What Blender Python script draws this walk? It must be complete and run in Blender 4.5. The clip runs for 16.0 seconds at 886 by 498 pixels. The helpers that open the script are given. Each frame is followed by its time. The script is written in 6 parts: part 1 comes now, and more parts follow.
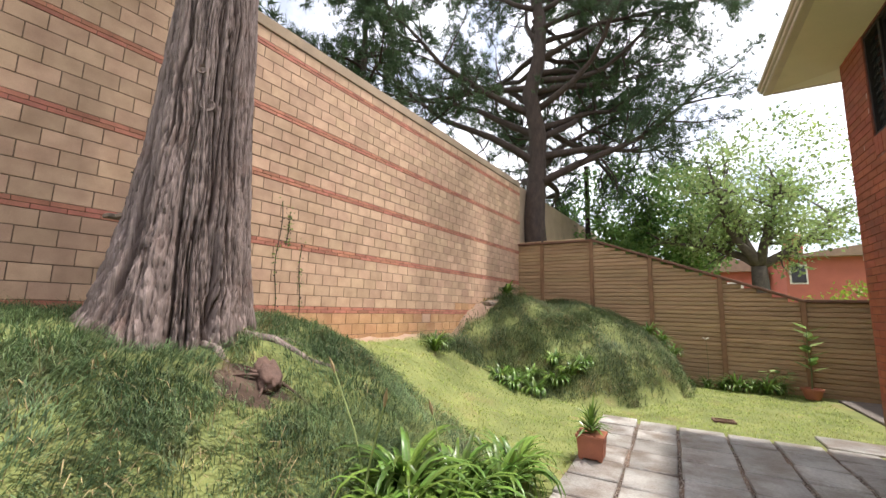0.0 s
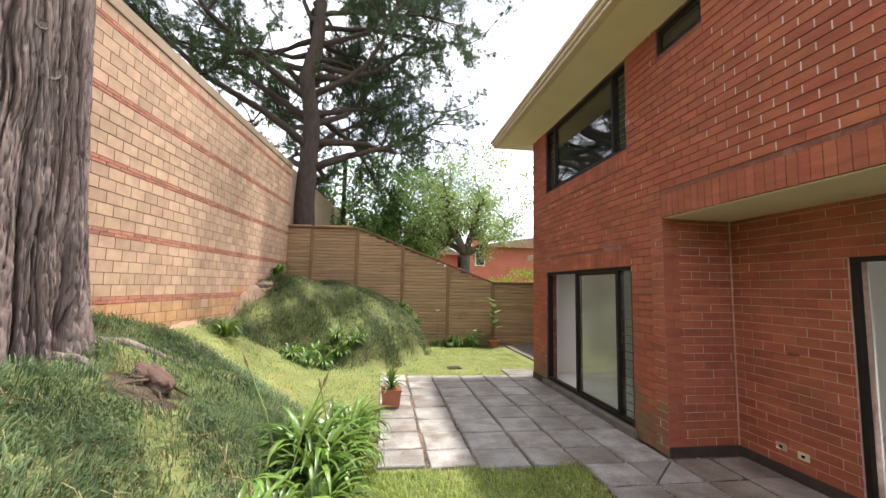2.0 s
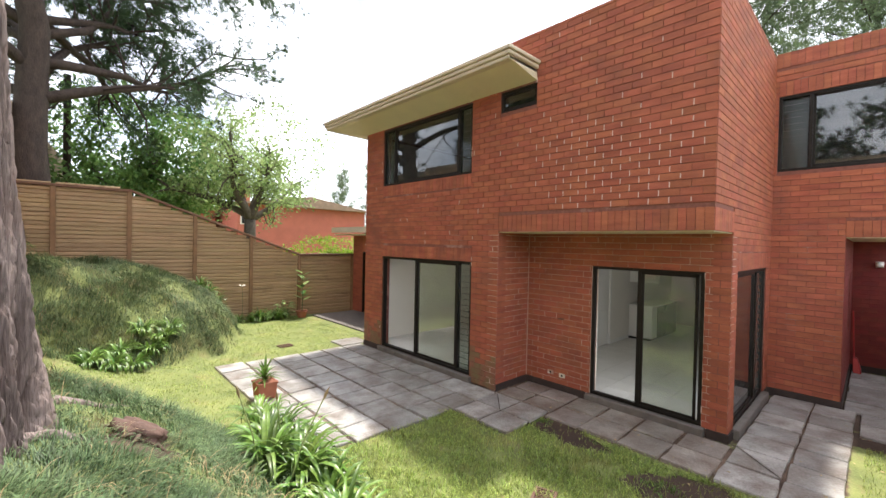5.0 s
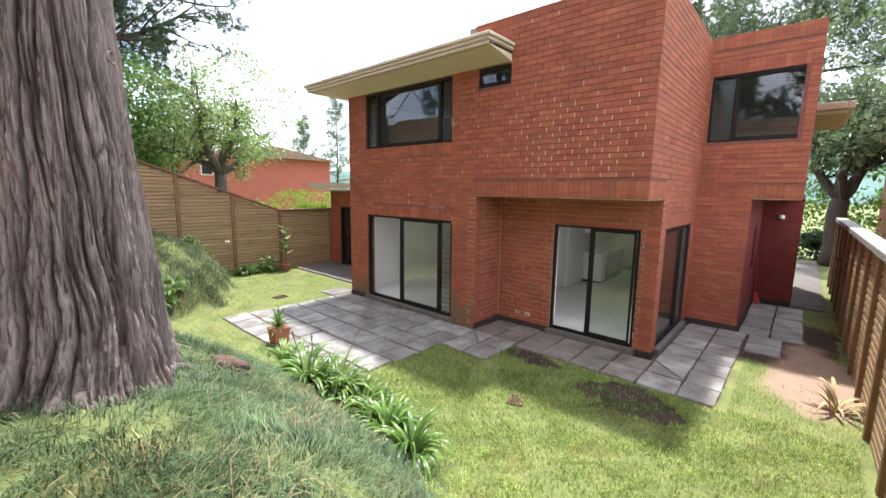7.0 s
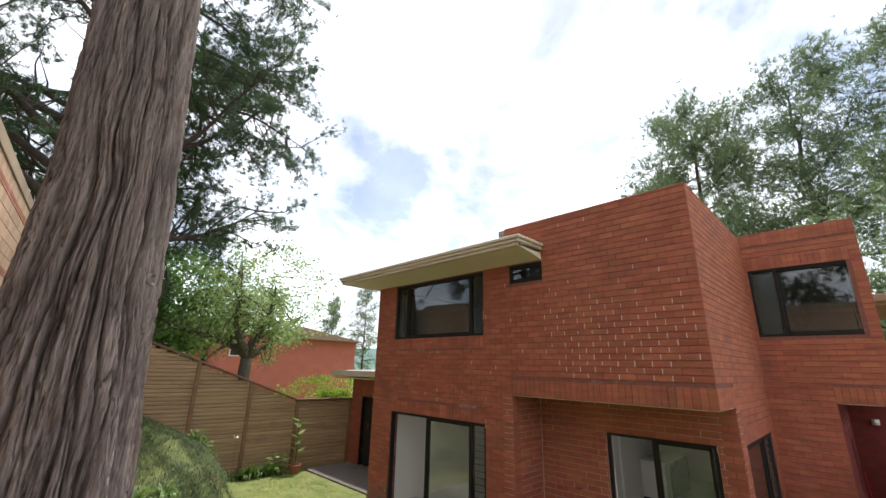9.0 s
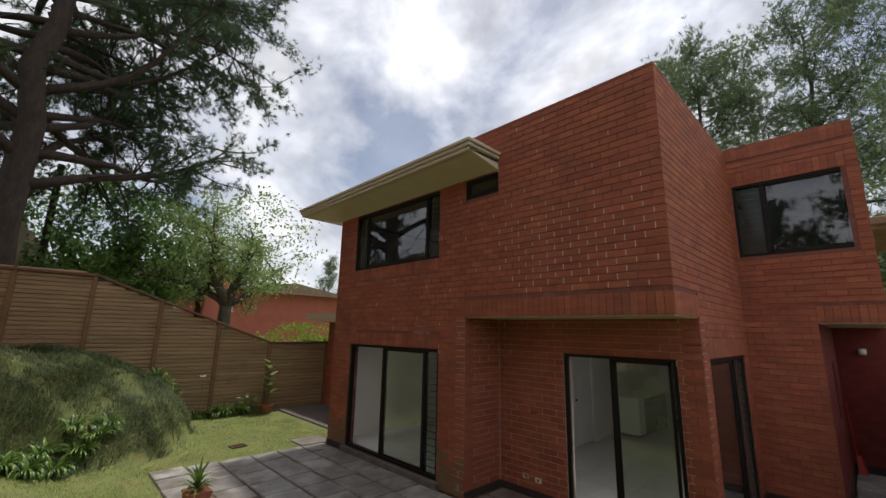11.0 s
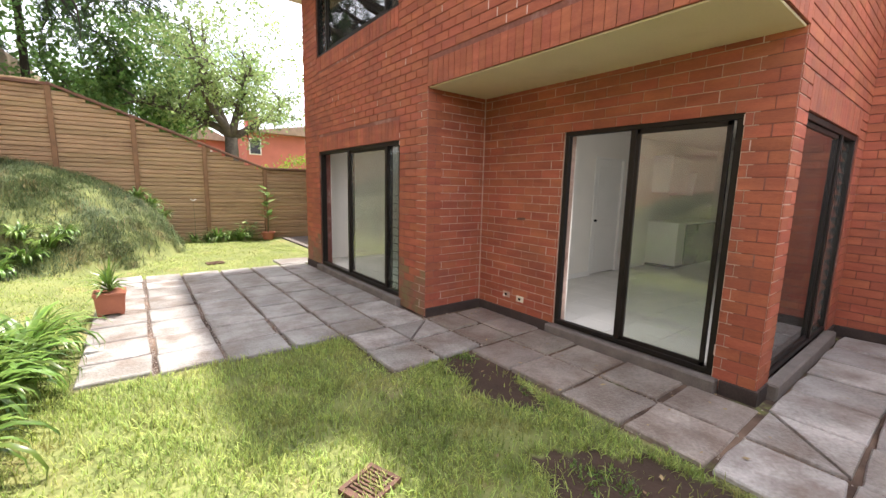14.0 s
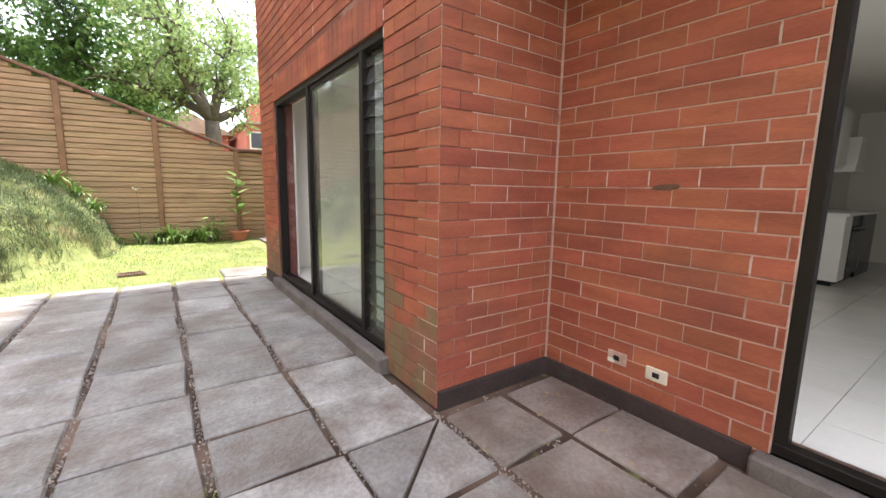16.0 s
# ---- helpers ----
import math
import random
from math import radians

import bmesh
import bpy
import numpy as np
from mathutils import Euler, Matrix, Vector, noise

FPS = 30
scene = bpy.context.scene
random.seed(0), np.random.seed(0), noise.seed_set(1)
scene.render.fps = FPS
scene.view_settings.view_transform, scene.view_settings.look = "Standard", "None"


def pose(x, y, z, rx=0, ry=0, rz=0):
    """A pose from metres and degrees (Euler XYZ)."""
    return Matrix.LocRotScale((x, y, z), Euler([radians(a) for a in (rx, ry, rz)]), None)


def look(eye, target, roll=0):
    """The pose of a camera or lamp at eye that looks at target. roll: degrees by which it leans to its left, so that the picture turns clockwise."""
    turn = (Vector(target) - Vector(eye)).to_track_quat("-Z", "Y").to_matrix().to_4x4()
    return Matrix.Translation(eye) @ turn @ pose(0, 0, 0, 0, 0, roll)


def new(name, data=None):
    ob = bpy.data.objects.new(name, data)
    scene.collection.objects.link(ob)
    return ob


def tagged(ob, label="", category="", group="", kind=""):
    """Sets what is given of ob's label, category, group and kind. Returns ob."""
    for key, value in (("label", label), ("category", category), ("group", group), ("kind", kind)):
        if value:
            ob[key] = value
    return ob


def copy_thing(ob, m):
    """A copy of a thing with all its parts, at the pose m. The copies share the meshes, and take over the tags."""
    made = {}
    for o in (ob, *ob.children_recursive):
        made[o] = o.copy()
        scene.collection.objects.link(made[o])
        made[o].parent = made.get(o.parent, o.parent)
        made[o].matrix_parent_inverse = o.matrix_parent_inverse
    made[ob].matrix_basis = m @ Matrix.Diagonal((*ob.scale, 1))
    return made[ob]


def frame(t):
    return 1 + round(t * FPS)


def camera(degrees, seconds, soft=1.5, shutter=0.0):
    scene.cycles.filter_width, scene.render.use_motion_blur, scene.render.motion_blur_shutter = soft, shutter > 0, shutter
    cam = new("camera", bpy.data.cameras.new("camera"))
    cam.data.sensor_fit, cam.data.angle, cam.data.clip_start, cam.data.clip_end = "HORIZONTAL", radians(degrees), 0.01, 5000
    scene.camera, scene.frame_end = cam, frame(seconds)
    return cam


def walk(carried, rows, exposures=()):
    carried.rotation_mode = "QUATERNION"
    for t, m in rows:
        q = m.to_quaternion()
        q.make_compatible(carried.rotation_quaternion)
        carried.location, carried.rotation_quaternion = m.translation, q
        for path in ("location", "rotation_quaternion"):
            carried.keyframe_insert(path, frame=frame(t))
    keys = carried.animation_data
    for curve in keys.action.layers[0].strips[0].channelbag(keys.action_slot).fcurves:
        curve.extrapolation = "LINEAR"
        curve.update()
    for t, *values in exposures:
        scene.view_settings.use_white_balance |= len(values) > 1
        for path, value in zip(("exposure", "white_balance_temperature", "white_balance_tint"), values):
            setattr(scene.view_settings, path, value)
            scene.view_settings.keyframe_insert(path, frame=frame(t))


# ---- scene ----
# camera and walk
cam = camera(95.3, 16.0)
PATH = [
    (0, (0.079, 0.142, 1.609), (-0.889, 1.867, 1.901), 1.5),
    (0.5, (-0.239, -0.194, 1.599), (-0.93, 1.66, 1.895), 1.4),
    (1, (-0.492, -0.632, 1.651), (-0.845, 1.313, 1.952), 1.4),
    (1.5, (-0.714, -0.975, 1.727), (-0.709, 1.008, 1.986), 1.1),
    (2, (-0.927, -1.16, 1.816), (-0.641, 0.811, 2.002), 1.1),
    (2.5, (-1.215, -1.319, 1.903), (-0.711, 0.613, 2.007), 1.2),
    (3, (-1.526, -1.367, 2.005), (-0.869, 0.522, 2.004), 1.2),
    (3.5, (-1.839, -1.366, 2.159), (-1.018, 0.457, 2.128), 1.2),
    (4, (-2.224, -1.343, 2.267), (-1.201, 0.375, 2.237), 1.2),
    (4.5, (-2.573, -1.254, 2.368), (-1.397, 0.363, 2.337), 1.1),
    (5, (-3.02, -1.225, 2.456), (-1.654, 0.236, 2.426), 1.2),
    (5.2, (-3.3, -1.283, 2.498), (-1.877, 0.123, 2.462), 1.3),
    (7.3, (-4.049, -1.666, 2.787), (-2.568, -0.357, 2.484), 0.9),
    (7.5, (-4.051, -1.591, 2.789), (-2.55, -0.29, 2.557), 1.0),
    (8, (-3.965, -1.567, 2.949), (-2.468, -0.262, 3.186), 1.2),
    (8.2, (-3.957, -1.515, 3.118), (-2.478, -0.224, 3.499), 1.2),
    (10.3, (-3.197, -1.271, 2.803), (-1.961, 0.176, 3.416), 1.4),
    (10.5, (-3.018, -1.309, 2.672), (-1.742, 0.121, 3.246), 1.2),
    (11, (-2.594, -1.399, 2.432), (-1.231, 0.01, 2.831), 1.2),
    (11.5, (-2.278, -1.514, 2.315), (-0.871, -0.098, 2.444), 1.1),
    (12, (-1.914, -1.59, 2.189), (-0.51, -0.171, 2.065), 1.2),
    (12.5, (-1.548, -1.574, 2.106), (-0.151, -0.161, 1.882), 1.1),
    (13, (-1.219, -1.465, 1.953), (0.166, -0.044, 1.704), 1.1),
    (13.5, (-0.869, -1.24, 1.784), (0.457, 0.23, 1.501), 1.2),
    (14, (-0.469, -0.812, 1.553), (0.735, 0.756, 1.252), 1.3),
    (14.5, (-0.033, -0.251, 1.386), (1.109, 1.363, 1.084), 1.3),
    (15, (0.318, 0.413, 1.308), (1.454, 2.031, 1.002), 1.2),
    (15.3, (0.496, 0.748, 1.261), (1.642, 2.36, 0.966), 1.5),
    (15.5, (0.658, 0.967, 1.255), (1.799, 2.584, 0.968), 1.5),
    (15.7, (0.855, 1.164, 1.248), (1.993, 2.782, 0.949), 1.4),
    (16, (1.08, 1.371, 1.184), (2.222, 2.987, 0.891), 1.0),
]
EXPOSURES = [(0.0, 0.45, 6500, 14), (2.5, 0.72, 6500, 14), (5.0, 0.84, 6400, 12), (7.5, 0.88, 5950, 12), (8.0, 0.8, 6150, 12), (9.2, -0.1, 6400, 10),
             (10.3, -1.2, 6500, 10), (10.6, -1.1, 6500, 10), (11.0, -0.8, 6500, 12), (11.5, -0.05, 6600, 14), (12.0, 0.62, 6600, 16), (12.5, 0.97, 6600, 17),
             (14.0, 1.2, 6500, 17), (15.0, 1.4, 6300, 17), (16.0, 1.6, 6250, 16)]
walk(cam, [(t, look(eye, target, roll)) for t, eye, target, roll in PATH], EXPOSURES)

# world, sun
SUN = Vector((0.29, 0.17, 1.0)).normalized()
world = bpy.data.worlds.new("world")
scene.world = world
world.use_nodes = True
wn = world.node_tree
wn.nodes.clear()
w_out = wn.nodes.new("ShaderNodeOutputWorld")
w_bg = wn.nodes.new("ShaderNodeBackground")
w_sky = wn.nodes.new("ShaderNodeTexSky")
w_sky.sky_type, w_sky.sun_disc = "NISHITA", False
w_sky.sun_elevation = math.asin(SUN.z)
w_sky.sun_rotation = math.atan2(SUN.x, SUN.y)
w_sky.air_density, w_sky.dust_density = 1.0, 1.5
w_co = wn.nodes.new("ShaderNodeTexCoord")
w_map = wn.nodes.new("ShaderNodeMapping")
w_map.inputs["Scale"].default_value = (1.0, 1.0, 1.25)
w_n1 = wn.nodes.new("ShaderNodeTexNoise")
w_n1.inputs["Scale"].default_value, w_n1.inputs["Detail"].default_value = 2.4, 9.0
w_n1.inputs["Roughness"].default_value, w_n1.inputs["Distortion"].default_value = 0.58, 0.5
w_r1 = wn.nodes.new("ShaderNodeMapRange")
for k, v in (("From Min", 0.36), ("From Max", 0.58), ("To Min", 0.18), ("To Max", 1.0)):
    w_r1.inputs[k].default_value = v
w_n2 = wn.nodes.new("ShaderNodeTexNoise")
w_n2.inputs["Scale"].default_value, w_n2.inputs["Detail"].default_value = 6.0, 8.0
w_r2 = wn.nodes.new("ShaderNodeMapRange")
for k, v in (("From Min", 0.3), ("From Max", 0.72), ("To Min", 8.0), ("To Max", 17.0)):
    w_r2.inputs[k].default_value = v
w_cloud = wn.nodes.new("ShaderNodeVectorMath")
w_cloud.operation = "SCALE"
w_cloud.inputs[0].default_value = (0.96, 0.985, 1.03)
w_mix = wn.nodes.new("ShaderNodeMix")
w_mix.data_type = "RGBA"
wl = wn.links.new
wl(w_co.outputs["Generated"], w_map.inputs[0])
wl(w_map.outputs[0], w_n1.inputs["Vector"])
wl(w_map.outputs[0], w_n2.inputs["Vector"])
wl(w_n1.outputs["Fac"], w_r1.inputs["Value"])
wl(w_n2.outputs["Fac"], w_r2.inputs["Value"])
wl(w_r2.outputs[0], w_cloud.inputs["Scale"])
wl(w_r1.outputs[0], w_mix.inputs["Factor"])
wl(w_sky.outputs[0], w_mix.inputs["A"])
wl(w_cloud.outputs[0], w_mix.inputs["B"])
wl(w_mix.outputs["Result"], w_bg.inputs["Color"])
w_bg.inputs["Strength"].default_value = 0.15
wl(w_bg.outputs[0], w_out.inputs["Surface"])

sun_data = bpy.data.lights.new("sun", "SUN")
sun_data.energy, sun_data.angle, sun_data.color = 4.6, radians(2.2), (1.0, 0.95, 0.86)
sun = new("sun", sun_data)
sun.matrix_world = look(SUN * 60, (0, 0, 0))


def sky_light(name, at, towards, width, tall, power):
    """The sky's light entering a room through a glazed opening."""
    d = bpy.data.lights.new(name, "AREA")
    d.shape, d.size, d.size_y, d.energy, d.color = "RECTANGLE", width, tall, power, (0.95, 0.98, 1.0)
    ob = new(name, d)
    ob.matrix_world = look(at, towards)


sky_light("opening_light", (2.52, 5.03, 1.15), (6.0, 5.03, 0.9), 2.5, 1.8, 4.5)
sky_light("opening_light", (3.36, 1.08, 1.15), (7.0, 1.3, 0.9), 1.5, 1.8, 5.2)
sky_light("opening_light", (4.43, 0.24, 1.15), (4.8, 3.0, 0.9), 1.9, 1.8, 2.2)

# ---------------------------------------------------------------- materials
def mat(name, base, rough=0.8, var=0.25, scale=8.0, fine=60.0, bump=0.3, tint=None, island=0.0, metal=0.0, stain=None,
        stain_scale=1.2, stain_range=(0.55, 0.75), stretch=(1, 1, 1), spec=0.4, dist=0.01, soft=0.0):
    """Procedural surface: large and fine variation, stains, relief, and piece-to-piece change."""
    m = bpy.data.materials.new(name)
    m.use_nodes = True
    t = m.node_tree
    n, l = t.nodes, t.links.new
    p = n["Principled BSDF"]
    co = n.new("ShaderNodeTexCoord")
    ge = n.new("ShaderNodeNewGeometry")
    mp = n.new("ShaderNodeMapping")
    mp.inputs["Scale"].default_value = stretch
    l(ge.outputs["Position"], mp.inputs[0])
    a = n.new("ShaderNodeTexNoise")
    a.inputs["Scale"].default_value, a.inputs["Detail"].default_value = scale, 5
    b = n.new("ShaderNodeTexNoise")
    b.inputs["Scale"].default_value, b.inputs["Detail"].default_value = fine, 4
    l(mp.outputs[0], a.inputs["Vector"])
    l(mp.outputs[0], b.inputs["Vector"])
    add = n.new("ShaderNodeMath")
    add.operation = "MULTIPLY_ADD"
    l(b.outputs["Fac"], add.inputs[0])
    add.inputs[1].default_value = 0.6
    l(a.outputs["Fac"], add.inputs[2])
    fac = n.new("ShaderNodeMapRange")
    for k, v in (("From Min", 0.5), ("From Max", 1.1), ("To Min", 0.0), ("To Max", 1.0)):
        fac.inputs[k].default_value = v
    l(add.outputs[0], fac.inputs["Value"])
    tint = tint or tuple(c * (1 + var) for c in base)
    lo = tuple(c * (1 - var) for c in base)
    mix = n.new("ShaderNodeMix")
    mix.data_type = "RGBA"
    mix.inputs["A"].default_value, mix.inputs["B"].default_value = (*lo, 1), (*tint, 1)
    l(fac.outputs[0], mix.inputs["Factor"])
    col = mix.outputs["Result"]
    if island:
        oi = n.new("ShaderNodeObjectInfo")
        s = n.new("ShaderNodeMath")
        l(oi.outputs["Random"], s.inputs[0])
        l(ge.outputs["Random Per Island"], s.inputs[1])
        fr = n.new("ShaderNodeMath")
        fr.operation = "FRACT"
        l(s.outputs[0], fr.inputs[0])
        r = n.new("ShaderNodeMapRange")
        r.inputs["To Min"].default_value, r.inputs["To Max"].default_value = 1 - island, 1 + island
        l(fr.outputs[0], r.inputs["Value"])
        hs = n.new("ShaderNodeHueSaturation")
        l(r.outputs[0], hs.inputs["Value"])
        h2 = n.new("ShaderNodeMapRange")
        h2.inputs["To Min"].default_value, h2.inputs["To Max"].default_value = 0.5 - island * 0.04, 0.5 + island * 0.04
        f2 = n.new("ShaderNodeMath")
        f2.operation = "MULTIPLY"
        f2.inputs[1].default_value = 7.31
        f3 = n.new("ShaderNodeMath")
        f3.operation = "FRACT"
        l(fr.outputs[0], f2.inputs[0])
        l(f2.outputs[0], f3.inputs[0])
        l(f3.outputs[0], h2.inputs["Value"])
        l(h2.outputs[0], hs.inputs["Hue"])
        l(col, hs.inputs["Color"])
        col = hs.outputs["Color"]
    if stain:
        c = n.new("ShaderNodeTexNoise")
        c.inputs["Scale"].default_value, c.inputs["Detail"].default_value = stain_scale, 8
        c.inputs["Roughness"].default_value = 0.65
        l(ge.outputs["Position"], c.inputs["Vector"])
        sr = n.new("ShaderNodeMapRange")
        for k, v in (("From Min", stain_range[0]), ("From Max", stain_range[1]), ("To Max", 0.85)):
            sr.inputs[k].default_value = v
        l(c.outputs["Fac"], sr.inputs["Value"])
        m2 = n.new("ShaderNodeMix")
        m2.data_type = "RGBA"
        l(sr.outputs[0], m2.inputs["Factor"])
        l(col, m2.inputs["A"])
        m2.inputs["B"].default_value = (*stain, 1)
        col = m2.outputs["Result"]
    l(col, p.inputs["Base Color"])
    rr = n.new("ShaderNodeMapRange")
    rr.inputs["To Min"].default_value, rr.inputs["To Max"].default_value = max(0.02, rough - 0.12), min(1, rough + 0.1)
    l(a.outputs["Fac"], rr.inputs["Value"])
    l(rr.outputs[0], p.inputs["Roughness"])
    p.inputs["Metallic"].default_value = metal
    p.inputs["Specular IOR Level"].default_value = spec
    if bump:
        bp = n.new("ShaderNodeBump")
        bp.inputs["Strength"].default_value, bp.inputs["Distance"].default_value = bump, dist
        l(add.outputs[0], bp.inputs["Height"])
        l(bp.outputs[0], p.inputs["Normal"])
    if soft:
        tr = n.new("ShaderNodeBsdfTranslucent")
        l(col, tr.inputs["Color"])
        ms = n.new("ShaderNodeMixShader")
        ms.inputs[0].default_value = soft
        l(p.outputs[0], ms.inputs[1])
        l(tr.outputs[0], ms.inputs[2])
        l(ms.outputs[0], n["Material Output"].inputs["Surface"])
    return m


def glass(name, tint, gloss=1.0, rough=0.0, floor=0.02, dust=0.0):
    """Thin pane: clear, with mirror gloss that grows at grazing angles."""
    m = bpy.data.materials.new(name)
    m.use_nodes = True
    t = m.node_tree
    n, l = t.nodes, t.links.new
    n.remove(n["Principled BSDF"])
    tr = n.new("ShaderNodeBsdfTransparent")
    tr.inputs[0].default_value = (*tint, 1)
    gl = n.new("ShaderNodeBsdfGlossy")
    gl.inputs["Roughness"].default_value = rough
    lw = n.new("ShaderNodeLayerWeight")
    lw.inputs["Blend"].default_value = 0.5
    fr = n.new("ShaderNodeMath")
    fr.operation = "POWER"
    fr.inputs[1].default_value = 3.6
    l(lw.outputs["Facing"], fr.inputs[0])
    k = n.new("ShaderNodeMath")
    k.operation, k.use_clamp = "MULTIPLY_ADD", True
    k.inputs[1].default_value, k.inputs[2].default_value = gloss, floor
    l(fr.outputs[0], k.inputs[0])
    ms = n.new("ShaderNodeMixShader")
    l(k.outputs[0], ms.inputs[0])
    l(tr.outputs[0], ms.inputs[1])
    l(gl.outputs[0], ms.inputs[2])
    out = ms.outputs[0]
    if dust:
        # a film of dust, uneven over the pane
        di = n.new("ShaderNodeBsdfDiffuse")
        di.inputs["Color"].default_value = (0.62, 0.60, 0.54, 1)
        ge = n.new("ShaderNodeNewGeometry")
        ns = n.new("ShaderNodeTexNoise")
        ns.inputs["Scale"].default_value, ns.inputs["Detail"].default_value = 1.7, 6
        l(ge.outputs["Position"], ns.inputs["Vector"])
        mr = n.new("ShaderNodeMapRange")
        for key, v in (("From Min", 0.3), ("From Max", 0.7), ("To Min", dust * 0.5), ("To Max", dust * 1.5)):
            mr.inputs[key].default_value = v
        l(ns.outputs["Fac"], mr.inputs["Value"])
        m2 = n.new("ShaderNodeMixShader")
        l(mr.outputs[0], m2.inputs[0])
        l(out, m2.inputs[1])
        l(di.outputs[0], m2.inputs[2])
        out = m2.outputs[0]
    l(out, n["Material Output"].inputs["Surface"])
    return m


M_BRICK = mat("brick", (0.315, 0.082, 0.045), 0.72, 0.26, 5, 90, 0.4, tint=(0.43, 0.132, 0.068), island=0.13, stain=(0.165, 0.062, 0.046), stain_scale=1.6, stain_range=(0.52, 0.8), stretch=(0.45, 0.45, 2.6), dist=0.005)
M_MORTAR = mat("mortar", (0.20, 0.078, 0.058), 0.95, 0.3, 20, 120, 0.5, stain=(0.46, 0.30, 0.26), stain_scale=2.3, stain_range=(0.56, 0.74), dist=0.004)
M_BLOCK = mat("concrete_block", (0.50, 0.318, 0.212), 0.9, 0.16, 5, 140, 0.6, tint=(0.61, 0.415, 0.28), island=0.13, stain=(0.34, 0.21, 0.13), stain_scale=0.8, stain_range=(0.56, 0.8), dist=0.004)
M_BRICKMOSS = mat("mossy_brick", (0.27, 0.10, 0.065), 0.9, 0.3, 9, 70, 0.5, island=0.15, stain=(0.17, 0.15, 0.07), stain_scale=5.0, stain_range=(0.36, 0.66))
M_MORTAR_PALE = mat("pale_mortar", (0.50, 0.35, 0.28), 0.95, 0.25, 14, 110, 0.4, stain=(0.27, 0.13, 0.09), stain_scale=3.0, stain_range=(0.56, 0.70))
# deep red of the passage walls, darkened further by shade put into the colour
M_BRICKDARK = mat("shade_dark_red", (0.19, 0.030, 0.024), 0.7, 0.2, 8, 80, 0.3, island=0.12)
M_LIME = mat("lime_bloom", (0.60, 0.47, 0.41), 0.95, 0.15, 8, 60, 0.2)
M_BLOCKLOW = mat("muddy_block", (0.50, 0.27, 0.13), 0.9, 0.2, 4, 120, 0.6, tint=(0.60, 0.37, 0.20), island=0.12, stain=(0.40, 0.19, 0.09), stain_scale=1.5)
M_BLOCKJOINT = mat("block_joint", (0.20, 0.14, 0.098), 0.95, 0.3, 30, 120, 0.5)
M_BAND = mat("red_band", (0.43, 0.18, 0.12), 0.85, 0.25, 8, 90, 0.4, island=0.2)
M_EARTHWALL = mat("plain_render_wall", (0.36, 0.27, 0.19), 0.95, 0.2, 2, 40, 0.4, stain=(0.20, 0.16, 0.12))
M_CREAM = mat("cream_paint", (0.66, 0.58, 0.42), 0.7, 0.06, 3, 60, 0.1, stain=(0.50, 0.42, 0.28), stain_range=(0.6, 0.85))
M_FASCIA = mat("fascia_paint", (0.56, 0.47, 0.36), 0.6, 0.08, 4, 60, 0.1, stain=(0.36, 0.31, 0.23), stain_range=(0.58, 0.8))
M_WHITE = mat("white_plaster", (0.78, 0.74, 0.665), 0.85, 0.04, 2, 50, 0.08)
M_FLOORTILE = mat("floor_tile", (0.72, 0.70, 0.66), 0.22, 0.05, 3, 40, 0.03, island=0.03, spec=0.5)
M_GROUT = mat("grout", (0.42, 0.40, 0.37), 0.9, 0.1, 10, 60, 0.2)
M_FRAME = mat("dark_bronze_frame", (0.014, 0.011, 0.009), 0.5, 0.3, 10, 90, 0.1, spec=0.25)
M_PLINTH = mat("plinth_paint", (0.045, 0.032, 0.028), 0.8, 0.4, 5, 60, 0.3, stain=(0.12, 0.10, 0.08))
M_SILL = mat("sill_stone", (0.15, 0.13, 0.115), 0.85, 0.3, 7, 80, 0.5, stain=(0.07, 0.06, 0.055))
M_SLAB = mat("stone_slab", (0.285, 0.268, 0.243), 0.40, 0.42, 2.8, 45, 0.8, tint=(0.48, 0.46, 0.43), island=0.22, stain=(0.15, 0.112, 0.086), stain_scale=2.4, stain_range=(0.44, 0.66), dist=0.016)
# darker and browner than stone_slab, for the strip before the nook door
M_SLAB_BROWN = mat("brown_slab", (0.235, 0.20, 0.17), 0.42, 0.38, 2.8, 45, 0.8, tint=(0.40, 0.35, 0.305), island=0.25, stain=(0.13, 0.088, 0.066), stain_scale=2.4, stain_range=(0.46, 0.68), dist=0.016)
M_CONC = mat("concrete", (0.30, 0.29, 0.27), 0.85, 0.2, 3, 60, 0.4, stain=(0.18, 0.17, 0.15))
M_FENCE = mat("fence_slat", (0.34, 0.22, 0.115), 0.78, 0.18, 4, 90, 0.4, tint=(0.43, 0.29, 0.16), island=0.13, stain=(0.20, 0.125, 0.07), stain_scale=1.5, stain_range=(0.56, 0.8), stretch=(0.4, 0.4, 3))
M_POST = mat("fence_post", (0.22, 0.12, 0.06), 0.8, 0.25, 6, 90, 0.4)
M_RAIL = mat("fence_rail", (0.15, 0.075, 0.045), 0.8, 0.25, 6, 90, 0.4)
M_BARK = mat("grey_bark", (0.14, 0.10, 0.09), 0.95, 0.5, 14, 70, 1.0, tint=(0.385, 0.30, 0.27), stretch=(1, 1, 0.09), stain=(0.17, 0.105, 0.085), stain_scale=3.0, stain_range=(0.54, 0.74), dist=0.03)
M_PINEBARK = mat("pine_bark", (0.060, 0.042, 0.034), 0.95, 0.4, 8, 40, 0.9, stretch=(1, 1, 0.4), dist=0.03)
M_BARK2 = mat("tree_bark", (0.12, 0.10, 0.08), 0.95, 0.35, 8, 40, 0.8, dist=0.02)
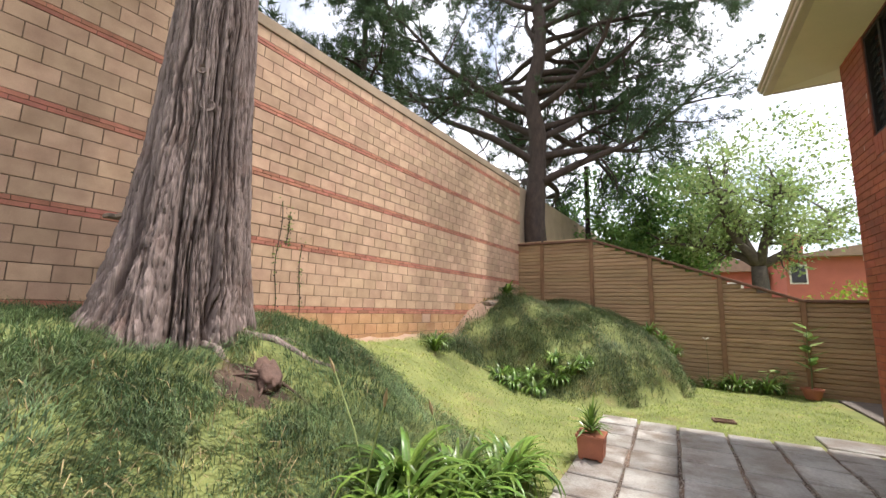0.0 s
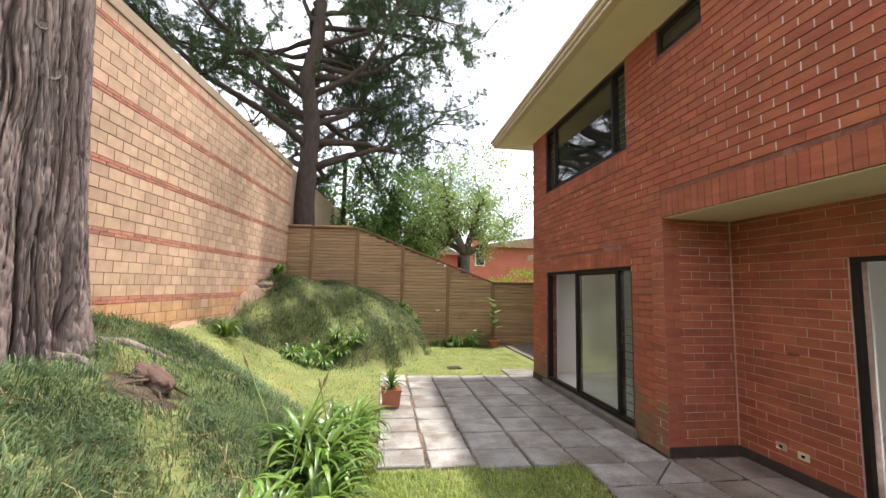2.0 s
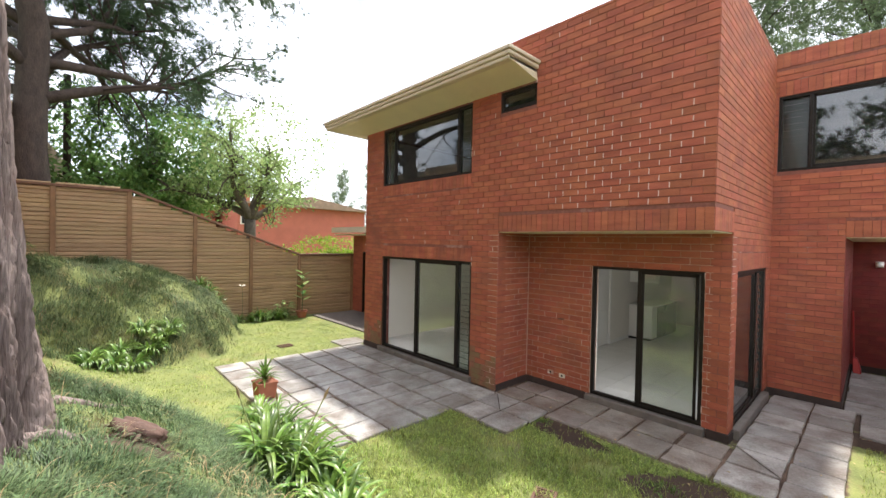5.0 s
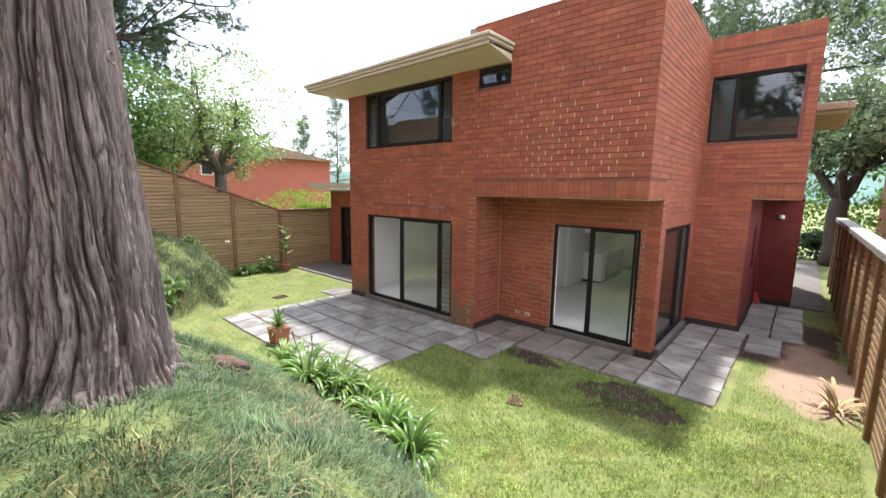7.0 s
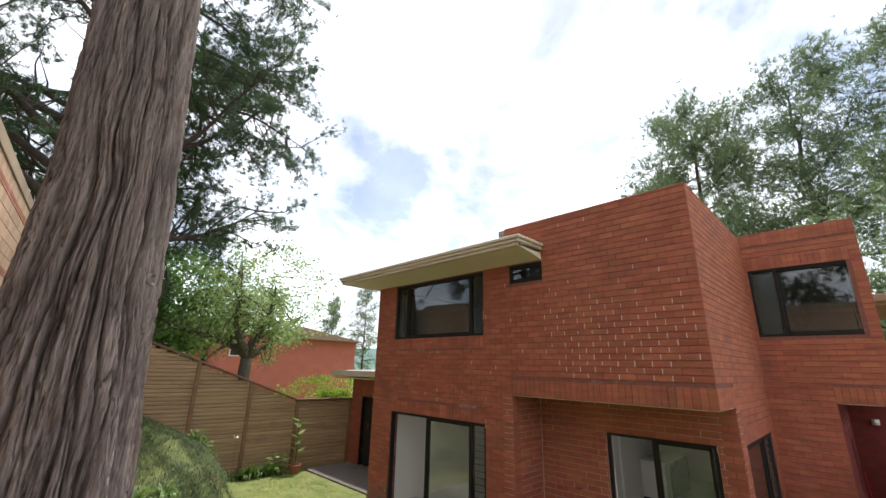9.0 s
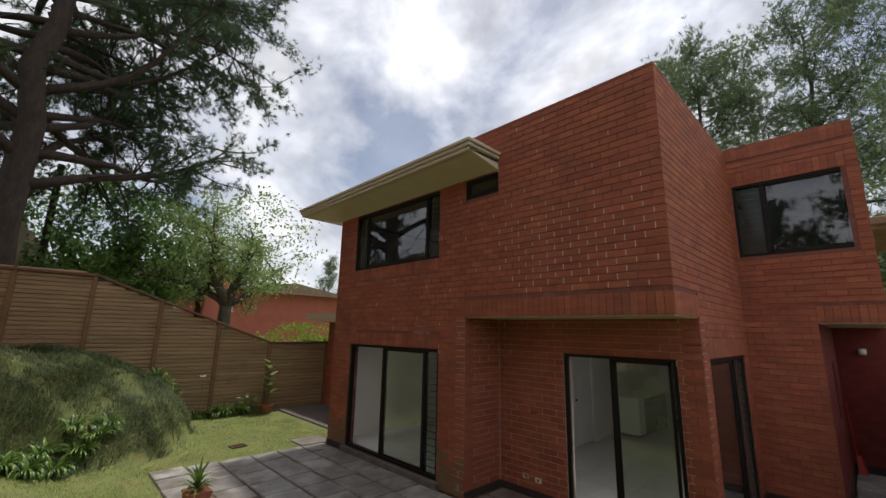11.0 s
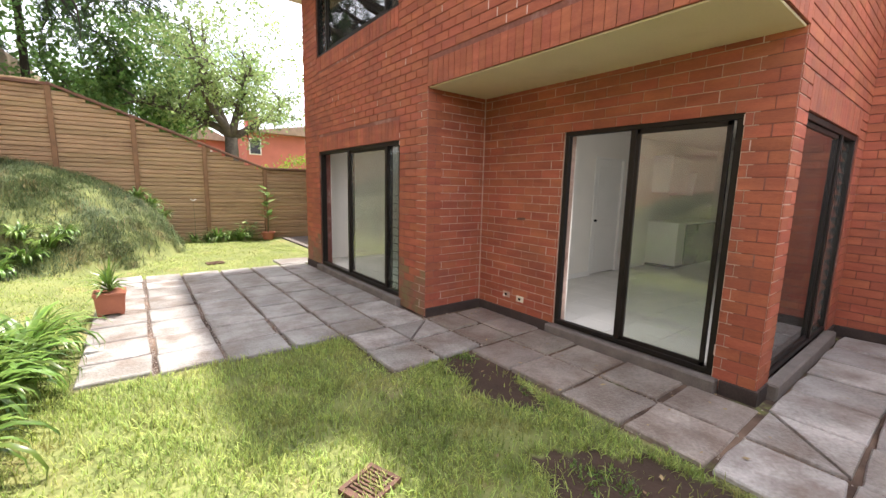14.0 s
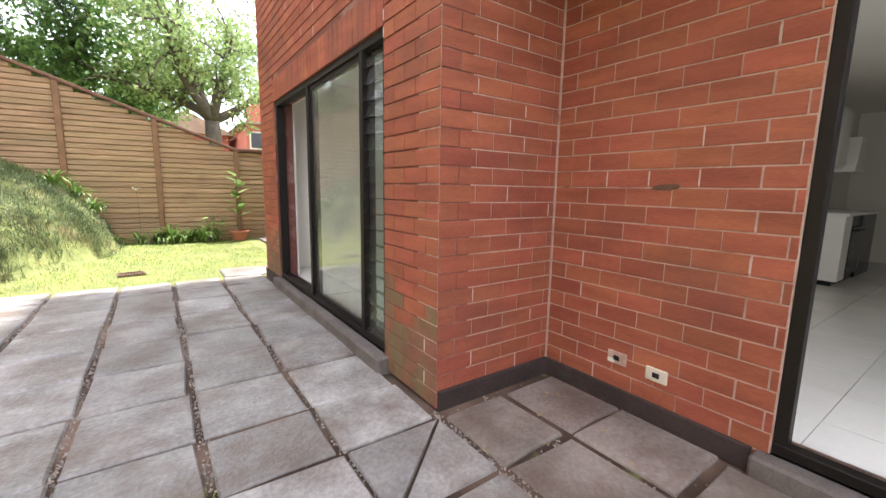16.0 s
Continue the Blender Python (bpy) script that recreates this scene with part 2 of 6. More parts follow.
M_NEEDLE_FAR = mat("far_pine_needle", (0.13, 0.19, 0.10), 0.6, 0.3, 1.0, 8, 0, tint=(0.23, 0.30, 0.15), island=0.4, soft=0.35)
M_NEEDLE = mat("pine_needle", (0.045, 0.085, 0.040), 0.6, 0.3, 1.5, 20, 0, tint=(0.085, 0.145, 0.055), island=0.4, soft=0.25)
M_LEAF = mat("tree_leaf", (0.12, 0.24, 0.065), 0.5, 0.3, 1.0, 20, 0, tint=(0.22, 0.37, 0.10), island=0.4, soft=0.5)
M_LEAF_PALE = mat("pale_leaf", (0.26, 0.37, 0.13), 0.5, 0.25, 1.0, 20, 0, tint=(0.40, 0.51, 0.20), island=0.4, soft=0.45)
M_AGAP = mat("strap_leaf", (0.085, 0.19, 0.032), 0.36, 0.35, 4, 40, 0.05, tint=(0.20, 0.32, 0.06), island=0.45, soft=0.3, spec=0.5)
M_LAWN = mat("lawn_blade", (0.31, 0.425, 0.105), 0.6, 0.3, 1.2, 14, 0, tint=(0.47, 0.55, 0.17), island=0.55, soft=0.48, stain=(0.34, 0.28, 0.12), stain_scale=1.6, stain_range=(0.52, 0.72))
M_LONG = mat("long_grass", (0.068, 0.125, 0.052), 0.6, 0.35, 2.0, 14, 0, tint=(0.20, 0.28, 0.125), island=0.65, soft=0.3, stain=(0.24, 0.17, 0.085), stain_scale=2.2, stain_range=(0.57, 0.72))
M_MOUND = mat("mound_grass", (0.070, 0.115, 0.045), 0.6, 0.35, 2.0, 14, 0, tint=(0.185, 0.24, 0.10), island=0.6, soft=0.3, stain=(0.20, 0.15, 0.075), stain_scale=2.2, stain_range=(0.55, 0.72))
M_DRY = mat("dry_stem", (0.36, 0.27, 0.14), 0.8, 0.25, 5, 40, 0, island=0.3)
M_TERRA = mat("terracotta", (0.36, 0.13, 0.075), 0.8, 0.2, 6, 80, 0.3, stain=(0.22, 0.09, 0.06))
M_STALK = mat("pale_stalk", (0.34, 0.40, 0.16), 0.7, 0.2, 8, 40, 0.1)
M_STEM = mat("plant_stem", (0.10, 0.13, 0.05), 0.7, 0.3, 8, 40, 0.2)
M_RUST = mat("rusty_iron", (0.12, 0.065, 0.045), 0.85, 0.35, 20, 90, 0.5)
M_BLACK = mat("black_enamel", (0.012, 0.012, 0.013), 0.25, 0.2, 6, 60, 0.0, spec=0.5)
M_CABINET = mat("white_laminate", (0.78, 0.76, 0.71), 0.45, 0.04, 3, 40, 0.03)
M_PLASTIC = mat("ivory_plastic", (0.66, 0.60, 0.47), 0.5, 0.08, 8, 60, 0.05)
M_REDPLASTIC = mat("red_plastic", (0.42, 0.035, 0.03), 0.45, 0.2, 8, 60, 0.1)
M_REDHOUSE = mat("red_house_paint", (0.43, 0.13, 0.09), 0.85, 0.15, 1.5, 30, 0.2, stain=(0.36, 0.12, 0.08))
M_ROOFTILE = mat("roof_tile", (0.30, 0.20, 0.145), 0.85, 0.25, 3, 30, 0.4)
M_ROOFSHEET = mat("roof_sheet", (0.30, 0.27, 0.25), 0.7, 0.2, 3, 30, 0.2)
M_LOG = mat("root_wood", (0.105, 0.062, 0.047), 0.85, 0.35, 9, 70, 0.7, stretch=(1, 1, 1))
M_STONE = mat("rock", (0.24, 0.19, 0.15), 0.9, 0.3, 6, 60, 0.6)
M_SHRUB = mat("bright_shrub_leaf", (0.26, 0.36, 0.04), 0.5, 0.3, 2, 30, 0, island=0.3, soft=0.4)
M_GLASS = glass("window_glass", (0.86, 0.89, 0.85), 0.55, 0.04, 0.10, 0.07)
M_GLASS_UP = glass("dark_window_glass", (0.42, 0.45, 0.46), 0.9, 0.0, 0.10, 0.015)
M_LOUVRE = glass("louvre_glass", (0.66, 0.72, 0.69), 0.45, 0.12, 0.03, 0.03)


def ground_material():
    """Soil and turf under the blades; the bare patches come from the ground's own shape of soil."""
    m = mat("turf", (0.14, 0.18, 0.052), 0.95, 0.35, 2.5, 40, 0.6, tint=(0.24, 0.26, 0.085), stain=(0.22, 0.14, 0.07), stain_scale=1.2, stain_range=(0.55, 0.75), dist=0.02)
    t = m.node_tree
    n, l = t.nodes, t.links.new
    p = n["Principled BSDF"]
    src = p.inputs["Base Color"].links[0].from_socket
    at = n.new("ShaderNodeAttribute")
    at.attribute_name = "soil"
    ns = n.new("ShaderNodeTexNoise")
    ns.inputs["Scale"].default_value, ns.inputs["Detail"].default_value = 5.0, 6
    cr = n.new("ShaderNodeMix")
    cr.data_type = "RGBA"
    cr.inputs["A"].default_value, cr.inputs["B"].default_value = (0.028, 0.017, 0.011, 1), (0.072, 0.044, 0.030, 1)
    ge = n.new("ShaderNodeNewGeometry")
    l(ge.outputs["Position"], ns.inputs["Vector"])
    l(ns.outputs["Fac"], cr.inputs["Factor"])
    mx = n.new("ShaderNodeMix")
    mx.data_type = "RGBA"
    # ragged edge of the bare patches
    ng = n.new("ShaderNodeTexNoise")
    ng.inputs["Scale"].default_value, ng.inputs["Detail"].default_value = 9.0, 5
    l(ge.outputs["Position"], ng.inputs["Vector"])
    ad = n.new("ShaderNodeMath")
    l(at.outputs["Fac"], ad.inputs[0])
    l(ng.outputs["Fac"], ad.inputs[1])
    rg = n.new("ShaderNodeMapRange")
    for key, v in (("From Min", 0.80), ("From Max", 1.10)):
        rg.inputs[key].default_value = v
    l(ad.outputs[0], rg.inputs["Value"])
    l(rg.outputs[0], mx.inputs["Factor"])
    l(src, mx.inputs["A"])
    l(cr.outputs["Result"], mx.inputs["B"])
    at2 = n.new("ShaderNodeAttribute")
    at2.attribute_name = "sand"
    cs = n.new("ShaderNodeMix")
    cs.data_type = "RGBA"
    cs.inputs["A"].default_value, cs.inputs["B"].default_value = (0.27, 0.175, 0.12, 1), (0.38, 0.265, 0.19, 1)
    l(ns.outputs["Fac"], cs.inputs["Factor"])
    m3 = n.new("ShaderNodeMix")
    m3.data_type = "RGBA"
    l(at2.outputs["Fac"], m3.inputs["Factor"])
    l(mx.outputs["Result"], m3.inputs["A"])
    l(cs.outputs["Result"], m3.inputs["B"])
    l(m3.outputs["Result"], p.inputs["Base Color"])
    return m


def darken_furrows(m):
    """Darkens the bark's colour in its furrows: shade put into the creases."""
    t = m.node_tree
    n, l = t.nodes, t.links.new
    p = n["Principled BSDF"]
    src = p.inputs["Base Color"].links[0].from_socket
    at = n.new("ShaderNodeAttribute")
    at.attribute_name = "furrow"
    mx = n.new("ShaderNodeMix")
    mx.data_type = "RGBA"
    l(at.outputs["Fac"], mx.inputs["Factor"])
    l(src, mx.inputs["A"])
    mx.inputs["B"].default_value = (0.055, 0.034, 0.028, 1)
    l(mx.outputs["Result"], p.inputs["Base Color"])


darken_furrows(M_BARK)
M_GROUND = ground_material()

# ---------------------------------------------------------------- mesh helpers
class Shape:
    """Vertices and faces gathered into one mesh."""

    def __init__(self):
        self.v, self.f = [], []

    def add(self, verts, faces):
        o = len(self.v)
        self.v += [tuple(p) for p in verts]
        self.f += [tuple(i + o for i in q) for q in faces]
        return self

    def box(self, x0, x1, y0, y1, z0, z1, m=None):
        p = [(x, y, z) for z in (z0, z1) for y in (y0, y1) for x in (x0, x1)]
        if m is not None:
            p = [tuple(m @ Vector(q)) for q in p]
        return self.add(p, [(0, 2, 3, 1), (4, 5, 7, 6), (0, 1, 5, 4), (2, 6, 7, 3), (0, 4, 6, 2), (1, 3, 7, 5)])

    def prism(self, outline, y0, y1, axis="y"):
        """An outline in (a, b) pushed from y0 to y1 along an axis."""
        k = len(outline)
        if axis == "y":
            p = [(a, y0, b) for a, b in outline] + [(a, y1, b) for a, b in outline]
        elif axis == "x":
            p = [(y0, a, b) for a, b in outline] + [(y1, a, b) for a, b in outline]
        else:
            p = [(a, b, y0) for a, b in outline] + [(a, b, y1) for a, b in outline]
        return self.add(p, [tuple(range(k)), tuple(range(2 * k - 1, k - 1, -1))] + [(i, i + k, (i + 1) % k + k, (i + 1) % k) for i in range(k)])

    def tube(self, pts, radii, n=8, cap=True):
        rings = []
        pts = [Vector(p) for p in pts]
        for i, p in enumerate(pts):
            d = (pts[min(i + 1, len(pts) - 1)] - pts[max(i - 1, 0)]).normalized()
            a = d.cross(Vector((0.13, 0.21, 1)) if abs(d.z) < 0.95 else Vector((1, 0.1, 0))).normalized()
            b = d.cross(a)
            rings += [p + (a * math.cos(6.28319 * k / n) + b * math.sin(6.28319 * k / n)) * radii[i] for k in range(n)]
        f = [(i * n + k, i * n + (k + 1) % n, (i + 1) * n + (k + 1) % n, (i + 1) * n + k) for i in range(len(pts) - 1) for k in range(n)]
        if cap:
            f += [tuple(range(n - 1, -1, -1)), tuple(range((len(pts) - 1) * n, len(pts) * n))]
        return self.add(rings, f)

    def lathe(self, profile, n=24, centre=(0, 0, 0)):
        c = Vector(centre)
        p = [c + Vector((r * math.cos(6.28319 * k / n), r * math.sin(6.28319 * k / n), z)) for r, z in profile for k in range(n)]
        f = [(i * n + k, i * n + (k + 1) % n, (i + 1) * n + (k + 1) % n, (i + 1) * n + k) for i in range(len(profile) - 1) for k in range(n)]
        return self.add(p, f)

    def mesh(self, name, material, origin=(0, 0, 0), bevel=0.0, smooth=False):
        me = bpy.data.meshes.new(name)
        o = Vector(origin)
        me.from_pydata([(p[0] - o.x, p[1] - o.y, p[2] - o.z) for p in self.v], [], self.f)
        if bevel:
            bm = bmesh.new()
            bm.from_mesh(me)
            bmesh.ops.recalc_face_normals(bm, faces=bm.faces)
            edges = [e for e in bm.edges if len(e.link_faces) == 2 and e.calc_face_angle(0) > 0.6]
            bmesh.ops.bevel(bm, geom=edges, offset=bevel, segments=1, affect="EDGES", clamp_overlap=True)
            bm.to_mesh(me)
            bm.free()
        me.materials.append(material)
        if smooth:
            me.polygons.foreach_set("use_smooth", [True] * len(me.polygons))
        return me


ORIGIN = {}


def thing(name, base, label, category, group="", kind=""):
    ob = new(name)
    ob.location = base
    ob.empty_display_size = 0.1
    ORIGIN[ob.name] = Vector(base)
    return tagged(ob, label, category, group, kind)


def solid(name, shape, material, label="", category="", group="", kind="", base=(0, 0, 0), bevel=0.0, smooth=False):
    """A top-level mesh; the shape is in world metres."""
    ob = new(name, shape.mesh(name, material, base, bevel, smooth))
    ob.location = base
    ORIGIN[ob.name] = Vector(base)
    return tagged(ob, label, category, group, kind)


def part(name, shape, material, parent, label="", bevel=0.0, smooth=False, base=None, kind=""):
    """One mesh under a thing or a part; the shape is in world metres."""
    o = ORIGIN[parent.name]
    b = Vector(base) if base is not None else o
    ob = new(name, shape.mesh(name, material, b, bevel, smooth))
    ob.parent = parent
    ob.location = b - o
    ORIGIN[ob.name] = b
    return tagged(ob, label, kind=kind)


def piece(name, me, parent, location, turn=(0, 0, 0)):
    ob = new(name, me)
    ob.parent = parent
    ob.location = Vector(location) - ORIGIN[parent.name]
    ob.rotation_euler = turn
    return ob


def np_mesh(name, verts, faces, material):
    """A mesh from arrays: verts (n, 3), faces (m, k)."""
    me = bpy.data.meshes.new(name)
    verts, faces = np.asarray(verts, np.float32), np.asarray(faces, np.int32)
    k = faces.shape[1]
    me.vertices.add(len(verts))
    me.vertices.foreach_set("co", verts.ravel())
    me.loops.add(faces.size)
    me.loops.foreach_set("vertex_index", faces.ravel())
    me.polygons.add(len(faces))
    me.polygons.foreach_set("loop_start", np.arange(0, faces.size, k, dtype=np.int32))
    me.update(calc_edges=True)
    me.shade_flat()
    me.materials.append(material)
    return me


rng = np.random.default_rng(7)


# ---------------------------------------------------------------- walls laid in pieces
def cells(u0, u1, z0, z1, holes):
    us = sorted({u0, u1, *[min(max(h[k], u0), u1) for h in holes for k in (0, 1)]})
    zs = sorted({z0, z1, *[min(max(h[k], z0), z1) for h in holes for k in (2, 3)]})
    for a, b in zip(us, us[1:]):
        run = None
        for c, d in zip(zs, zs[1:]):
            cu, cz = (a + b) / 2, (c + d) / 2
            inside = any(h[0] < cu < h[1] and h[2] < cz < h[3] for h in holes)
            if inside:
                if run:
                    yield a, b, run[0], run[1]
                run = None
            else:
                run = (run[0], d) if run else (c, d)
        if run:
            yield a, b, run[0], run[1]


def spans(u0, u1, za, zb, holes):
    out = [(u0, u1)]
    for h in holes:
        if h[2] < zb - 0.012 and h[3] > za + 0.012:
            nxt = []
            for a, b in out:
                if h[1] <= a or h[0] >= b:
                    nxt.append((a, b))
                else:
                    if h[0] - a > 0.02:
                        nxt.append((a, h[0]))
                    if b - h[1] > 0.02:
                        nxt.append((h[1], b))
            out = nxt
    return out


def lay(u0, u1, z0, z1, holes, length, course, joint=0.010, shift=0.0, upright=None):
    """Running bond: (centre u, centre z, width, height) of each piece; upright: width of the upright joints."""
    gap = joint if upright is None else upright
    out, k, z = [], 0, z0
    while z < z1 - 0.02:
        h = min(course, z1 - z)
        for a, b in spans(u0, u1, z, z + h, holes):
            off = (k % 2) * length / 2 + shift
            e = [a] + [x for x in np.arange(math.floor((a - off) / length) * length + off, b, length) if a + 0.03 < x < b - 0.03] + [b]
            out += [((p + q) / 2, z + h / 2, q - p - gap, h - joint) for p, q in zip(e, e[1:])]
        z += course
        k += 1
    return out


def soldiers(u0, u1, z0, z1, width=0.093, joint=0.005):
    k = max(1, round((u1 - u0) / width))
    w = (u1 - u0) / k
    return [(u0 + w * (i + 0.5), (z0 + z1) / 2, w - joint, z1 - z0 - joint) for i in range(k)]


PIECE_F = [(0, 1, 5, 4), (1, 2, 6, 5), (2, 3, 7, 6), (3, 0, 4, 7), (4, 5, 9, 8), (5, 6, 10, 9), (6, 7, 11, 10), (7, 4, 8, 11), (8, 9, 10, 11)]


def piece_verts(w, h, depth, chamfer=0.002):
    """Chamfered piece: u across, z up, front towards +n; returns rows of (u, n, z)."""
    a, b = w / 2, h / 2
    r = [(-a, -b), (a, -b), (a, b), (-a, b)]
    i = [(-a + chamfer, -b + chamfer), (a - chamfer, -b + chamfer), (a - chamfer, b - chamfer), (-a + chamfer, b - chamfer)]
    return np.array([(x, 0, z) for x, z in r] + [(x, depth - chamfer, z) for x, z in r] + [(x, depth, z) for x, z in i])


PIECES = {}


def brickwork(name, parent, rows, at, along, out, depth, material, singles=None, jit=0.0015, many="bricks"):
    """Lays pieces on a wall. at: the wall's foot at u=0; along, out: unit vectors. singles(u, z) says which are parts of their own."""
    at, along, out = np.array(at, float), np.array(along, float), np.array(out, float)
    up = np.array((0, 0, 1.0))
    yaw = math.atan2(along[1], along[0])
    flip = np.dot(np.cross(along, up), out) < 0
    V, Fc = [], []
    for u, z, w, h in rows:
        if w < 0.015 or h < 0.015:
            continue
        push = float(rng.uniform(-jit, jit))
        if singles and singles(u, z):
            key = (name, round(w, 2), round(h, 2), flip)
            if key not in PIECES:
                q = piece_verts(round(w, 2) if w > 0.03 else w, round(h, 3), depth)
                f = [x[::-1] for x in PIECE_F] if flip else PIECE_F
                q = q * np.array((1, 1 if flip else -1, 1))
                PIECES[key] = np_mesh(name, q, f, material)
            c = at + along * u + up * z + out * push
            piece(name, PIECES[key], parent, c, (0, 0, yaw))
            continue
        q = piece_verts(w, h, depth)
        p = at + along * u + up * z + q[:, :1] * along + (q[:, 1:2] + push) * out + q[:, 2:] * up
        n = len(V) * 12
        V.append(p)
        Fc += [[i + n for i in (x[::-1] if flip else x)] for x in PIECE_F]
    if V:
        me = np_mesh(many, np.concatenate(V) - np.array(ORIGIN[parent.name]), Fc, material)
        ob = new(many, me)
        ob.parent = parent
        tagged(ob, kind="stuff")


def wall_core(name, at, along, out, u0, u1, z0, z1, holes, thick, recess, material, label):
    """The solid wall behind its facing, with its openings through it."""
    sh = Shape()
    at, along, out = Vector(at), Vector(along), Vector(out)
    for a, b, c, d in cells(u0, u1, z0, z1, holes):
        p = [at + along * u + out * w + Vector((0, 0, z)) for z in (c, d) for w in (-thick, -recess) for u in (a, b)]
        sh.add(p, [(0, 2, 3, 1), (4, 5, 7, 6), (0, 1, 5, 4), (2, 6, 7, 3), (0, 4, 6, 2), (1, 3, 7, 5)])
    ob = solid(name, sh, material, label, "wall", kind="structure", base=at + along * u0)
    return ob

# ---------------------------------------------------------------- ground
WALL_P, WALL_D = Vector((-4.75, 4.4, 0)), Vector((0.0916, 0.9958, 0))
WALL_N = Vector((0.9958, -0.0916, 0))


def smooth(a, b, x):
    t = np.clip((x - a) / (b - a), 0, 1)
    return t * t * (3 - 2 * t)


def wav(x, y, s):
    return np.sin(x * 1.7 * s + 1.3) * np.cos(y * 1.3 * s + 0.4) + 0.5 * np.sin(x * 3.9 * s + y * 2.7 * s) + 0.3 * np.cos(x * 7.1 * s - y * 6.3 * s)


def height(x, y):
    """Lawn level by the house, rising to the bank under the old tree and to the mound by the fence."""
    x, y = np.asarray(x, float), np.asarray(y, float)
    edge = -0.95 - 0.25 * smooth(4.0, 6.5, y) - 0.35 * smooth(7.0, 9.0, y)
    u = np.maximum(0, edge - x)
    bank = np.interp(u, (0, 0.35, 0.8, 1.35, 1.75, 2.1, 2.7, 3.4, 4.5), (0, 0.08, 0.36, 0.82, 1.10, 1.30, 1.45, 1.52, 1.55))
    south = np.interp(u, (0, 0.5, 1.0, 2.1, 3.1, 4.5), (0, 0.20, 0.42, 0.95, 1.35, 1.55))
    k = smooth(-0.9, 0.8, y)
    b = south * (1 - k) + bank * k
    gentle = np.interp(u, (0, 0.8, 1.6, 2.4, 3.2, 4.0), (0, 0.10, 0.40, 0.85, 1.08, 1.15))
    k2 = smooth(3.2, 5.0, y)
    b = b * (1 - k2) + gentle * k2
    # mound against the fence
    r = np.sqrt((np.maximum(0, x + 2.5) / 2.85) ** 2 + (np.minimum(0, y - 10.9) / (3.4 + 0.5 * smooth(-2.5, -4.0, x))) ** 2)
    steep = 1.12 - 0.55 * (np.maximum(0, x + 2.5) / 2.85) ** 2 / (r * r + 1e-6)
    mound = (1.80 + 0.10 * wav(x, y, 0.9) + 0.05 * wav(y, x, 2.7)) * np.cos(0.5 * math.pi * np.minimum(1, r)) ** steep
    b = np.maximum(b, mound) + 0.12 * np.minimum(b, mound)
    inside = smooth(-0.9, -1.6, x)
    b = b + (0.035 * wav(x, y, 1.0) + 0.02 * wav(y, x, 3.1)) * inside
    b = np.where(y > 12.4, 0.2, b)
    b = np.where(x < -6.5, np.where(y > 12.4, 0.2, 1.5), b)
    b = np.where(y < -2.75, 0.3, b)
    # soil packed up between the slabs
    packed = (x > -0.85) & (x < 2.3) & (y > 3.15) & (y < 7.1) | (x > 2.1) & (x < 3.1) & (y > -1.0) & (y < 3.1) | (x > 1.28) & (x < 2.3) & (y > 2.1) & (y < 3.2)
    b = np.where(packed, b + 0.017, b)
    return b - 0.03


def soil_at(x, y):
    """Bare wet soil beside the path."""
    w = 0.13 * wav(x, y, 2.1) + 0.09 * wav(y, x, 4.7)
    a = np.exp(-(((x - 1.80) / 0.30) ** 2 + ((y - 1.45) / 0.75) ** 2) * 1.2)
    b = np.exp(-(((x - 1.40) / 0.55) ** 2 + ((y + 0.20) / 0.85) ** 2) * 1.2)
    c = np.exp(-(((x + 2.6) / 0.35) ** 2 + ((y - 2.2) / 0.45) ** 2) * 1.3) * 0.9
    d = np.exp(-(((x - 6.5) / 1.6) ** 2 + ((y + 2.2) / 0.35) ** 2)) * 0.8
    e = np.exp(-(((x + 4.0) / 0.35) ** 2 + ((y - 9.9) / 0.9) ** 2)) * 0.7
    s = smooth(0.30, 0.60, np.maximum.reduce([a, b, c, d, e]) + w)
    paved = (x > -0.93) & (y > -1.1) & (y < 7.2) & (x < 3.2) & ((y > 3.07) | (x > 2.02) | (x > 1.19) & (y > 2.0))
    paved |= (x > 2.0) & (x < 9.2) & (y > -1.9) & (y < 0) & ((y > -1.05) | (x > 4.4))
    return np.clip(np.where(paved, 0.9 + 0.3 * wav(x, y, 3.0), s), 0, 1)


def sand_at(x, y):
    w = 0.10 * wav(x, y, 1.6)
    a = np.exp(-(((x - 4.1) / 1.75) ** 2 + ((y + 2.05) / 0.62) ** 2) * 1.2)
    dry = 0.27 * np.exp(-(((x - 1.05) / 0.55) ** 2 + ((y - 1.75) / 0.55) ** 2))
    a = np.maximum(a, dry)
    # trodden earth round the root knob and the tree's foot, along the wall and at the mound's cut end
    knob = 0.42 * np.exp(-(((x + 2.75) / 0.42) ** 2 + ((y - 2.05) / 0.38) ** 2))
    heel = 0.40 * np.exp(-(((x + 3.35) / 0.38) ** 2 + ((y - 1.55) / 0.30) ** 2))
    cut = 0.75 * np.exp(-(((x + 4.05) / 0.40) ** 2 + ((y - 9.6) / 0.85) ** 2))
    off = x - (-4.72 + 0.092 * (y - 4.4))
    strip = 0.62 * np.exp(-(off / 0.32) ** 2) * smooth(2.6, 3.6, y) * (1 - smooth(9.5, 10.5, y))
    a = np.maximum.reduce([a, knob, heel, cut, strip])
    joints = (x > -0.93) & (y > 3.07) & (y < 7.2) & (x < 3.2) | (x > 2.04) & (y > -1.1) & (y < 3.1) & (x < 5.8)
    return np.clip(np.where(joints, 0.18 + 0.3 * wav(x, y, 3.0), smooth(0.30, 0.55, a + w)), 0, 1)


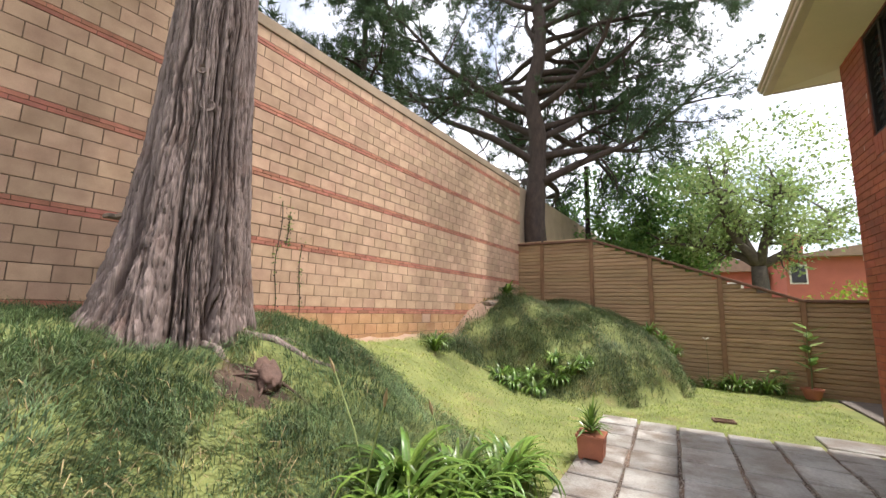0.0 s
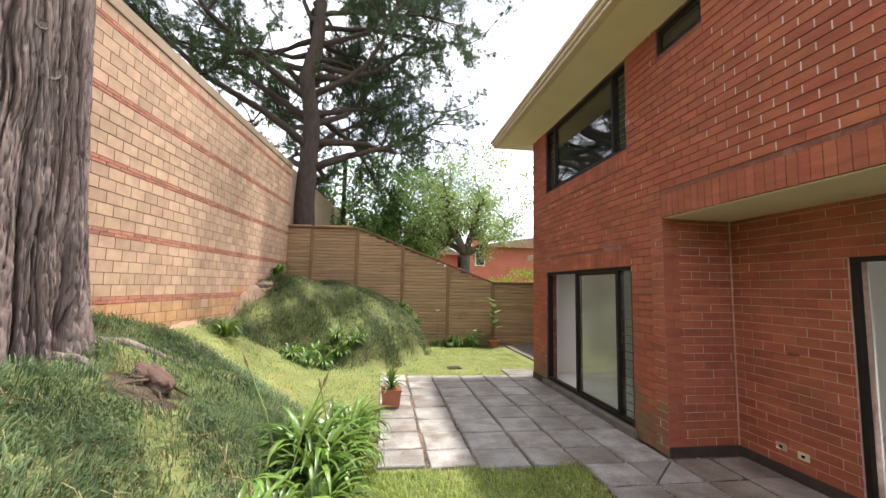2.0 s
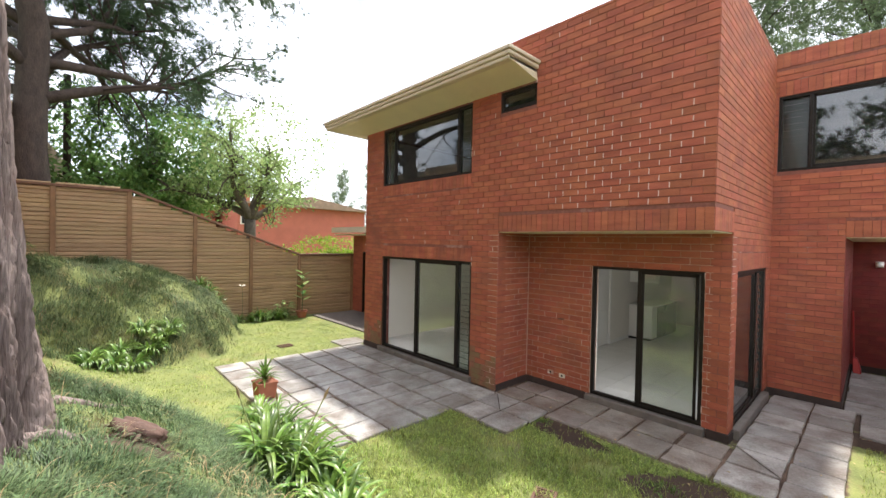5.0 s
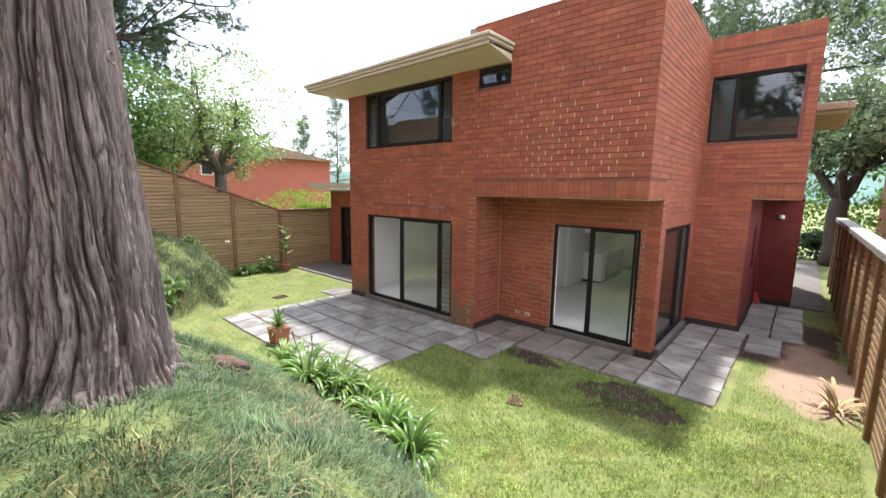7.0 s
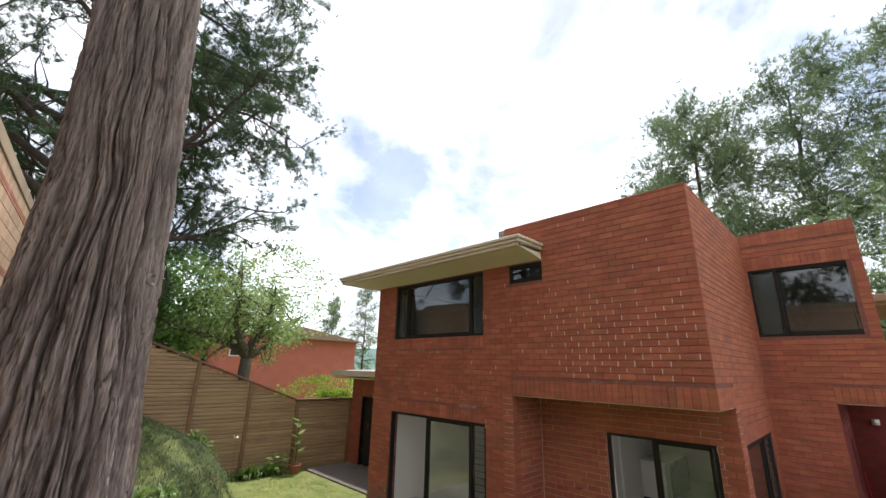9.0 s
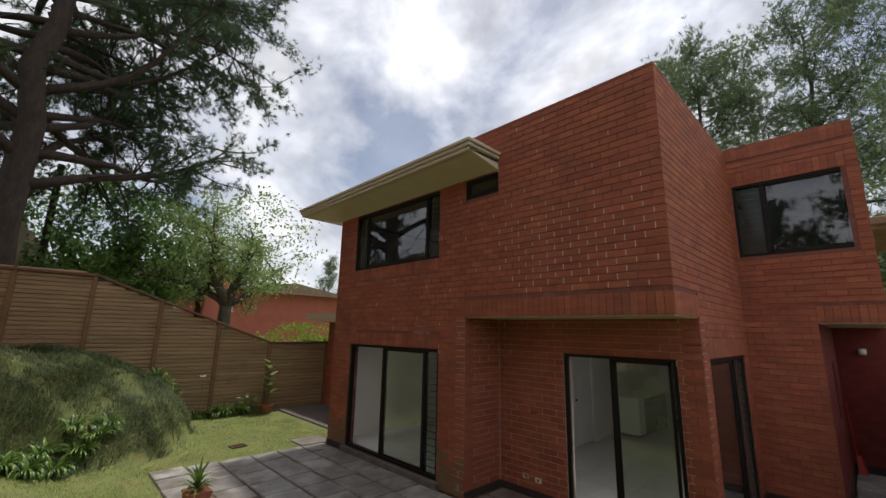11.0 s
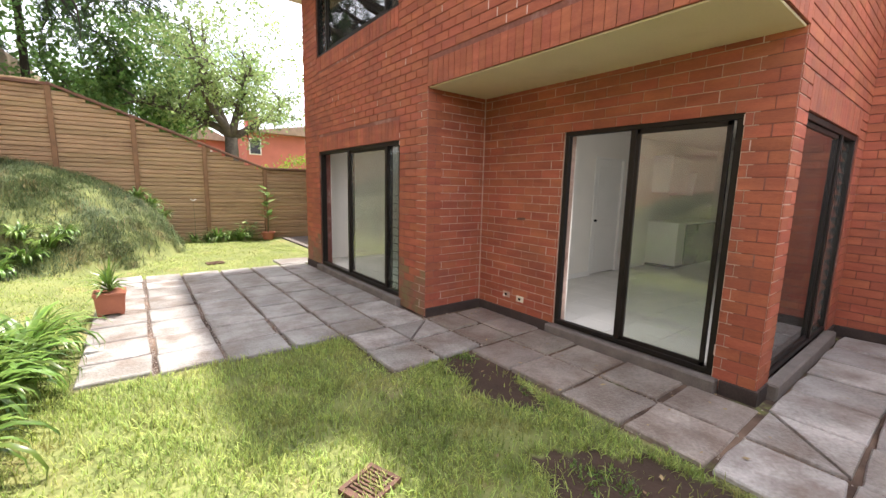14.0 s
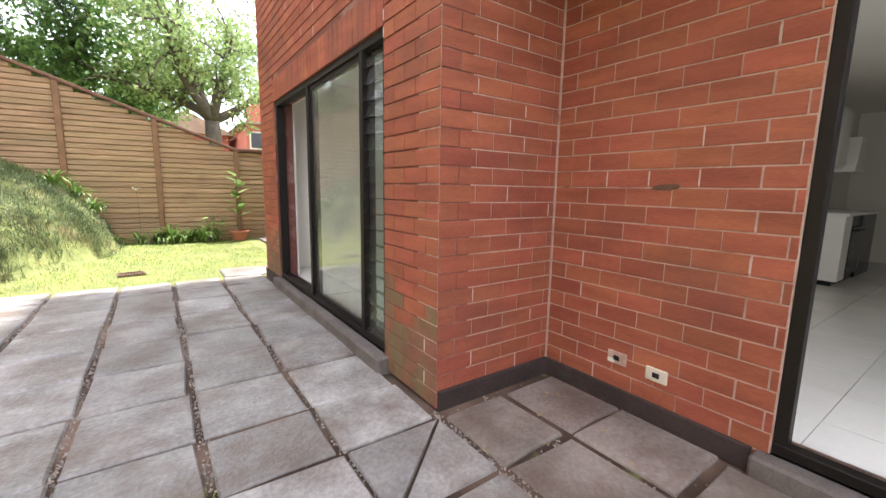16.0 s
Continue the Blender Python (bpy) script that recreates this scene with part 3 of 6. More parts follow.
def build_ground():
    fx, fy = np.arange(-6.6, 6.61, 0.11), np.arange(-2.9, 12.61, 0.11)
    xs = np.concatenate([(-2600, -700, -200, -80, -40, -20, -12, -8), fx, (8, 10, 14, 20, 40, 80, 200, 700, 2600)])
    ys = np.concatenate([(-2600, -700, -200, -80, -40, -20, -10, -5), fy, (14, 18, 26, 40, 80, 200, 700, 2600)])
    gx, gy = np.meshgrid(xs, ys)
    gz = height(gx, gy)
    far = (np.abs(gx) > 30) | (np.abs(gy) > 40)
    gz = np.where(far, -3.0, gz)
    nx, ny = len(xs), len(ys)
    i = np.arange(ny - 1)[:, None] * nx + np.arange(nx - 1)[None, :]
    faces = np.stack([i, i + 1, i + nx + 1, i + nx], -1).reshape(-1, 4)
    me = np_mesh("ground", np.stack([gx, gy, gz], -1).reshape(-1, 3), faces, M_GROUND)
    for nm, fn in (("soil", soil_at), ("sand", sand_at)):
        at = me.attributes.new(nm, "FLOAT", "POINT")
        at.data.foreach_set("value", fn(gx, gy).astype(np.float32).ravel())
    me.polygons.foreach_set("use_smooth", [True] * len(me.polygons))
    return tagged(new("ground", me), "grassy garden ground with a bank, a mound and bare soil", "ground", kind="structure")


build_ground()

# ---------------------------------------------------------------- boundary wall of concrete blocks
BANDS = (1.49, 2.42, 3.37, 4.33, 5.28)


def boundary_wall():
    ob = wall_core("wall_boundary", WALL_P, WALL_D, WALL_N, -9.5, 8.05, -0.2, 5.72, [], 0.22, 0.001, M_BLOCKJOINT, "tall boundary wall of tan concrete blocks with thin red brick bands")
    rows, bands = [], []
    marks = (0.50,) + BANDS + (6.23,)
    for a, b in zip(marks, marks[1:]):
        lo, hi = a + 0.10, min(b, 5.56)
        rows += lay(-9.5, 8.05, lo, hi, [], 0.30, (b - lo) / 5, 0.010, 0.07 * a)
        if b < 5.6:
            bands += lay(-9.5, 8.05, b, b + 0.10, [], 0.26, 0.05, 0.006, 0.15)
    near = lambda u, z: -1.35 < u < 2.75 and 1.3 < z < 4.55
    low = [q for q in rows if q[1] < 1.49 + 0.12 * math.sin(q[0] * 1.3) + 0.25 * (q[0] > 3.4)]
    brickwork("block", ob, [q for q in rows if q not in low], WALL_P, WALL_D, WALL_N, 0.007, M_BLOCK, near, 0.001, "blocks")
    brickwork("block", ob, low, WALL_P, WALL_D, WALL_N, 0.0075, M_BLOCKLOW, None, 0.001, "muddy_blocks")
    brickwork("band_brick", ob, bands, WALL_P, WALL_D, WALL_N, 0.010, M_BAND, None, 0.001, "band_bricks")
    cap = Shape()
    m = Matrix.Translation(WALL_P) @ Matrix.Rotation(math.atan2(WALL_D.y, WALL_D.x), 4, "Z")
    cap.box(-9.5, 8.05, -0.025, 0.245, 5.56, 5.74, m)
    part("cap_beam", cap, M_EARTHWALL, ob, "dull concrete cap beam", bevel=0.008)
    # the plain stretch past the fence
    ext = Shape()
    ext.box(8.05, 24, 0.0, 0.2, 0, 5.62, m)
    solid("wall_beyond", ext, M_EARTHWALL, "plain brown rendered wall going on past the fence", "wall", kind="structure")


# ---------------------------------------------------------------- house walls
FX, NX, NY, CY = 2.245, 3.125, 3.06, 7.12
SOF, TOP, EAVE = 2.66, 5.72, 4.98
D1 = (3.655, 6.405, 0.10, 2.13)
D2 = (0.29, 1.845, 0.10, 2.15)
D3 = (3.41, 5.455, 0.10, 2.16)
W2 = (3.70, 6.425, 3.705, 4.955)
W3 = (2.365, 3.065, 4.615, 4.955)
WX = 5.84
WW = (-1.51, -0.05, 3.78, 5.05)
BL, BC = 0.235, 0.093


def facade(name, at, along, out, u0, u1, z0, z1, holes, bands, label, singles=None, lime=None, mortar=M_MORTAR, moss=None, face=M_BRICK):
    """A brick wall: its core with openings, its bricks and its upright courses (bands: u0, u1, z0, z1)."""
    ob = wall_core(name, at, along, out, u0, u1, z0, z1, holes, 0.20, 0.001, mortar, label)
    pale = mortar is M_MORTAR_PALE
    rows = lay(u0, u1, z0, z1, list(holes) + list(bands), BL, BC, 0.007 if pale else 0.010, 0.0, 0.009 if pale else 0.0045)
    damp = [q for q in rows if moss and moss(q[0], q[1])]
    brickwork("brick", ob, [q for q in rows if q not in damp], at, along, out, 0.0032 if pale else 0.007, face, singles, 0.0008)
    if damp:
        brickwork("mossy_brick", ob, damp, at, along, out, 0.0072, M_BRICKMOSS, lambda u, z: True, 0.0008)
    if lime:
        # lime bloom in the upright joints
        r = np.random.default_rng(len(rows))
        streaks = [(u + w / 2 + (0.0045 if pale else 0.0022), z, 0.0105, h + 0.004) for u, z, w, h in rows if r.uniform() < lime(u, z)]
        sh = Shape()
        A, U, O = Vector(at), Vector(along), Vector(out)
        for u, z, w, h in streaks:
            t = h * r.uniform(0.6, 1.0)
            p = [A + U * (u + du) + O * (0.0026 if pale else 0.0082) + Vector((0, 0, z + dz)) for du, dz in ((-w / 2, -t / 2), (w / 2, -t / 2), (w / 2, t / 2), (-w / 2, t / 2))]
            q = [x - O * 0.002 for x in p]
            sh.add(p + q, [(0, 1, 2, 3), (7, 6, 5, 4), (0, 4, 5, 1), (1, 5, 6, 2), (2, 6, 7, 3), (3, 7, 4, 0)])
        if streaks:
            part("lime_joints", sh, M_LIME, ob, "white lime bloom in the joints", kind="stuff")
    up = [r for b in bands for r in soldiers(*b)]
    if up:
        brickwork("soldier_brick", ob, up, at, along, out, 0.008, M_BRICK, None, 0.0008, "soldier_bricks")
    return ob


def line_inside(name, at, along, out, u0, u1, z0, z1, holes):
    """White plaster on the room side of an outer wall."""
    sh = Shape()
    at, along, out = Vector(at), Vector(along), Vector(out)
    for a, b, c, d in cells(u0, u1, z0, z1, holes):
        p = [at + along * u + out * w + Vector((0, 0, z)) for z in (c, d) for w in (-0.222, -0.203) for u in (a, b)]
        sh.add(p, [(0, 2, 3, 1), (4, 5, 7, 6), (0, 1, 5, 4), (2, 6, 7, 3), (0, 4, 6, 2), (1, 3, 7, 5)])
    return solid(name, sh, M_WHITE, "white plaster on the room side of the wall", "wall", kind="structure")


def house_walls():
    X, Y, NXv, NYv = (1, 0, 0), (0, 1, 0), (-1, 0, 0), (0, -1, 0)
    cut = (-1, NY, -1, SOF)
    roofcut = (3.16, 9, EAVE + 0.05, 9)
    facade("wall_front", (FX, 0, 0), Y, NXv, 0, CY, 0, TOP, [cut, roofcut, D1, W2, W3],
           [(D1[0], D1[1], D1[3], D1[3] + 0.245), (0, NY, SOF, SOF + 0.265), (W2[0], W2[1], W2[2] - 0.235, W2[2])],
           "red brick front wall with large dark-framed openings",
           lime=lambda u, z: 0.95 * math.exp(-((u - 1.1) / 1.2) ** 4 - ((z - 3.55) / 0.65) ** 4) + 0.05,
           moss=lambda u, z: z < 0.50 + 0.16 * math.sin(u * 9) and (u < 3.66 or u > 6.4))
    facade("wall_nook", (NX, 0, 0), Y, NXv, 0, NY, 0, SOF, [D2], [], "red brick wall set back under the upper floor",
           lambda u, z: True, lambda u, z: 0.10, M_MORTAR_PALE)
    facade("wall_nook_side", (FX, NY, 0), X, NYv, 0.0, NX - FX, 0, SOF, [], [], "red brick return wall of the nook",
           lambda u, z: True, lambda u, z: 0.15, M_MORTAR_PALE)
    facade("wall_side", (0, 0, 0), X, NYv, FX, WX, 0, TOP, [(-1, NX, -1, SOF), D3],
           [(D3[0], D3[1], D3[3], D3[3] + 0.245), (FX, NX, SOF, SOF + 0.265)], "sunlit red brick side wall of the house")
    facade("wall_wing", (WX, 0, 0), Y, NXv, -1.65, 0, 0, 5.78, [(-2, -0.91, -1, 2.675), WW],
           [(-1.65, 0, 5.53, 5.78), (WW[0], WW[1], WW[3], WW[3] + 0.24), (-1.65, -0.91, 2.675, 2.93)], "red brick wall of the side wing",
           lambda u, z: z < 3.7)
    facade("wall_wing_low", (WX, -0.91, 0), X, NYv, 0, 3.2, 0, 2.675, [(1.55, 2.15, 1.0, 2.05)], [], "red brick wall of the side passage, shade put into its colour", face=M_BRICKDARK)
    facade("wall_wing_high", (WX, -1.65, 0), X, NYv, 0, 6.4, 2.675, 5.78, [], [], "red brick upper side of the wing")
    facade("wall_recess", (9.04, 0, 0), Y, NXv, -1.69, -0.91, 0, 2.675, [], [], "dark red wall closing the covered passage, shade put into its colour", face=M_BRICKDARK, mortar=M_BRICKDARK)
    facade("wall_end", (0, CY, 0), X, (0, 1, 0), FX, 11.0, 0, EAVE, [], [], "red brick end wall of the house")
    solid("trim_corner_joint", Shape().box(NX - 0.013, NX - 0.0032, NY - 0.014, NY - 0.0032, 0.10, SOF - 0.012), M_MORTAR_PALE, "pale mortar joint in the inner corner", "joint", kind="structure")
    # plain walls that close the house
    sh = Shape().box(11.0, 11.2, -1.45, CY, 0, 5.3).box(9.24, 12.2, -1.6, -1.4, 0, 2.67)
    solid("wall_back", sh, M_MORTAR, "plain rear walls of the brick house", "wall", kind="structure")
    # inside faces
    line_inside("wall_inside_front", (FX, 0, 0), Y, NXv, NY + 0.2, CY - 0.2, 0.1, EAVE, [D1, W2])
    line_inside("wall_inside_nook", (NX, 0, 0), Y, NXv, 0.2, NY, 0.1, SOF, [D2])
    line_inside("wall_inside_side", (0, 0, 0), X, NYv, NX + 0.2, 11, 0.1, SOF, [D3])
    inner = Shape().box(NX + 0.2, 5.7, 3.10, 3.24, 0.1, 2.55).box(6.62, 11, 3.10, 3.24, 0.1, 2.55).box(5.7, 6.62, 3.10, 3.24, 2.12, 2.55)
    inner.box(10.8, 10.98, 0.2, 3.1, 0.1, 2.55)
    solid("wall_inside_kitchen", inner, M_WHITE, "white inner walls of the kitchen room", "wall", kind="structure")
    inner = Shape().box(6.3, 6.42, 3.26, 6.9, 0.1, 2.55).box(2.45, 6.3, 6.88, 6.92, 0.1, 2.55)
    solid("wall_inside_room", inner, M_WHITE, "white inner walls of the empty room", "wall", kind="structure")
    inner = Shape().box(5.6, 5.7, 0.2, 6.9, 2.9, 4.9).box(2.45, 5.6, 6.88, 6.92, 2.9, 4.9).box(2.45, 5.6, 2.2, 2.3, 2.9, 4.9)
    inner.box(8.4, 8.5, -1.4, 1.6, 2.9, 5.4).box(6.05, 8.4, 1.5, 1.6, 2.9, 5.4)
    solid("wall_inside_upper", inner, M_WHITE, "white inner walls of the upper rooms", "wall", kind="structure")
    cl = Shape().box(NX + 0.2, 11, 0.2, 6.9, 2.55, 2.62).box(FX + 0.2, NX + 0.2, 3.26, 6.9, 2.55, 2.62)
    solid("ceiling", cl, M_WHITE, "plain white ceilings of the ground-floor rooms", "ceiling", kind="structure")
    cl = Shape().box(FX + 0.2, 11, 0.2, 6.9, 4.96, 5.05).box(6.0, 12, -1.45, 0.2, 5.40, 5.46)
    solid("ceiling_upper", cl, M_WHITE, "plain white ceilings of the upper rooms", "ceiling", kind="structure")
    fl = Shape().box(FX + 0.2, 11, 0.2, 6.9, 2.82, 2.90).box(6.0, 12, -1.45, 0.2, 2.82, 2.90)
    solid("floor_upper", fl, M_CONC, "upper floor slab", "floor", kind="structure")
    sof = Shape().box(FX + 0.012, NX + 0.0, 0.012, NY - 0.002, SOF - 0.012, SOF + 0.03)
    solid("soffit_nook", sof, M_CREAM, "cream painted soffit under the upper floor", "soffit", kind="structure", bevel=0.004)
    sof = Shape().box(WX + 0.012, 12.2, -1.638, -0.915, 2.66, 2.70)
    solid("soffit_wing", sof, M_CREAM, "cream painted soffit over the side passage", "soffit", kind="structure", bevel=0.004)
    # roofs
    r = Shape().box(FX + 0.2, 11, 0.2, 3.16, 5.30, 5.40).box(WX + 0.2, 12, -1.45, 0.2, 5.48, 5.54)
    r.box(FX, 11, 3.16, 3.30, 5.0, 5.70)
    solid("roof_flat", r, M_CONC, "flat roof behind the brick parapet", "roof", kind="structure")
    # plinth
    pl = Shape()
    pl.box(FX - 0.022, FX + 0.05, D1[1] + 0.02, CY, -0.05, 0.10)
    pl.box(FX + 0.006, NX, NY - 0.022, NY + 0.03, -0.05, 0.10)
    pl.box(NX - 0.022, NX + 0.05, D2[1] + 0.06, NY - 0.022, -0.05, 0.10).box(NX - 0.022, NX + 0.05, -0.022, D2[0] - 0.06, -0.05, 0.10)
    pl.box(NX + 0.05, D3[0] - 0.05, -0.022, 0.05, -0.05, 0.10).box(D3[1] + 0.02, WX, -0.022, 0.05, -0.05, 0.10)
    pl.box(WX - 0.022, WX + 0.05, -0.932, -0.022, -0.05, 0.10).box(WX + 0.05, 9.02, -0.932, -0.88, -0.05, 0.10)
    solid("baseboard", pl, M_PLINTH, "dark painted plinth along the foot of the walls", "plinth", kind="structure", bevel=0.005)
    st = Shape().box(9.018, 9.04, -1.69, -0.93, -0.05, 0.10)
    solid("baseboard_passage", st, M_PLINTH, "dark plinth at the passage end", "plinth", kind="structure")


def eave():
    """Boxed eave with a stepped gutter fascia and a low roof behind it."""
    x0, y0, y1 = 1.555, 2.37, 7.85
    ob = thing("eave", (FX, 5.1, 5.0), "cream boxed eave with a stepped metal gutter", "eave", kind="structure")
    s = Shape()
    s.add([(x0, y0, 5.10), (FX + 0.02, y0, 4.975), (FX + 0.02, CY + 0.03, 4.975), (x0, y1, 5.10), (11, y1, 5.10), (11, CY + 0.03, 4.975),
           (x0, y0, 5.13), (FX + 0.02, y0, 5.13), (FX + 0.02, CY + 0.03, 5.13), (x0, y1, 5.13), (11, y1, 5.13), (11, CY + 0.03, 5.13)],
          [(0, 1, 2, 3), (3, 2, 5, 4), (6, 9, 8, 7), (9, 10, 11, 8), (0, 6, 7, 1), (0, 3, 9, 6), (3, 4, 10, 9)])
    part("soffit", s, M_CREAM, ob)
    for k, (o, a, b) in enumerate(((0.0, 5.085, 5.145), (-0.03, 5.145, 5.205), (-0.06, 5.205, 5.265))):
        g = Shape().box(x0 + o - 0.02, x0 + o + 0.10, y0 + o, y1 - o, a, b).box(x0 + o + 0.10, FX, y0 + o, y0 + o + 0.10, a, b)
        g.box(x0 + o + 0.10, 11, y1 - o - 0.10, y1 - o, a, b)
        part("gutter_step", g, M_FASCIA, ob, bevel=0.012)
    r = Shape()
    r.add([(x0, y0, 5.25), (FX, y0, 5.28), (x0, y1, 5.25), (11, y1, 5.25), (4.6, 3.17, 5.68), (4.6, 5.0, 5.68), (11, 5.0, 5.68), (FX, 3.17, 5.40)],
          [(0, 2, 5, 4, 7, 1), (2, 3, 6, 5)])
    part("roof_sheet", r, M_ROOFTILE, ob, "low tiled roof")
    # eave of the wing, past its corner; brown colour carries its shade
    w = thing("wing_eave", (9.5, -1.9, 4.7), "boxed eave on the far side of the wing, coloured brown for its shade", "eave", kind="structure")
    s = Shape().box(9.0, 12.2, -2.2, -1.652, 4.60, 4.72)
    part("soffit", s, M_ROOFTILE, w, "boarded soffit with its shade put into a brown colour", bevel=0.01)
    part("gutter", Shape().box(8.9, 12.2, -2.3, -2.18, 4.68, 4.84).box(8.9, 9.02, -2.18, -1.652, 4.68, 4.84), M_ROOFTILE, w, bevel=0.015)


# ---------------------------------------------------------------- doors and windows
def bars(rects, depth0, depth1, axis):
    """Frame bars: rects (u0, u1, z0, z1) between two depths; axis x: the wall faces along x."""
    s = Shape()
    for a, b, c, d in rects:
        if axis == "x":
            s.box(depth0, depth1, a, b, c, d)
        else:
            s.box(a, b, depth0, depth1, c, d)
    return s


def opening(name, rect, plane, axis, lights, label, category, pane_mat, sill=0.0, bar=0.05, deep=0.09):
    """A dark metal unit filling an opening. lights: (u0, u1, kind) with kind pane, slide or louvre. plane: the wall's outer face."""
    u0, u1, z0, z1 = rect
    sgn = 1
    d0, d1 = plane + sgn * 0.012, plane + sgn * (0.012 + deep)
    mid = (u0 + u1) / 2
    base = (plane, mid, z0) if axis == "x" else (mid, plane, z0)
    ob = thing(name, base, label, category, kind="structure")
    part("window_frame", bars([(u0, u1, z0, z0 + bar), (u0, u1, z1 - bar, z1), (u0, u0 + bar, z0 + bar, z1 - bar), (u1 - bar, u1, z0 + bar, z1 - bar)], d0, d1, axis), M_FRAME, ob, bevel=0.004)
    for a, b, kind in lights:
        if a > u0 + 0.1:
            part("mullion", bars([(a - bar * 0.55, a + bar * 0.55, z0 + bar, z1 - bar)], d0 - 0.004, d1 + 0.004, axis), M_FRAME, ob, bevel=0.004)
        if kind == "open":
            continue
        a2, b2 = a + bar * 0.5, b - bar * 0.5
        m = (d0 + d1) / 2 + (0.02 if kind == "slide" else -0.012)
        if kind in ("pane", "slide"):
            fr = bars([(a2, b2, z0 + bar, z0 + bar + 0.04), (a2, b2, z1 - bar - 0.04, z1 - bar), (a2, a2 + 0.035, z0 + bar, z1 - bar), (b2 - 0.035, b2, z0 + bar, z1 - bar)], m - 0.014, m + 0.014, axis)
            part("sash", fr, M_FRAME, ob, bevel=0.003)
            g = part("pane", bars([(a2 + 0.03, b2 - 0.03, z0 + bar + 0.035, z1 - bar - 0.035)], m - 0.003, m + 0.003, axis), pane_mat, ob)
            g.visible_shadow = False
        else:
            k = max(3, int((z1 - z0 - 2 * bar) / 0.105))
            step = (z1 - z0 - 2 * bar) / k
            for i in range(k):
                zc = z0 + bar + step * (i + 0.5)
                s = Shape()
                tilt = 0.014
                if axis == "x":
                    p = [(m - tilt, a2, zc - 0.055), (m - tilt, b2, zc - 0.055), (m + tilt, b2, zc + 0.055), (m + tilt, a2, zc + 0.055)]
                    q = [(x + 0.005, y, z) for x, y, z in p]
                else:
                    p = [(a2, m - tilt, zc - 0.055), (b2, m - tilt, zc - 0.055), (b2, m + tilt, zc + 0.055), (a2, m + tilt, zc + 0.055)]
                    q = [(x, y + 0.005, z) for x, y, z in p]
                s.add(p + q, [(0, 1, 2, 3), (7, 6, 5, 4), (0, 4, 5, 1), (1, 5, 6, 2), (2, 6, 7, 3), (3, 7, 4, 0)])
                g = part("louvre", s, M_LOUVRE, ob)
                g.visible_shadow = False
                c = Shape()
                for e in (a2 - 0.004, b2 - 0.014):
                    if axis == "x":
                        c.box(m - tilt - 0.012, m - tilt + 0.03, e, e + 0.018, zc - 0.055, zc - 0.035)
                    else:
                        c.box(e, e + 0.018, m - tilt - 0.012, m - tilt + 0.03, zc - 0.055, zc - 0.035)
                part("clip", c, M_FRAME, ob)
    if sill:
        out = 0.085
        if axis == "x":
            s = Shape().box(plane - out, plane + 0.16, u0 - 0.05, u1 + 0.05, sill - 0.14, sill)
        else:
            s = Shape().box(u0 - 0.05, u1 + 0.05, plane - out, plane + 0.16, sill - 0.14, sill)
        part("window_sill", s, M_SILL, ob, "worn grey stone sill", bevel=0.012)
    return ob


def openings():
    opening("door_1", D1, FX, "x", [(D1[0], 4.03, "louvre"), (4.03, 5.22, "pane"), (5.22, D1[1], "open")], "dark bronze sliding glass door with a louvred side light", "sliding door", M_GLASS, 0.10)
    opening("door_2", D2, NX, "x", [(D2[0] + 0.05, 1.12, "pane"), (1.12, D2[1], "open")], "dark bronze sliding glass door, slid half open", "sliding door", M_GLASS, 0.10, 0.05, 0.06)
    opening("door_3", D3, 0.0, "y", [(D3[0], 4.78, "pane"), (4.78, D3[1], "louvre")], "dark bronze glass unit with louvres in the side wall", "window", M_GLASS_UP, 0.10)
    opening("window_1", W2, FX, "x", [(W2[0], 4.05, "louvre"), (4.05, 6.02, "pane"), (6.02, W2[1], "louvre")], "wide dark-framed upper window with louvred ends", "window", M_GLASS_UP, 0.0, 0.045)
    opening("window_2", W3, FX, "x", [(W3[0], W3[1], "pane")], "small dark upper window under the eave", "window", M_GLASS_UP, 0.0, 0.04)
    opening("window_3", WW, WX, "x", [(WW[0], -0.46, "pane"), (-0.46, WW[1], "louvre")], "dark-framed upper window of the wing", "window", M_GLASS_UP, 0.0, 0.045)
    opening("window_4", (WX + 1.55, WX + 2.15, 1.0, 2.05), -0.91, "y", [(WX + 1.55, WX + 2.15, "pane")], "narrow dark window in the passage wall", "window", M_GLASS_UP, 0.0, 0.04)


# ---------------------------------------------------------------- fences
FENCE_A = math.atan2(-0.092, 1.0)
FENCE_O = Vector((-1.80, 12.15, 0))


def fence_top(u):
    """Height of the rail along the fence, from its second post."""
    if u < 0:
        return 3.63
    return max(1.945, 3.63 - 0.383 * u)


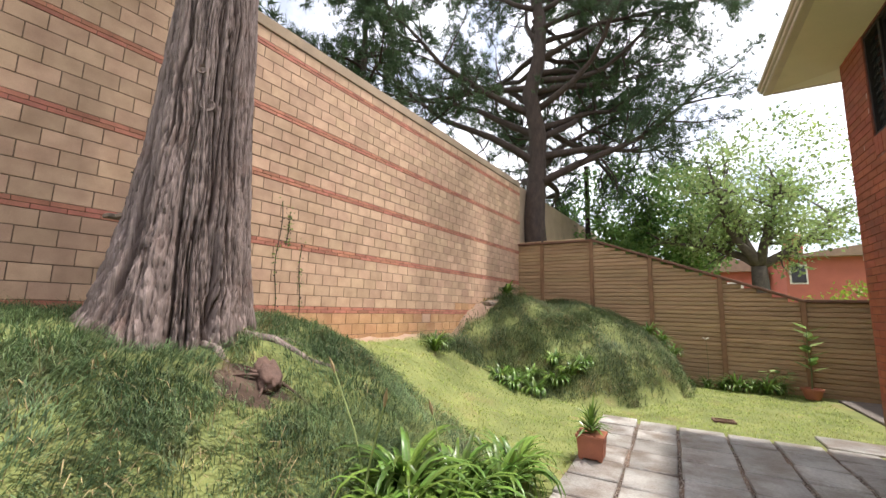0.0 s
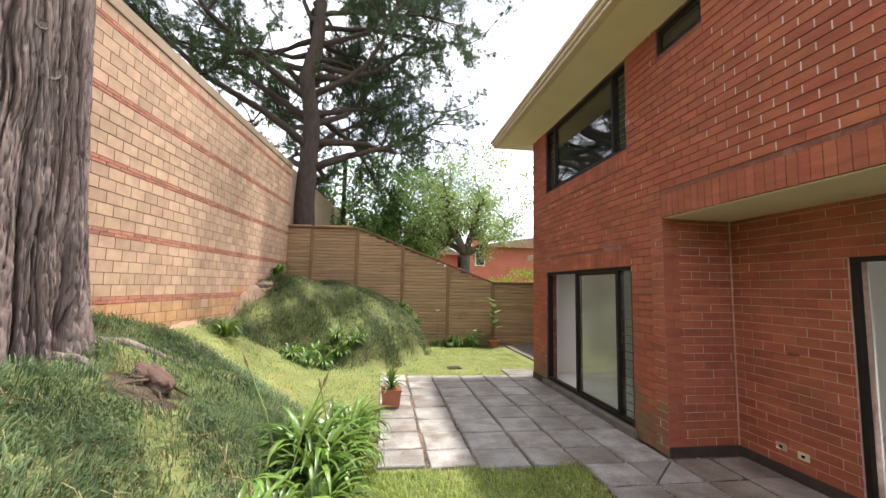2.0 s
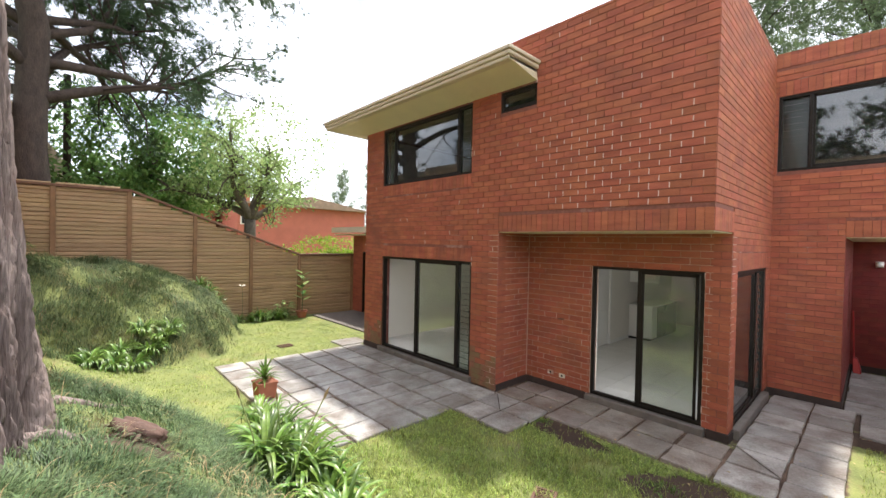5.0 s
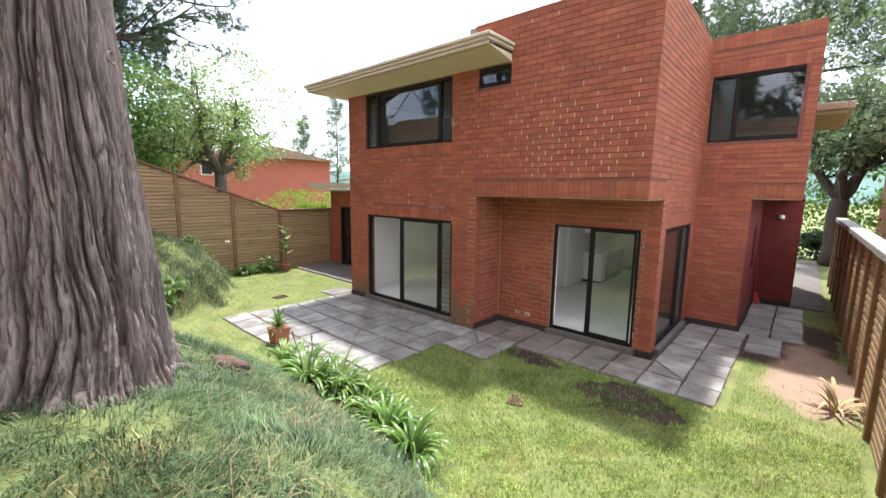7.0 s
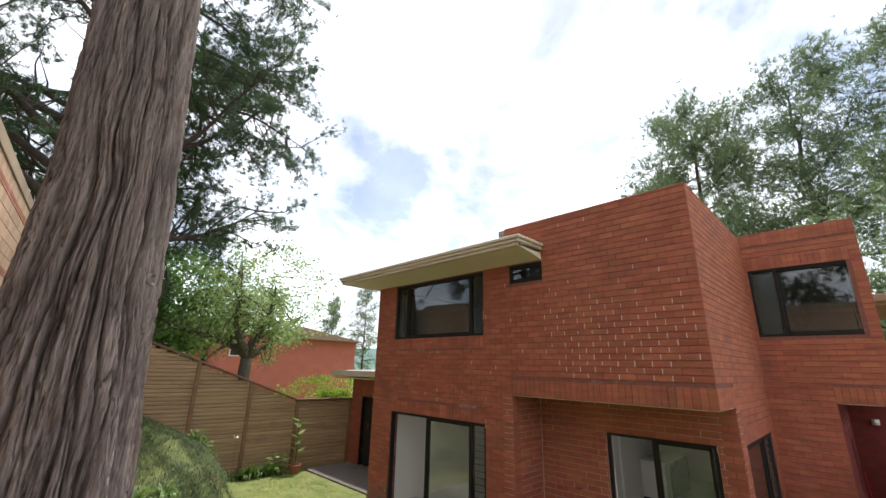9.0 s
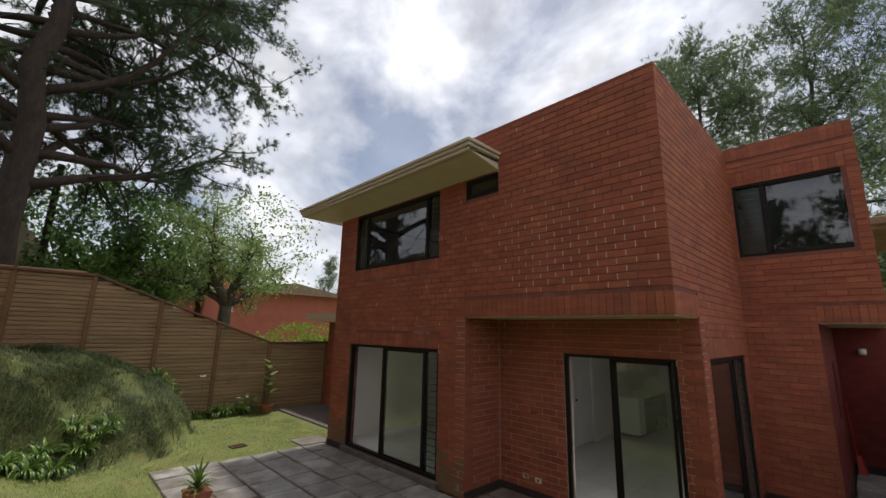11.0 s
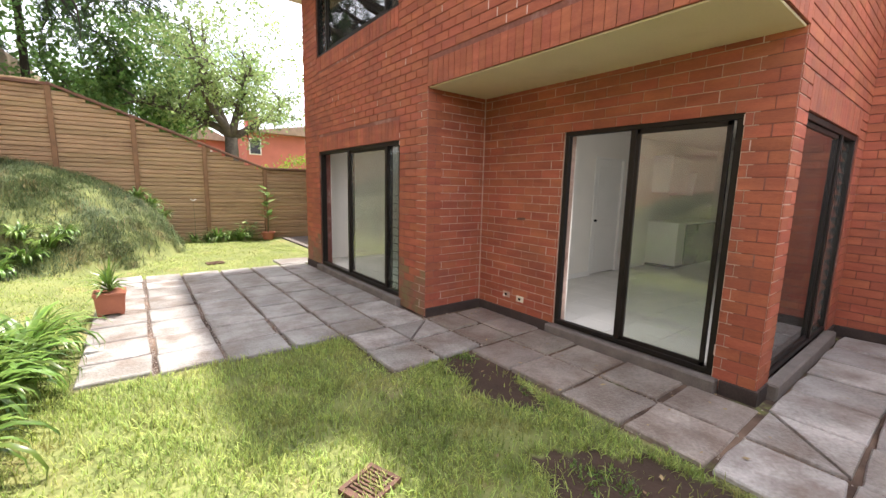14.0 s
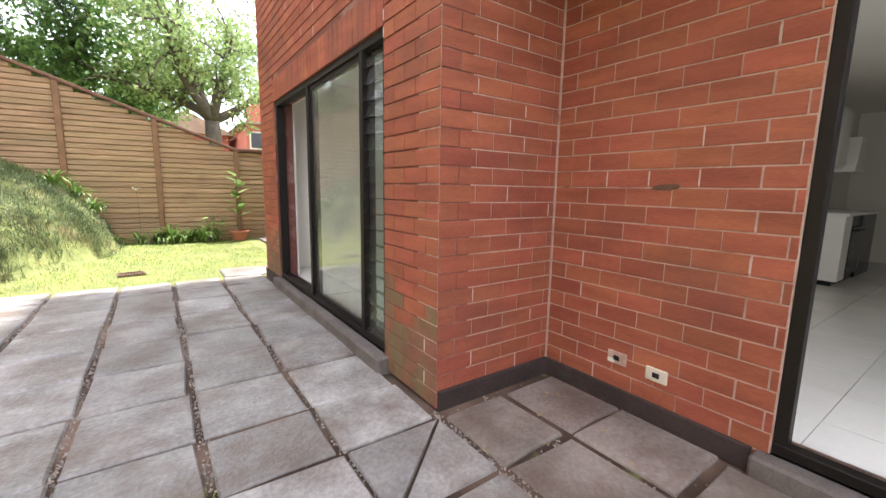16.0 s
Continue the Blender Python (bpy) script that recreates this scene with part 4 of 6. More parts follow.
def garden_fence():
    m = Matrix.Translation(FENCE_O) @ Matrix.Rotation(FENCE_A, 4, "Z")
    ob = thing("fence", FENCE_O, "tan horizontal-slat fence whose brown rail steps down a slope", "fence", kind="structure")
    posts = (-2.28, -1.45, 0.0, 1.48, 2.96, 4.43, 6.30)
    slat_cache = {}
    pitch = 0.105
    for a, b in zip(posts, posts[1:]):
        z = -0.05
        while z < max(fence_top(a), fence_top(b)):
            e = b - 0.04
            if fence_top(b) < z + pitch:
                e = min(e, (3.63 - (z + pitch * 0.75)) / 0.383)
            L = round(e - a - 0.04, 2)
            if L > 0.05:
                if L not in slat_cache:
                    prof = [(-0.006, 0.0), (-0.030, 0.018), (-0.030, pitch - 0.022), (-0.008, pitch - 0.004), (0.004, pitch + 0.003), (0.010, pitch + 0.003), (0.012, 0.0)]
                    slat_cache[L] = Shape().prism(prof, 0, L, "x").mesh("slat", M_FENCE)
                w = m @ Vector((a + 0.04, 0, z))
                piece("slat", slat_cache[L], ob, w, (0, 0, FENCE_A))
            z += pitch
    for k in posts:
        s = Shape().box(k - 0.05, k + 0.05, -0.075, 0.04, -0.1, fence_top(k) + 0.01, m)
        part("post", s, M_POST, ob, bevel=0.008)
    for a, b in ((-2.32, 0.05), (0.0, 4.43), (4.40, 6.36)):
        za, zb = fence_top(a), fence_top(b)
        s = Shape()
        p = [m @ Vector(q) for q in ((a, -0.085, za), (b, -0.085, zb), (b, 0.06, zb), (a, 0.06, za), (a, -0.085, za + 0.065), (b, -0.085, zb + 0.065), (b, 0.06, zb + 0.065), (a, 0.06, za + 0.065))]
        s.add(p, [(0, 3, 2, 1), (4, 5, 6, 7), (0, 1, 5, 4), (1, 2, 6, 5), (2, 3, 7, 6), (3, 0, 4, 7)])
        part("rail", s, M_RAIL, ob, bevel=0.008)


def side_fence():
    """The neighbour's boundary along the passage: slats between dark posts under a concrete cap."""
    y = -2.55
    ob = thing("side_fence", (4.0, y, 0), "slatted boundary fence with dark posts and a concrete cap", "fence", kind="structure")
    posts = [-5.6 + 1.15 * k for k in range(17)]
    pitch, me = 0.105, None
    for a in posts[:-1]:
        z = -0.05 if a > -1 else 0.2
        while z < 1.93:
            if me is None:
                prof = [(0.006, 0.0), (0.030, 0.018), (0.030, pitch - 0.022), (0.008, pitch - 0.004), (-0.004, pitch + 0.003), (-0.010, pitch + 0.003), (-0.012, 0.0)]
                me = Shape().prism(prof, 0, 1.07, "x").mesh("slat", M_FENCE)
            piece("slat", me, ob, (a + 0.04, y, z))
            z += pitch
    for k in posts:
        part("post", Shape().box(k - 0.045, k + 0.045, y - 0.04, y + 0.08, -0.1, 1.98), M_POST, ob, bevel=0.008)
    part("cap", Shape().box(-5.6, 12.9, y - 0.14, y + 0.10, 1.98, 2.09), M_CONC, ob, "pale concrete cap", bevel=0.012)
    part("bracket", Shape().box(8.6, 8.72, y + 0.08, y + 0.22, 1.30, 1.36), M_RUST, ob, bevel=0.006)
    cl = Shape().box(-6.4, -5.6, -2.65, -2.45, -0.1, 5.0)
    solid("wall_corner", cl, M_EARTHWALL, "plain wall closing the corner of the garden", "wall", kind="structure")


# ---------------------------------------------------------------- paving
def slab_mesh(w, d, seed, material):
    r = np.random.default_rng(seed)
    j = lambda: float(r.uniform(-0.011, 0.011))
    out = [(-w / 2 + j(), -d / 2 + j()), (j() * 0.5, -d / 2 + j()), (w / 2 + j(), -d / 2 + j()), (w / 2 + j(), d / 2 + j()), (j(), d / 2 + j()), (-w / 2 + j(), d / 2 + j())]
    s = Shape()
    c = 0.965
    p = [(x, y, -0.06) for x, y in out] + [(x, y, -0.010) for x, y in out] + [(x * c if abs(x) > 0.1 else x, y * c, 0.0) for x, y in out]
    f = [(i, (i + 1) % 6, (i + 1) % 6 + 6, i + 6) for i in range(6)] + [(i + 6, (i + 1) % 6 + 6, (i + 1) % 6 + 12, i + 12) for i in range(6)] + [tuple(range(12, 18))]
    return s.add(p, f).mesh("slab", material)


def paving():
    ob = thing("patio", (0.6, 5.0, 0), "patio and paths of worn grey stone slabs with soil joints", "paving", kind="structure")
    r = np.random.default_rng(3)
    meshes = {}
    def put(x0, x1, y0, y1, gap=0.032, stone=None):
        stone = stone or M_SLAB
        w, d = round(x1 - x0 - gap * 1.3, 2), round(y1 - y0 - gap * 0.95, 2)
        k = (w, d, int(r.integers(0, 4)), stone.name)
        if k not in meshes:
            meshes[k] = slab_mesh(w, d, len(meshes) + 1, stone)
        o = piece("slab", meshes[k], ob, ((x0 + x1) / 2, (y0 + y1) / 2, 0.006 + float(r.uniform(-0.006, 0.006))))
        o.rotation_euler = (float(r.normal(0, 0.006)), float(r.normal(0, 0.006)), float(r.normal(0, 0.012)))
    def mitre(tri):
        """A slab cut to a triangle where two paths meet at a corner."""
        cx, cy = sum(p[0] for p in tri) / 3, sum(p[1] for p in tri) / 3
        c = 0.975
        v = [(x - cx, y - cy, z) for z in (-0.06, -0.010) for x, y in tri] + [((x - cx) * c, (y - cy) * c, 0.0) for x, y in tri]
        f = [(i, (i + 1) % 3, (i + 1) % 3 + 3, i + 3) for i in range(3)] + [(i + 3, (i + 1) % 3 + 3, (i + 1) % 3 + 6, i + 6) for i in range(3)] + [(6, 7, 8)]
        piece("slab", Shape().add(v, f).mesh("slab", M_SLAB), ob, (cx, cy, 0.006 + float(r.uniform(-0.004, 0.004))))
    cols = (-0.95, -0.42, 0.09, 0.66, 1.17, 1.68, 2.20)
    rows = (2.98, 3.43, 3.97, 4.49, 5.05, 5.64, 6.20, 6.70, 7.20)
    for i, (a, b) in enumerate(zip(cols, cols[1:])):
        s = (0.12, 0.06, 0.02, 0.0, 0.0, 0.0)[i]
        for c, d in zip(rows, rows[1:]):
            put(a, b, c + s, d + s)
    for a, b in ((1.18, 1.70), (1.70, 2.22), (2.22, 2.66), (2.66, 3.10)):
        for c, d in ((1.99, 2.50), (2.50, 2.98)):
            if (a, c) == (1.70, 2.50):
                mitre([(1.72, 2.52), (2.20, 2.52), (2.20, 2.96)])
                mitre([(1.705, 2.528), (2.187, 2.965), (1.705, 2.965)])
            else:
                put(a, b, c, d, stone=M_SLAB_BROWN if a > 2.1 else M_SLAB)
    for c, d in zip(np.arange(-0.08, 1.6, 0.515), np.arange(0.435, 2.1, 0.515)):
        put(2.03, 2.56, c, d, stone=M_SLAB_BROWN)
        put(2.56, 3.06, c, d, stone=M_SLAB_BROWN)
    for a, b in zip(np.arange(2.02, 5.6, 0.54), np.arange(2.56, 6.0, 0.54)):
        if 2.5 < a < 2.6:
            mitre([(2.60, -0.60), (3.08, -0.60), (3.08, -0.14)])
            mitre([(2.585, -0.588), (3.068, -0.11), (2.585, -0.11)])
        else:
            put(a, b, -0.62, -0.09)
        put(a, b, -1.10, -0.62)
        if a > 4.4:
            put(a, b, -1.66, -1.13)
    for a, b in zip(np.arange(5.80, 8.6, 0.6), np.arange(6.40, 9.2, 0.6)):
        put(a, b, -1.45, -0.95)
        put(a, b, -1.95, -1.45)
    put(1.72, 2.46, 7.24, 7.84)
    # strip and pad in dark sill stone: the shade on them put into the colour
    part("passage_slab", Shape().box(9.05, 18.5, -2.35, -1.72, -0.1, 0.012), M_SILL, ob, "smooth concrete strip", bevel=0.006)
    part("far_pad", Shape().box(2.92, 4.48, 7.25, 11.35, -0.1, 0.012), M_SILL, ob, "worn concrete pad, coloured dark for its shade", bevel=0.006)


def annex():
    """The low service room beyond the house corner."""
    ob = thing("annex", (4.5, 9.3, 0), "low brick service room with a shallow roof and a dark door", "outbuilding", kind="structure")
    sh = Shape()
    holes = [(10.02, 10.88, 0.0, 2.1)]
    for a, b, c, d in cells(7.13, 11.5, 0, 2.65, holes):
        sh.box(4.5, 4.68, a, b, c, d)
    sh.box(4.68, 10.9, 11.32, 11.5, 0, 2.65)
    part("wall", sh, M_BRICK, ob, "dull red brick")
    part("roof", Shape().add([(3.95, 7.125, 2.78), (11, 7.125, 2.78), (11, 12.0, 2.78), (3.95, 12.0, 2.78), (3.95, 7.125, 2.90), (11, 7.125, 3.10), (11, 12.0, 3.10), (3.95, 12.0, 2.90)],
         [(0, 3, 2, 1), (4, 5, 6, 7), (0, 1, 5, 4), (1, 2, 6, 5), (2, 3, 7, 6), (3, 0, 4, 7)]), M_ROOFSHEET, ob, "pale corrugated roof")
    part("fascia", Shape().box(3.90, 3.95, 7.125, 12.0, 2.74, 2.92), M_FASCIA, ob)
    part("ceiling_board", Shape().box(3.97, 10.9, 7.13, 11.9, 2.66, 2.70), M_CREAM, ob)
    d = part("door", Shape().box(4.56, 4.60, 10.06, 10.84, 0.02, 2.06), M_BLACK, ob, "dark metal door", bevel=0.005)
    part("door_frame", Shape().box(4.50, 4.62, 10.02, 10.06, 0, 2.1).box(4.50, 4.62, 10.84, 10.88, 0, 2.1).box(4.50, 4.62, 10.06, 10.84, 2.06, 2.1), M_FRAME, ob)
    part("door_handle", Shape().box(4.535, 4.56, 10.14, 10.17, 0.95, 1.10), M_PLASTIC, d)


boundary_wall()
house_walls()
eave()
openings()
garden_fence()
side_fence()
annex()

# ---------------------------------------------------------------- trees
def bend(p, d, length, n, wob, r, droop=0.0):
    """Points of a limb that starts at p along d."""
    pts, d = [Vector(p)], Vector(d).normalized()
    for k in range(n):
        d = (d + Vector(r.normal(0, wob, 3)) + Vector((0, 0, droop))).normalized()
        pts.append(pts[-1] + d * (length / n))
    return pts


def needle_cloud(centres, dirs, length, width, per, r):
    """Tufts of thin needles: one narrow triangle each."""
    c = np.repeat(np.asarray(centres), per, 0)
    d = np.repeat(np.asarray(dirs), per, 0) * 0.55 + r.normal(0, 0.55, (len(c), 3))
    d /= np.linalg.norm(d, axis=1, keepdims=True) + 1e-6
    s = np.cross(d, r.normal(0, 1, d.shape))
    s /= np.linalg.norm(s, axis=1, keepdims=True) + 1e-6
    L = length * r.uniform(0.6, 1.15, (len(c), 1))
    a = c + r.normal(0, length * 0.12, c.shape)
    v = np.stack([a - s * width, a + s * width, a + d * L], 1).reshape(-1, 3)
    return v, np.arange(len(v)).reshape(-1, 3)


def leaf_cloud(centres, size, r, flat=0.4):
    """Folded leaves, two triangles each, hanging at all angles."""
    c = np.asarray(centres)
    n = len(c)
    d = r.normal(0, 1, (n, 3))
    d[:, 2] -= flat
    d /= np.linalg.norm(d, axis=1, keepdims=True)
    s = np.cross(d, r.normal(0, 1, (n, 3)))
    s /= np.linalg.norm(s, axis=1, keepdims=True) + 1e-6
    L = size * r.uniform(0.6, 1.3, (n, 1))
    v = np.stack([c, c + d * L * 0.5 + s * L * 0.28, c + d * L, c + d * L * 0.5 - s * L * 0.28], 1).reshape(-1, 3)
    i = np.arange(n)[:, None] * 4
    return v, np.concatenate([i + [0, 1, 2], i + [0, 2, 3]])


def foliage(name, ob, v, f, material, label=""):
    me = np_mesh(name, v - np.array(ORIGIN[ob.name]), f, material)
    o = new(name, me)
    o.parent = ob
    return tagged(o, label)


def pine(base, top, radius, limbs, reach, seed, label, z_from, per=16, tufts=5, nlen=0.26, nwid=0.010, sides=10, bias=None, group="", fall=0.70, spread=0.018, needles=None, inner=2, thick=0.48, rise=(0.02, 0.5), twig=0.26, back=False):
    """A pine: a tapering trunk, spreading limbs with twigs, and tufts of needles along the outer twigs."""
    r = np.random.default_rng(seed)
    base, top = Vector(base), Vector(top)
    ob = thing("pine_tree", base, label, "tree", group)
    n = 14
    pts = [base.lerp(top, k / n) + Vector((*r.normal(0, radius * 0.22, 2), 0)) * (0 if k == 0 else 1) for k in range(n + 1)]
    rad = [radius * (1 - 0.86 * (k / n)) * (1.35 if k == 0 else 1) for k in range(n + 1)]
    part("trunk", Shape().tube(pts, rad, sides), M_PINEBARK, ob, smooth=True)
    C, D = [], []
    H = top.z - base.z
    for k in range(limbs):
        t = (k + 0.5) / limbs
        z = z_from + (top.z - z_from) * t ** 1.1
        f = (z - base.z) / H
        p = base.lerp(top, f)
        a = 2.39996 * k + r.uniform(-0.4, 0.4)
        L = reach * (1.0 - fall * t) * r.uniform(0.75, 1.12)
        d = Vector((math.cos(a), math.sin(a), r.uniform(*rise)))
        if back and d.y < -0.45:
            d.y = -d.y
        if bias is not None:
            d = d + Vector(bias) * r.uniform(0.0, 0.6)
        lp = bend(p, d, L, 8, 0.13, r, 0.012)
        r0 = max(0.022, radius * (1 - 0.8 * f) * thick)
        s = Shape().tube(lp, [r0 * (1 - 0.85 * i / 8) for i in range(9)], 6)
        for j in range(2, 9):
            for q in range(3 if j >= inner else 1):
                td = (lp[j] - lp[j - 1]).normalized() * 0.7 + Vector(r.normal(0, 0.6, 3)) + Vector((0, 0, 0.10))
                tl = L * twig * r.uniform(0.6, 1.3)
                tp = bend(lp[j], td, tl, 4, 0.22, r, 0.0)
                s.tube(tp, [r0 * 0.28 * (1 - 0.8 * i / 4) for i in range(5)], 4, False)
                for i in (2, 3, 4) if j >= inner else (4,):
                    for _ in range(tufts if i > 2 else tufts // 3):
                        C.append(np.array(tp[i - 1].lerp(tp[i], r.uniform(0, 1))) + r.normal(0, spread * reach, 3))
                        D.append(np.array((tp[i] - tp[i - 1]).normalized()))
        part("limb", s, M_PINEBARK, ob, smooth=True)
    v, f = needle_cloud(C, D, nlen, nwid, per, r)
    foliage("crown", ob, v, f, needles or M_NEEDLE, "green needle tufts")
    return ob


def broadleaf(base, forks, crown, count, leaf, seed, label, leaf_mat, bark, radius, group="", clumps=60, name="tree"):
    """A leafy tree. forks: (direction, length) of the main limbs; crown: centre, radii."""
    r = np.random.default_rng(seed)
    base = Vector(base)
    ob = thing(name, base, label, "tree", group)
    c0, cr = Vector(crown[0]), Vector(crown[1])
    tips = []
    tr = Shape()
    fork = base + Vector(forks[0][0]) * forks[0][1]
    tp = [base.lerp(fork, k / 5) + Vector((*r.normal(0, radius * 0.15, 2), 0)) * (k > 0) for k in range(6)]
    tr.tube(tp, [radius * (1.25 - 0.09 * k) for k in range(6)], 10)
    part("trunk", tr, bark, ob, smooth=True)
    for d, L in forks[1:]:
        lp = bend(tp[-1], d, L, 7, 0.14, r, 0.03)
        s = Shape().tube(lp, [radius * 0.62 * (1 - 0.8 * i / 7) for i in range(8)], 7)
        for j in range(2, 8):
            for q in range(3):
                td = (lp[j] - lp[j - 1]).normalized() + Vector(r.normal(0, 0.8, 3))
                bp = bend(lp[j], td, L * 0.38 * r.uniform(0.5, 1.2), 5, 0.2, r, 0.0)
                s.tube(bp, [radius * 0.18 * (1 - 0.85 * i / 5) for i in range(6)], 4, False)
                tips += bp[2:]
        part("limb", s, bark, ob, smooth=True)
    for _ in range(clumps):
        q = r.normal(0, 1, 3)
        q /= np.linalg.norm(q)
        q = q * r.uniform(0.45, 1.0) ** 0.5
        tips.append(c0 + Vector((q[0] * cr.x, q[1] * cr.y, q[2] * cr.z)))
    tips = [p for p in tips if ((p.x - c0.x) / cr.x) ** 2 + ((p.y - c0.y) / cr.y) ** 2 + ((p.z - c0.z) / cr.z) ** 2 < 1.5]
    P = np.array([tuple(p) for p in tips])
    idx = r.integers(0, len(P), count)
    cen = P[idx] + r.normal(0, 1, (count, 3)) * np.array(cr) * 0.07
    v, f = leaf_cloud(cen, leaf, r)
    foliage("crown", ob, v, f, leaf_mat)
    return ob


def old_tree():
    """The old conifer on the bank: a thick fluted trunk in grey shaggy bark with a flared, lobed foot."""
    cx, cy, z0, z1 = -3.64, 2.18, 0.9, 12.0
    ob = thing("old_tree", (cx, cy, 1.3), "old conifer with a thick fluted trunk in grey furrowed bark", "tree")
    nu, nz = 620, 300
    th = np.linspace(0, 2 * math.pi, nu, endpoint=False)
    tz = np.linspace(0, 1, nz) ** 1.6
    zz = z0 + (z1 - z0) * tz
    T, Z = np.meshgrid(th, zz)
    h = Z - 1.38
    R = np.interp(h, (-0.5, -0.1, 0.15, 0.5, 1.0, 1.8, 3.0, 6.0, 10.7), (0.86, 0.72, 0.62, 0.545, 0.475, 0.41, 0.345, 0.28, 0.15))
    stem = np.interp(h, (-0.5, 0.0, 1.0, 1.8, 3.0, 6.0, 10.7), (0.45, 0.435, 0.40, 0.375, 0.345, 0.28, 0.15))
    R = stem + (R - stem) * (0.22 + 1.25 * np.maximum(0, np.cos(T - 4.1)) + 0.25 * np.maximum(0, np.cos(T - 1.3)))
    foot = np.clip(1.1 - h * 0.42, 0.34, 1.3)
    tw = T + 0.05 * Z
    flute = np.abs(np.sin(4.5 * tw + 0.7 * np.sin(2 * tw + 1.0)))
    lob = 0.05 * np.sin(5 * tw + 0.6) + 0.11 * (flute ** 0.7 - 0.7) + 0.02 * np.sin(13 * tw + 0.4 + 0.4 * Z)
    R = R * (1 + lob * foot * 1.25)
    # shaggy vertical plates of bark
    fx, fy, fz = np.cos(T), np.sin(T), Z
    g = np.zeros_like(T)
    for i in range(nz):
        for j in range(nu):
            wv = 0.13 * noise.noise(Vector((fx[i, j] * 2, fy[i, j] * 2, fz[i, j] * 1.8)))
            ct, sn = math.cos(T[i, j] + wv), math.sin(T[i, j] + wv)
            a = Vector((ct * 6.0, sn * 6.0, fz[i, j] * 0.45))
            b = Vector((ct * 15, sn * 15, fz[i, j] * 2.6 + 7))
            c = Vector((ct * 34, sn * 34, fz[i, j] * 8.0 + 3))
            g[i, j] = -(1 - min(1, abs(noise.noise(a)) * 3.6)) ** 2 * 0.8 - 0.42 * (1 - min(1, abs(noise.noise(b)) * 2.6)) ** 2 - 0.34 * (1 - min(1, abs(noise.noise(c)) * 2.4)) ** 2
    R = R + 0.068 * (g + 0.28) * np.interp(h, (0, 3, 8), (1.0, 0.75, 0.5))
    lean = np.interp(Z, (1.3, 4.2, 12), (0, -0.03, -0.45))
    X = cx + lean + R * np.cos(T)
    Y = cy + R * np.sin(T)
    i = np.arange(nz - 1)[:, None] * nu + np.arange(nu)[None, :]
    k = np.arange(nz - 1)[:, None] * nu + (np.arange(nu)[None, :] + 1) % nu
    faces = np.stack([i, k, k + nu, i + nu], -1).reshape(-1, 4)
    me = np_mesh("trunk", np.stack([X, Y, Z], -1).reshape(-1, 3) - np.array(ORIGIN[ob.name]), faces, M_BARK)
    # mask of the shade coloured into the furrows and flute valleys
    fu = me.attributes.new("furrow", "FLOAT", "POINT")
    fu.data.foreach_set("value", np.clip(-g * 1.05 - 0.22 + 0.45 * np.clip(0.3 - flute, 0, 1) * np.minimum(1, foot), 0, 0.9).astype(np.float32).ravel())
    me.polygons.foreach_set("use_smooth", [True] * len(me.polygons))
    t = new("trunk", me)
    t.parent = ob
    # roots running out over the bank
    for a0, L, r0 in ((0.62, 1.0, 0.05), (0.95, 0.65, 0.045), (-0.1, 0.35, 0.05)):
        pts, x, y, a = [], cx + 0.42 * math.cos(a0), cy + 0.42 * math.sin(a0), a0
        for q in range(7):
            pts.append((x, y, float(height(x, y)) + 0.012 - 0.006 * q))
            a += 0.22 * math.sin(q * 1.7 + a0 * 3)
            x, y = x + L / 6 * math.cos(a), y + L / 6 * math.sin(a)
        part("root", Shape().tube(pts, [r0 * (1 - 0.10 * q) for q in range(7)], 8), M_BARK, ob, smooth=True)
    for zc, aa, rr in ((3.30, -0.55, 0.055), (3.62, -0.75, 0.04), (2.62, -1.1, 0.04)):
        q = 0.335
        part("knot", Shape().lathe([(0.0, 0.02), (rr * 0.5, 0.015), (rr, 0.03), (rr * 1.25, 0.0), (rr * 1.3, -0.04)], 10, (0, 0, 0)), M_BARK, ob, base=(0, 0, 0)).matrix_basis = \
            Matrix.Translation(Vector((cx + q * math.cos(aa), cy + q * math.sin(aa), zc)) - ORIGIN[ob.name]) @ Vector((math.cos(aa), math.sin(aa), 0)).to_track_quat("Z", "Y").to_matrix().to_4x4()
    # crown out of view, added for dappled shade and window reflections
    r = np.random.default_rng(11)
    C, D = [], []
    for k in range(16):
        z = 8.2 + 0.24 * k
        a = 2.4 * k + 0.7
        p = Vector((cx - 0.25, cy, z))
        lp = bend(p, (math.cos(a), math.sin(a), 0.2), 3.0 * (1 - 0.035 * k), 6, 0.1, r, -0.02)
        part("limb", Shape().tube(lp, [0.07 * (1 - 0.13 * i) for i in range(7)], 6), M_PINEBARK, ob, smooth=True)
        for i in range(2, 7):
            for _ in range(16):
                C.append(np.array(lp[i]) + r.normal(0, 0.25, 3))
                D.append(np.array((lp[i] - lp[i - 1]).normalized()))
    v, f = needle_cloud(C, D, 0.24, 0.010, 14, r)
    foliage("crown", ob, v, f, M_NEEDLE)


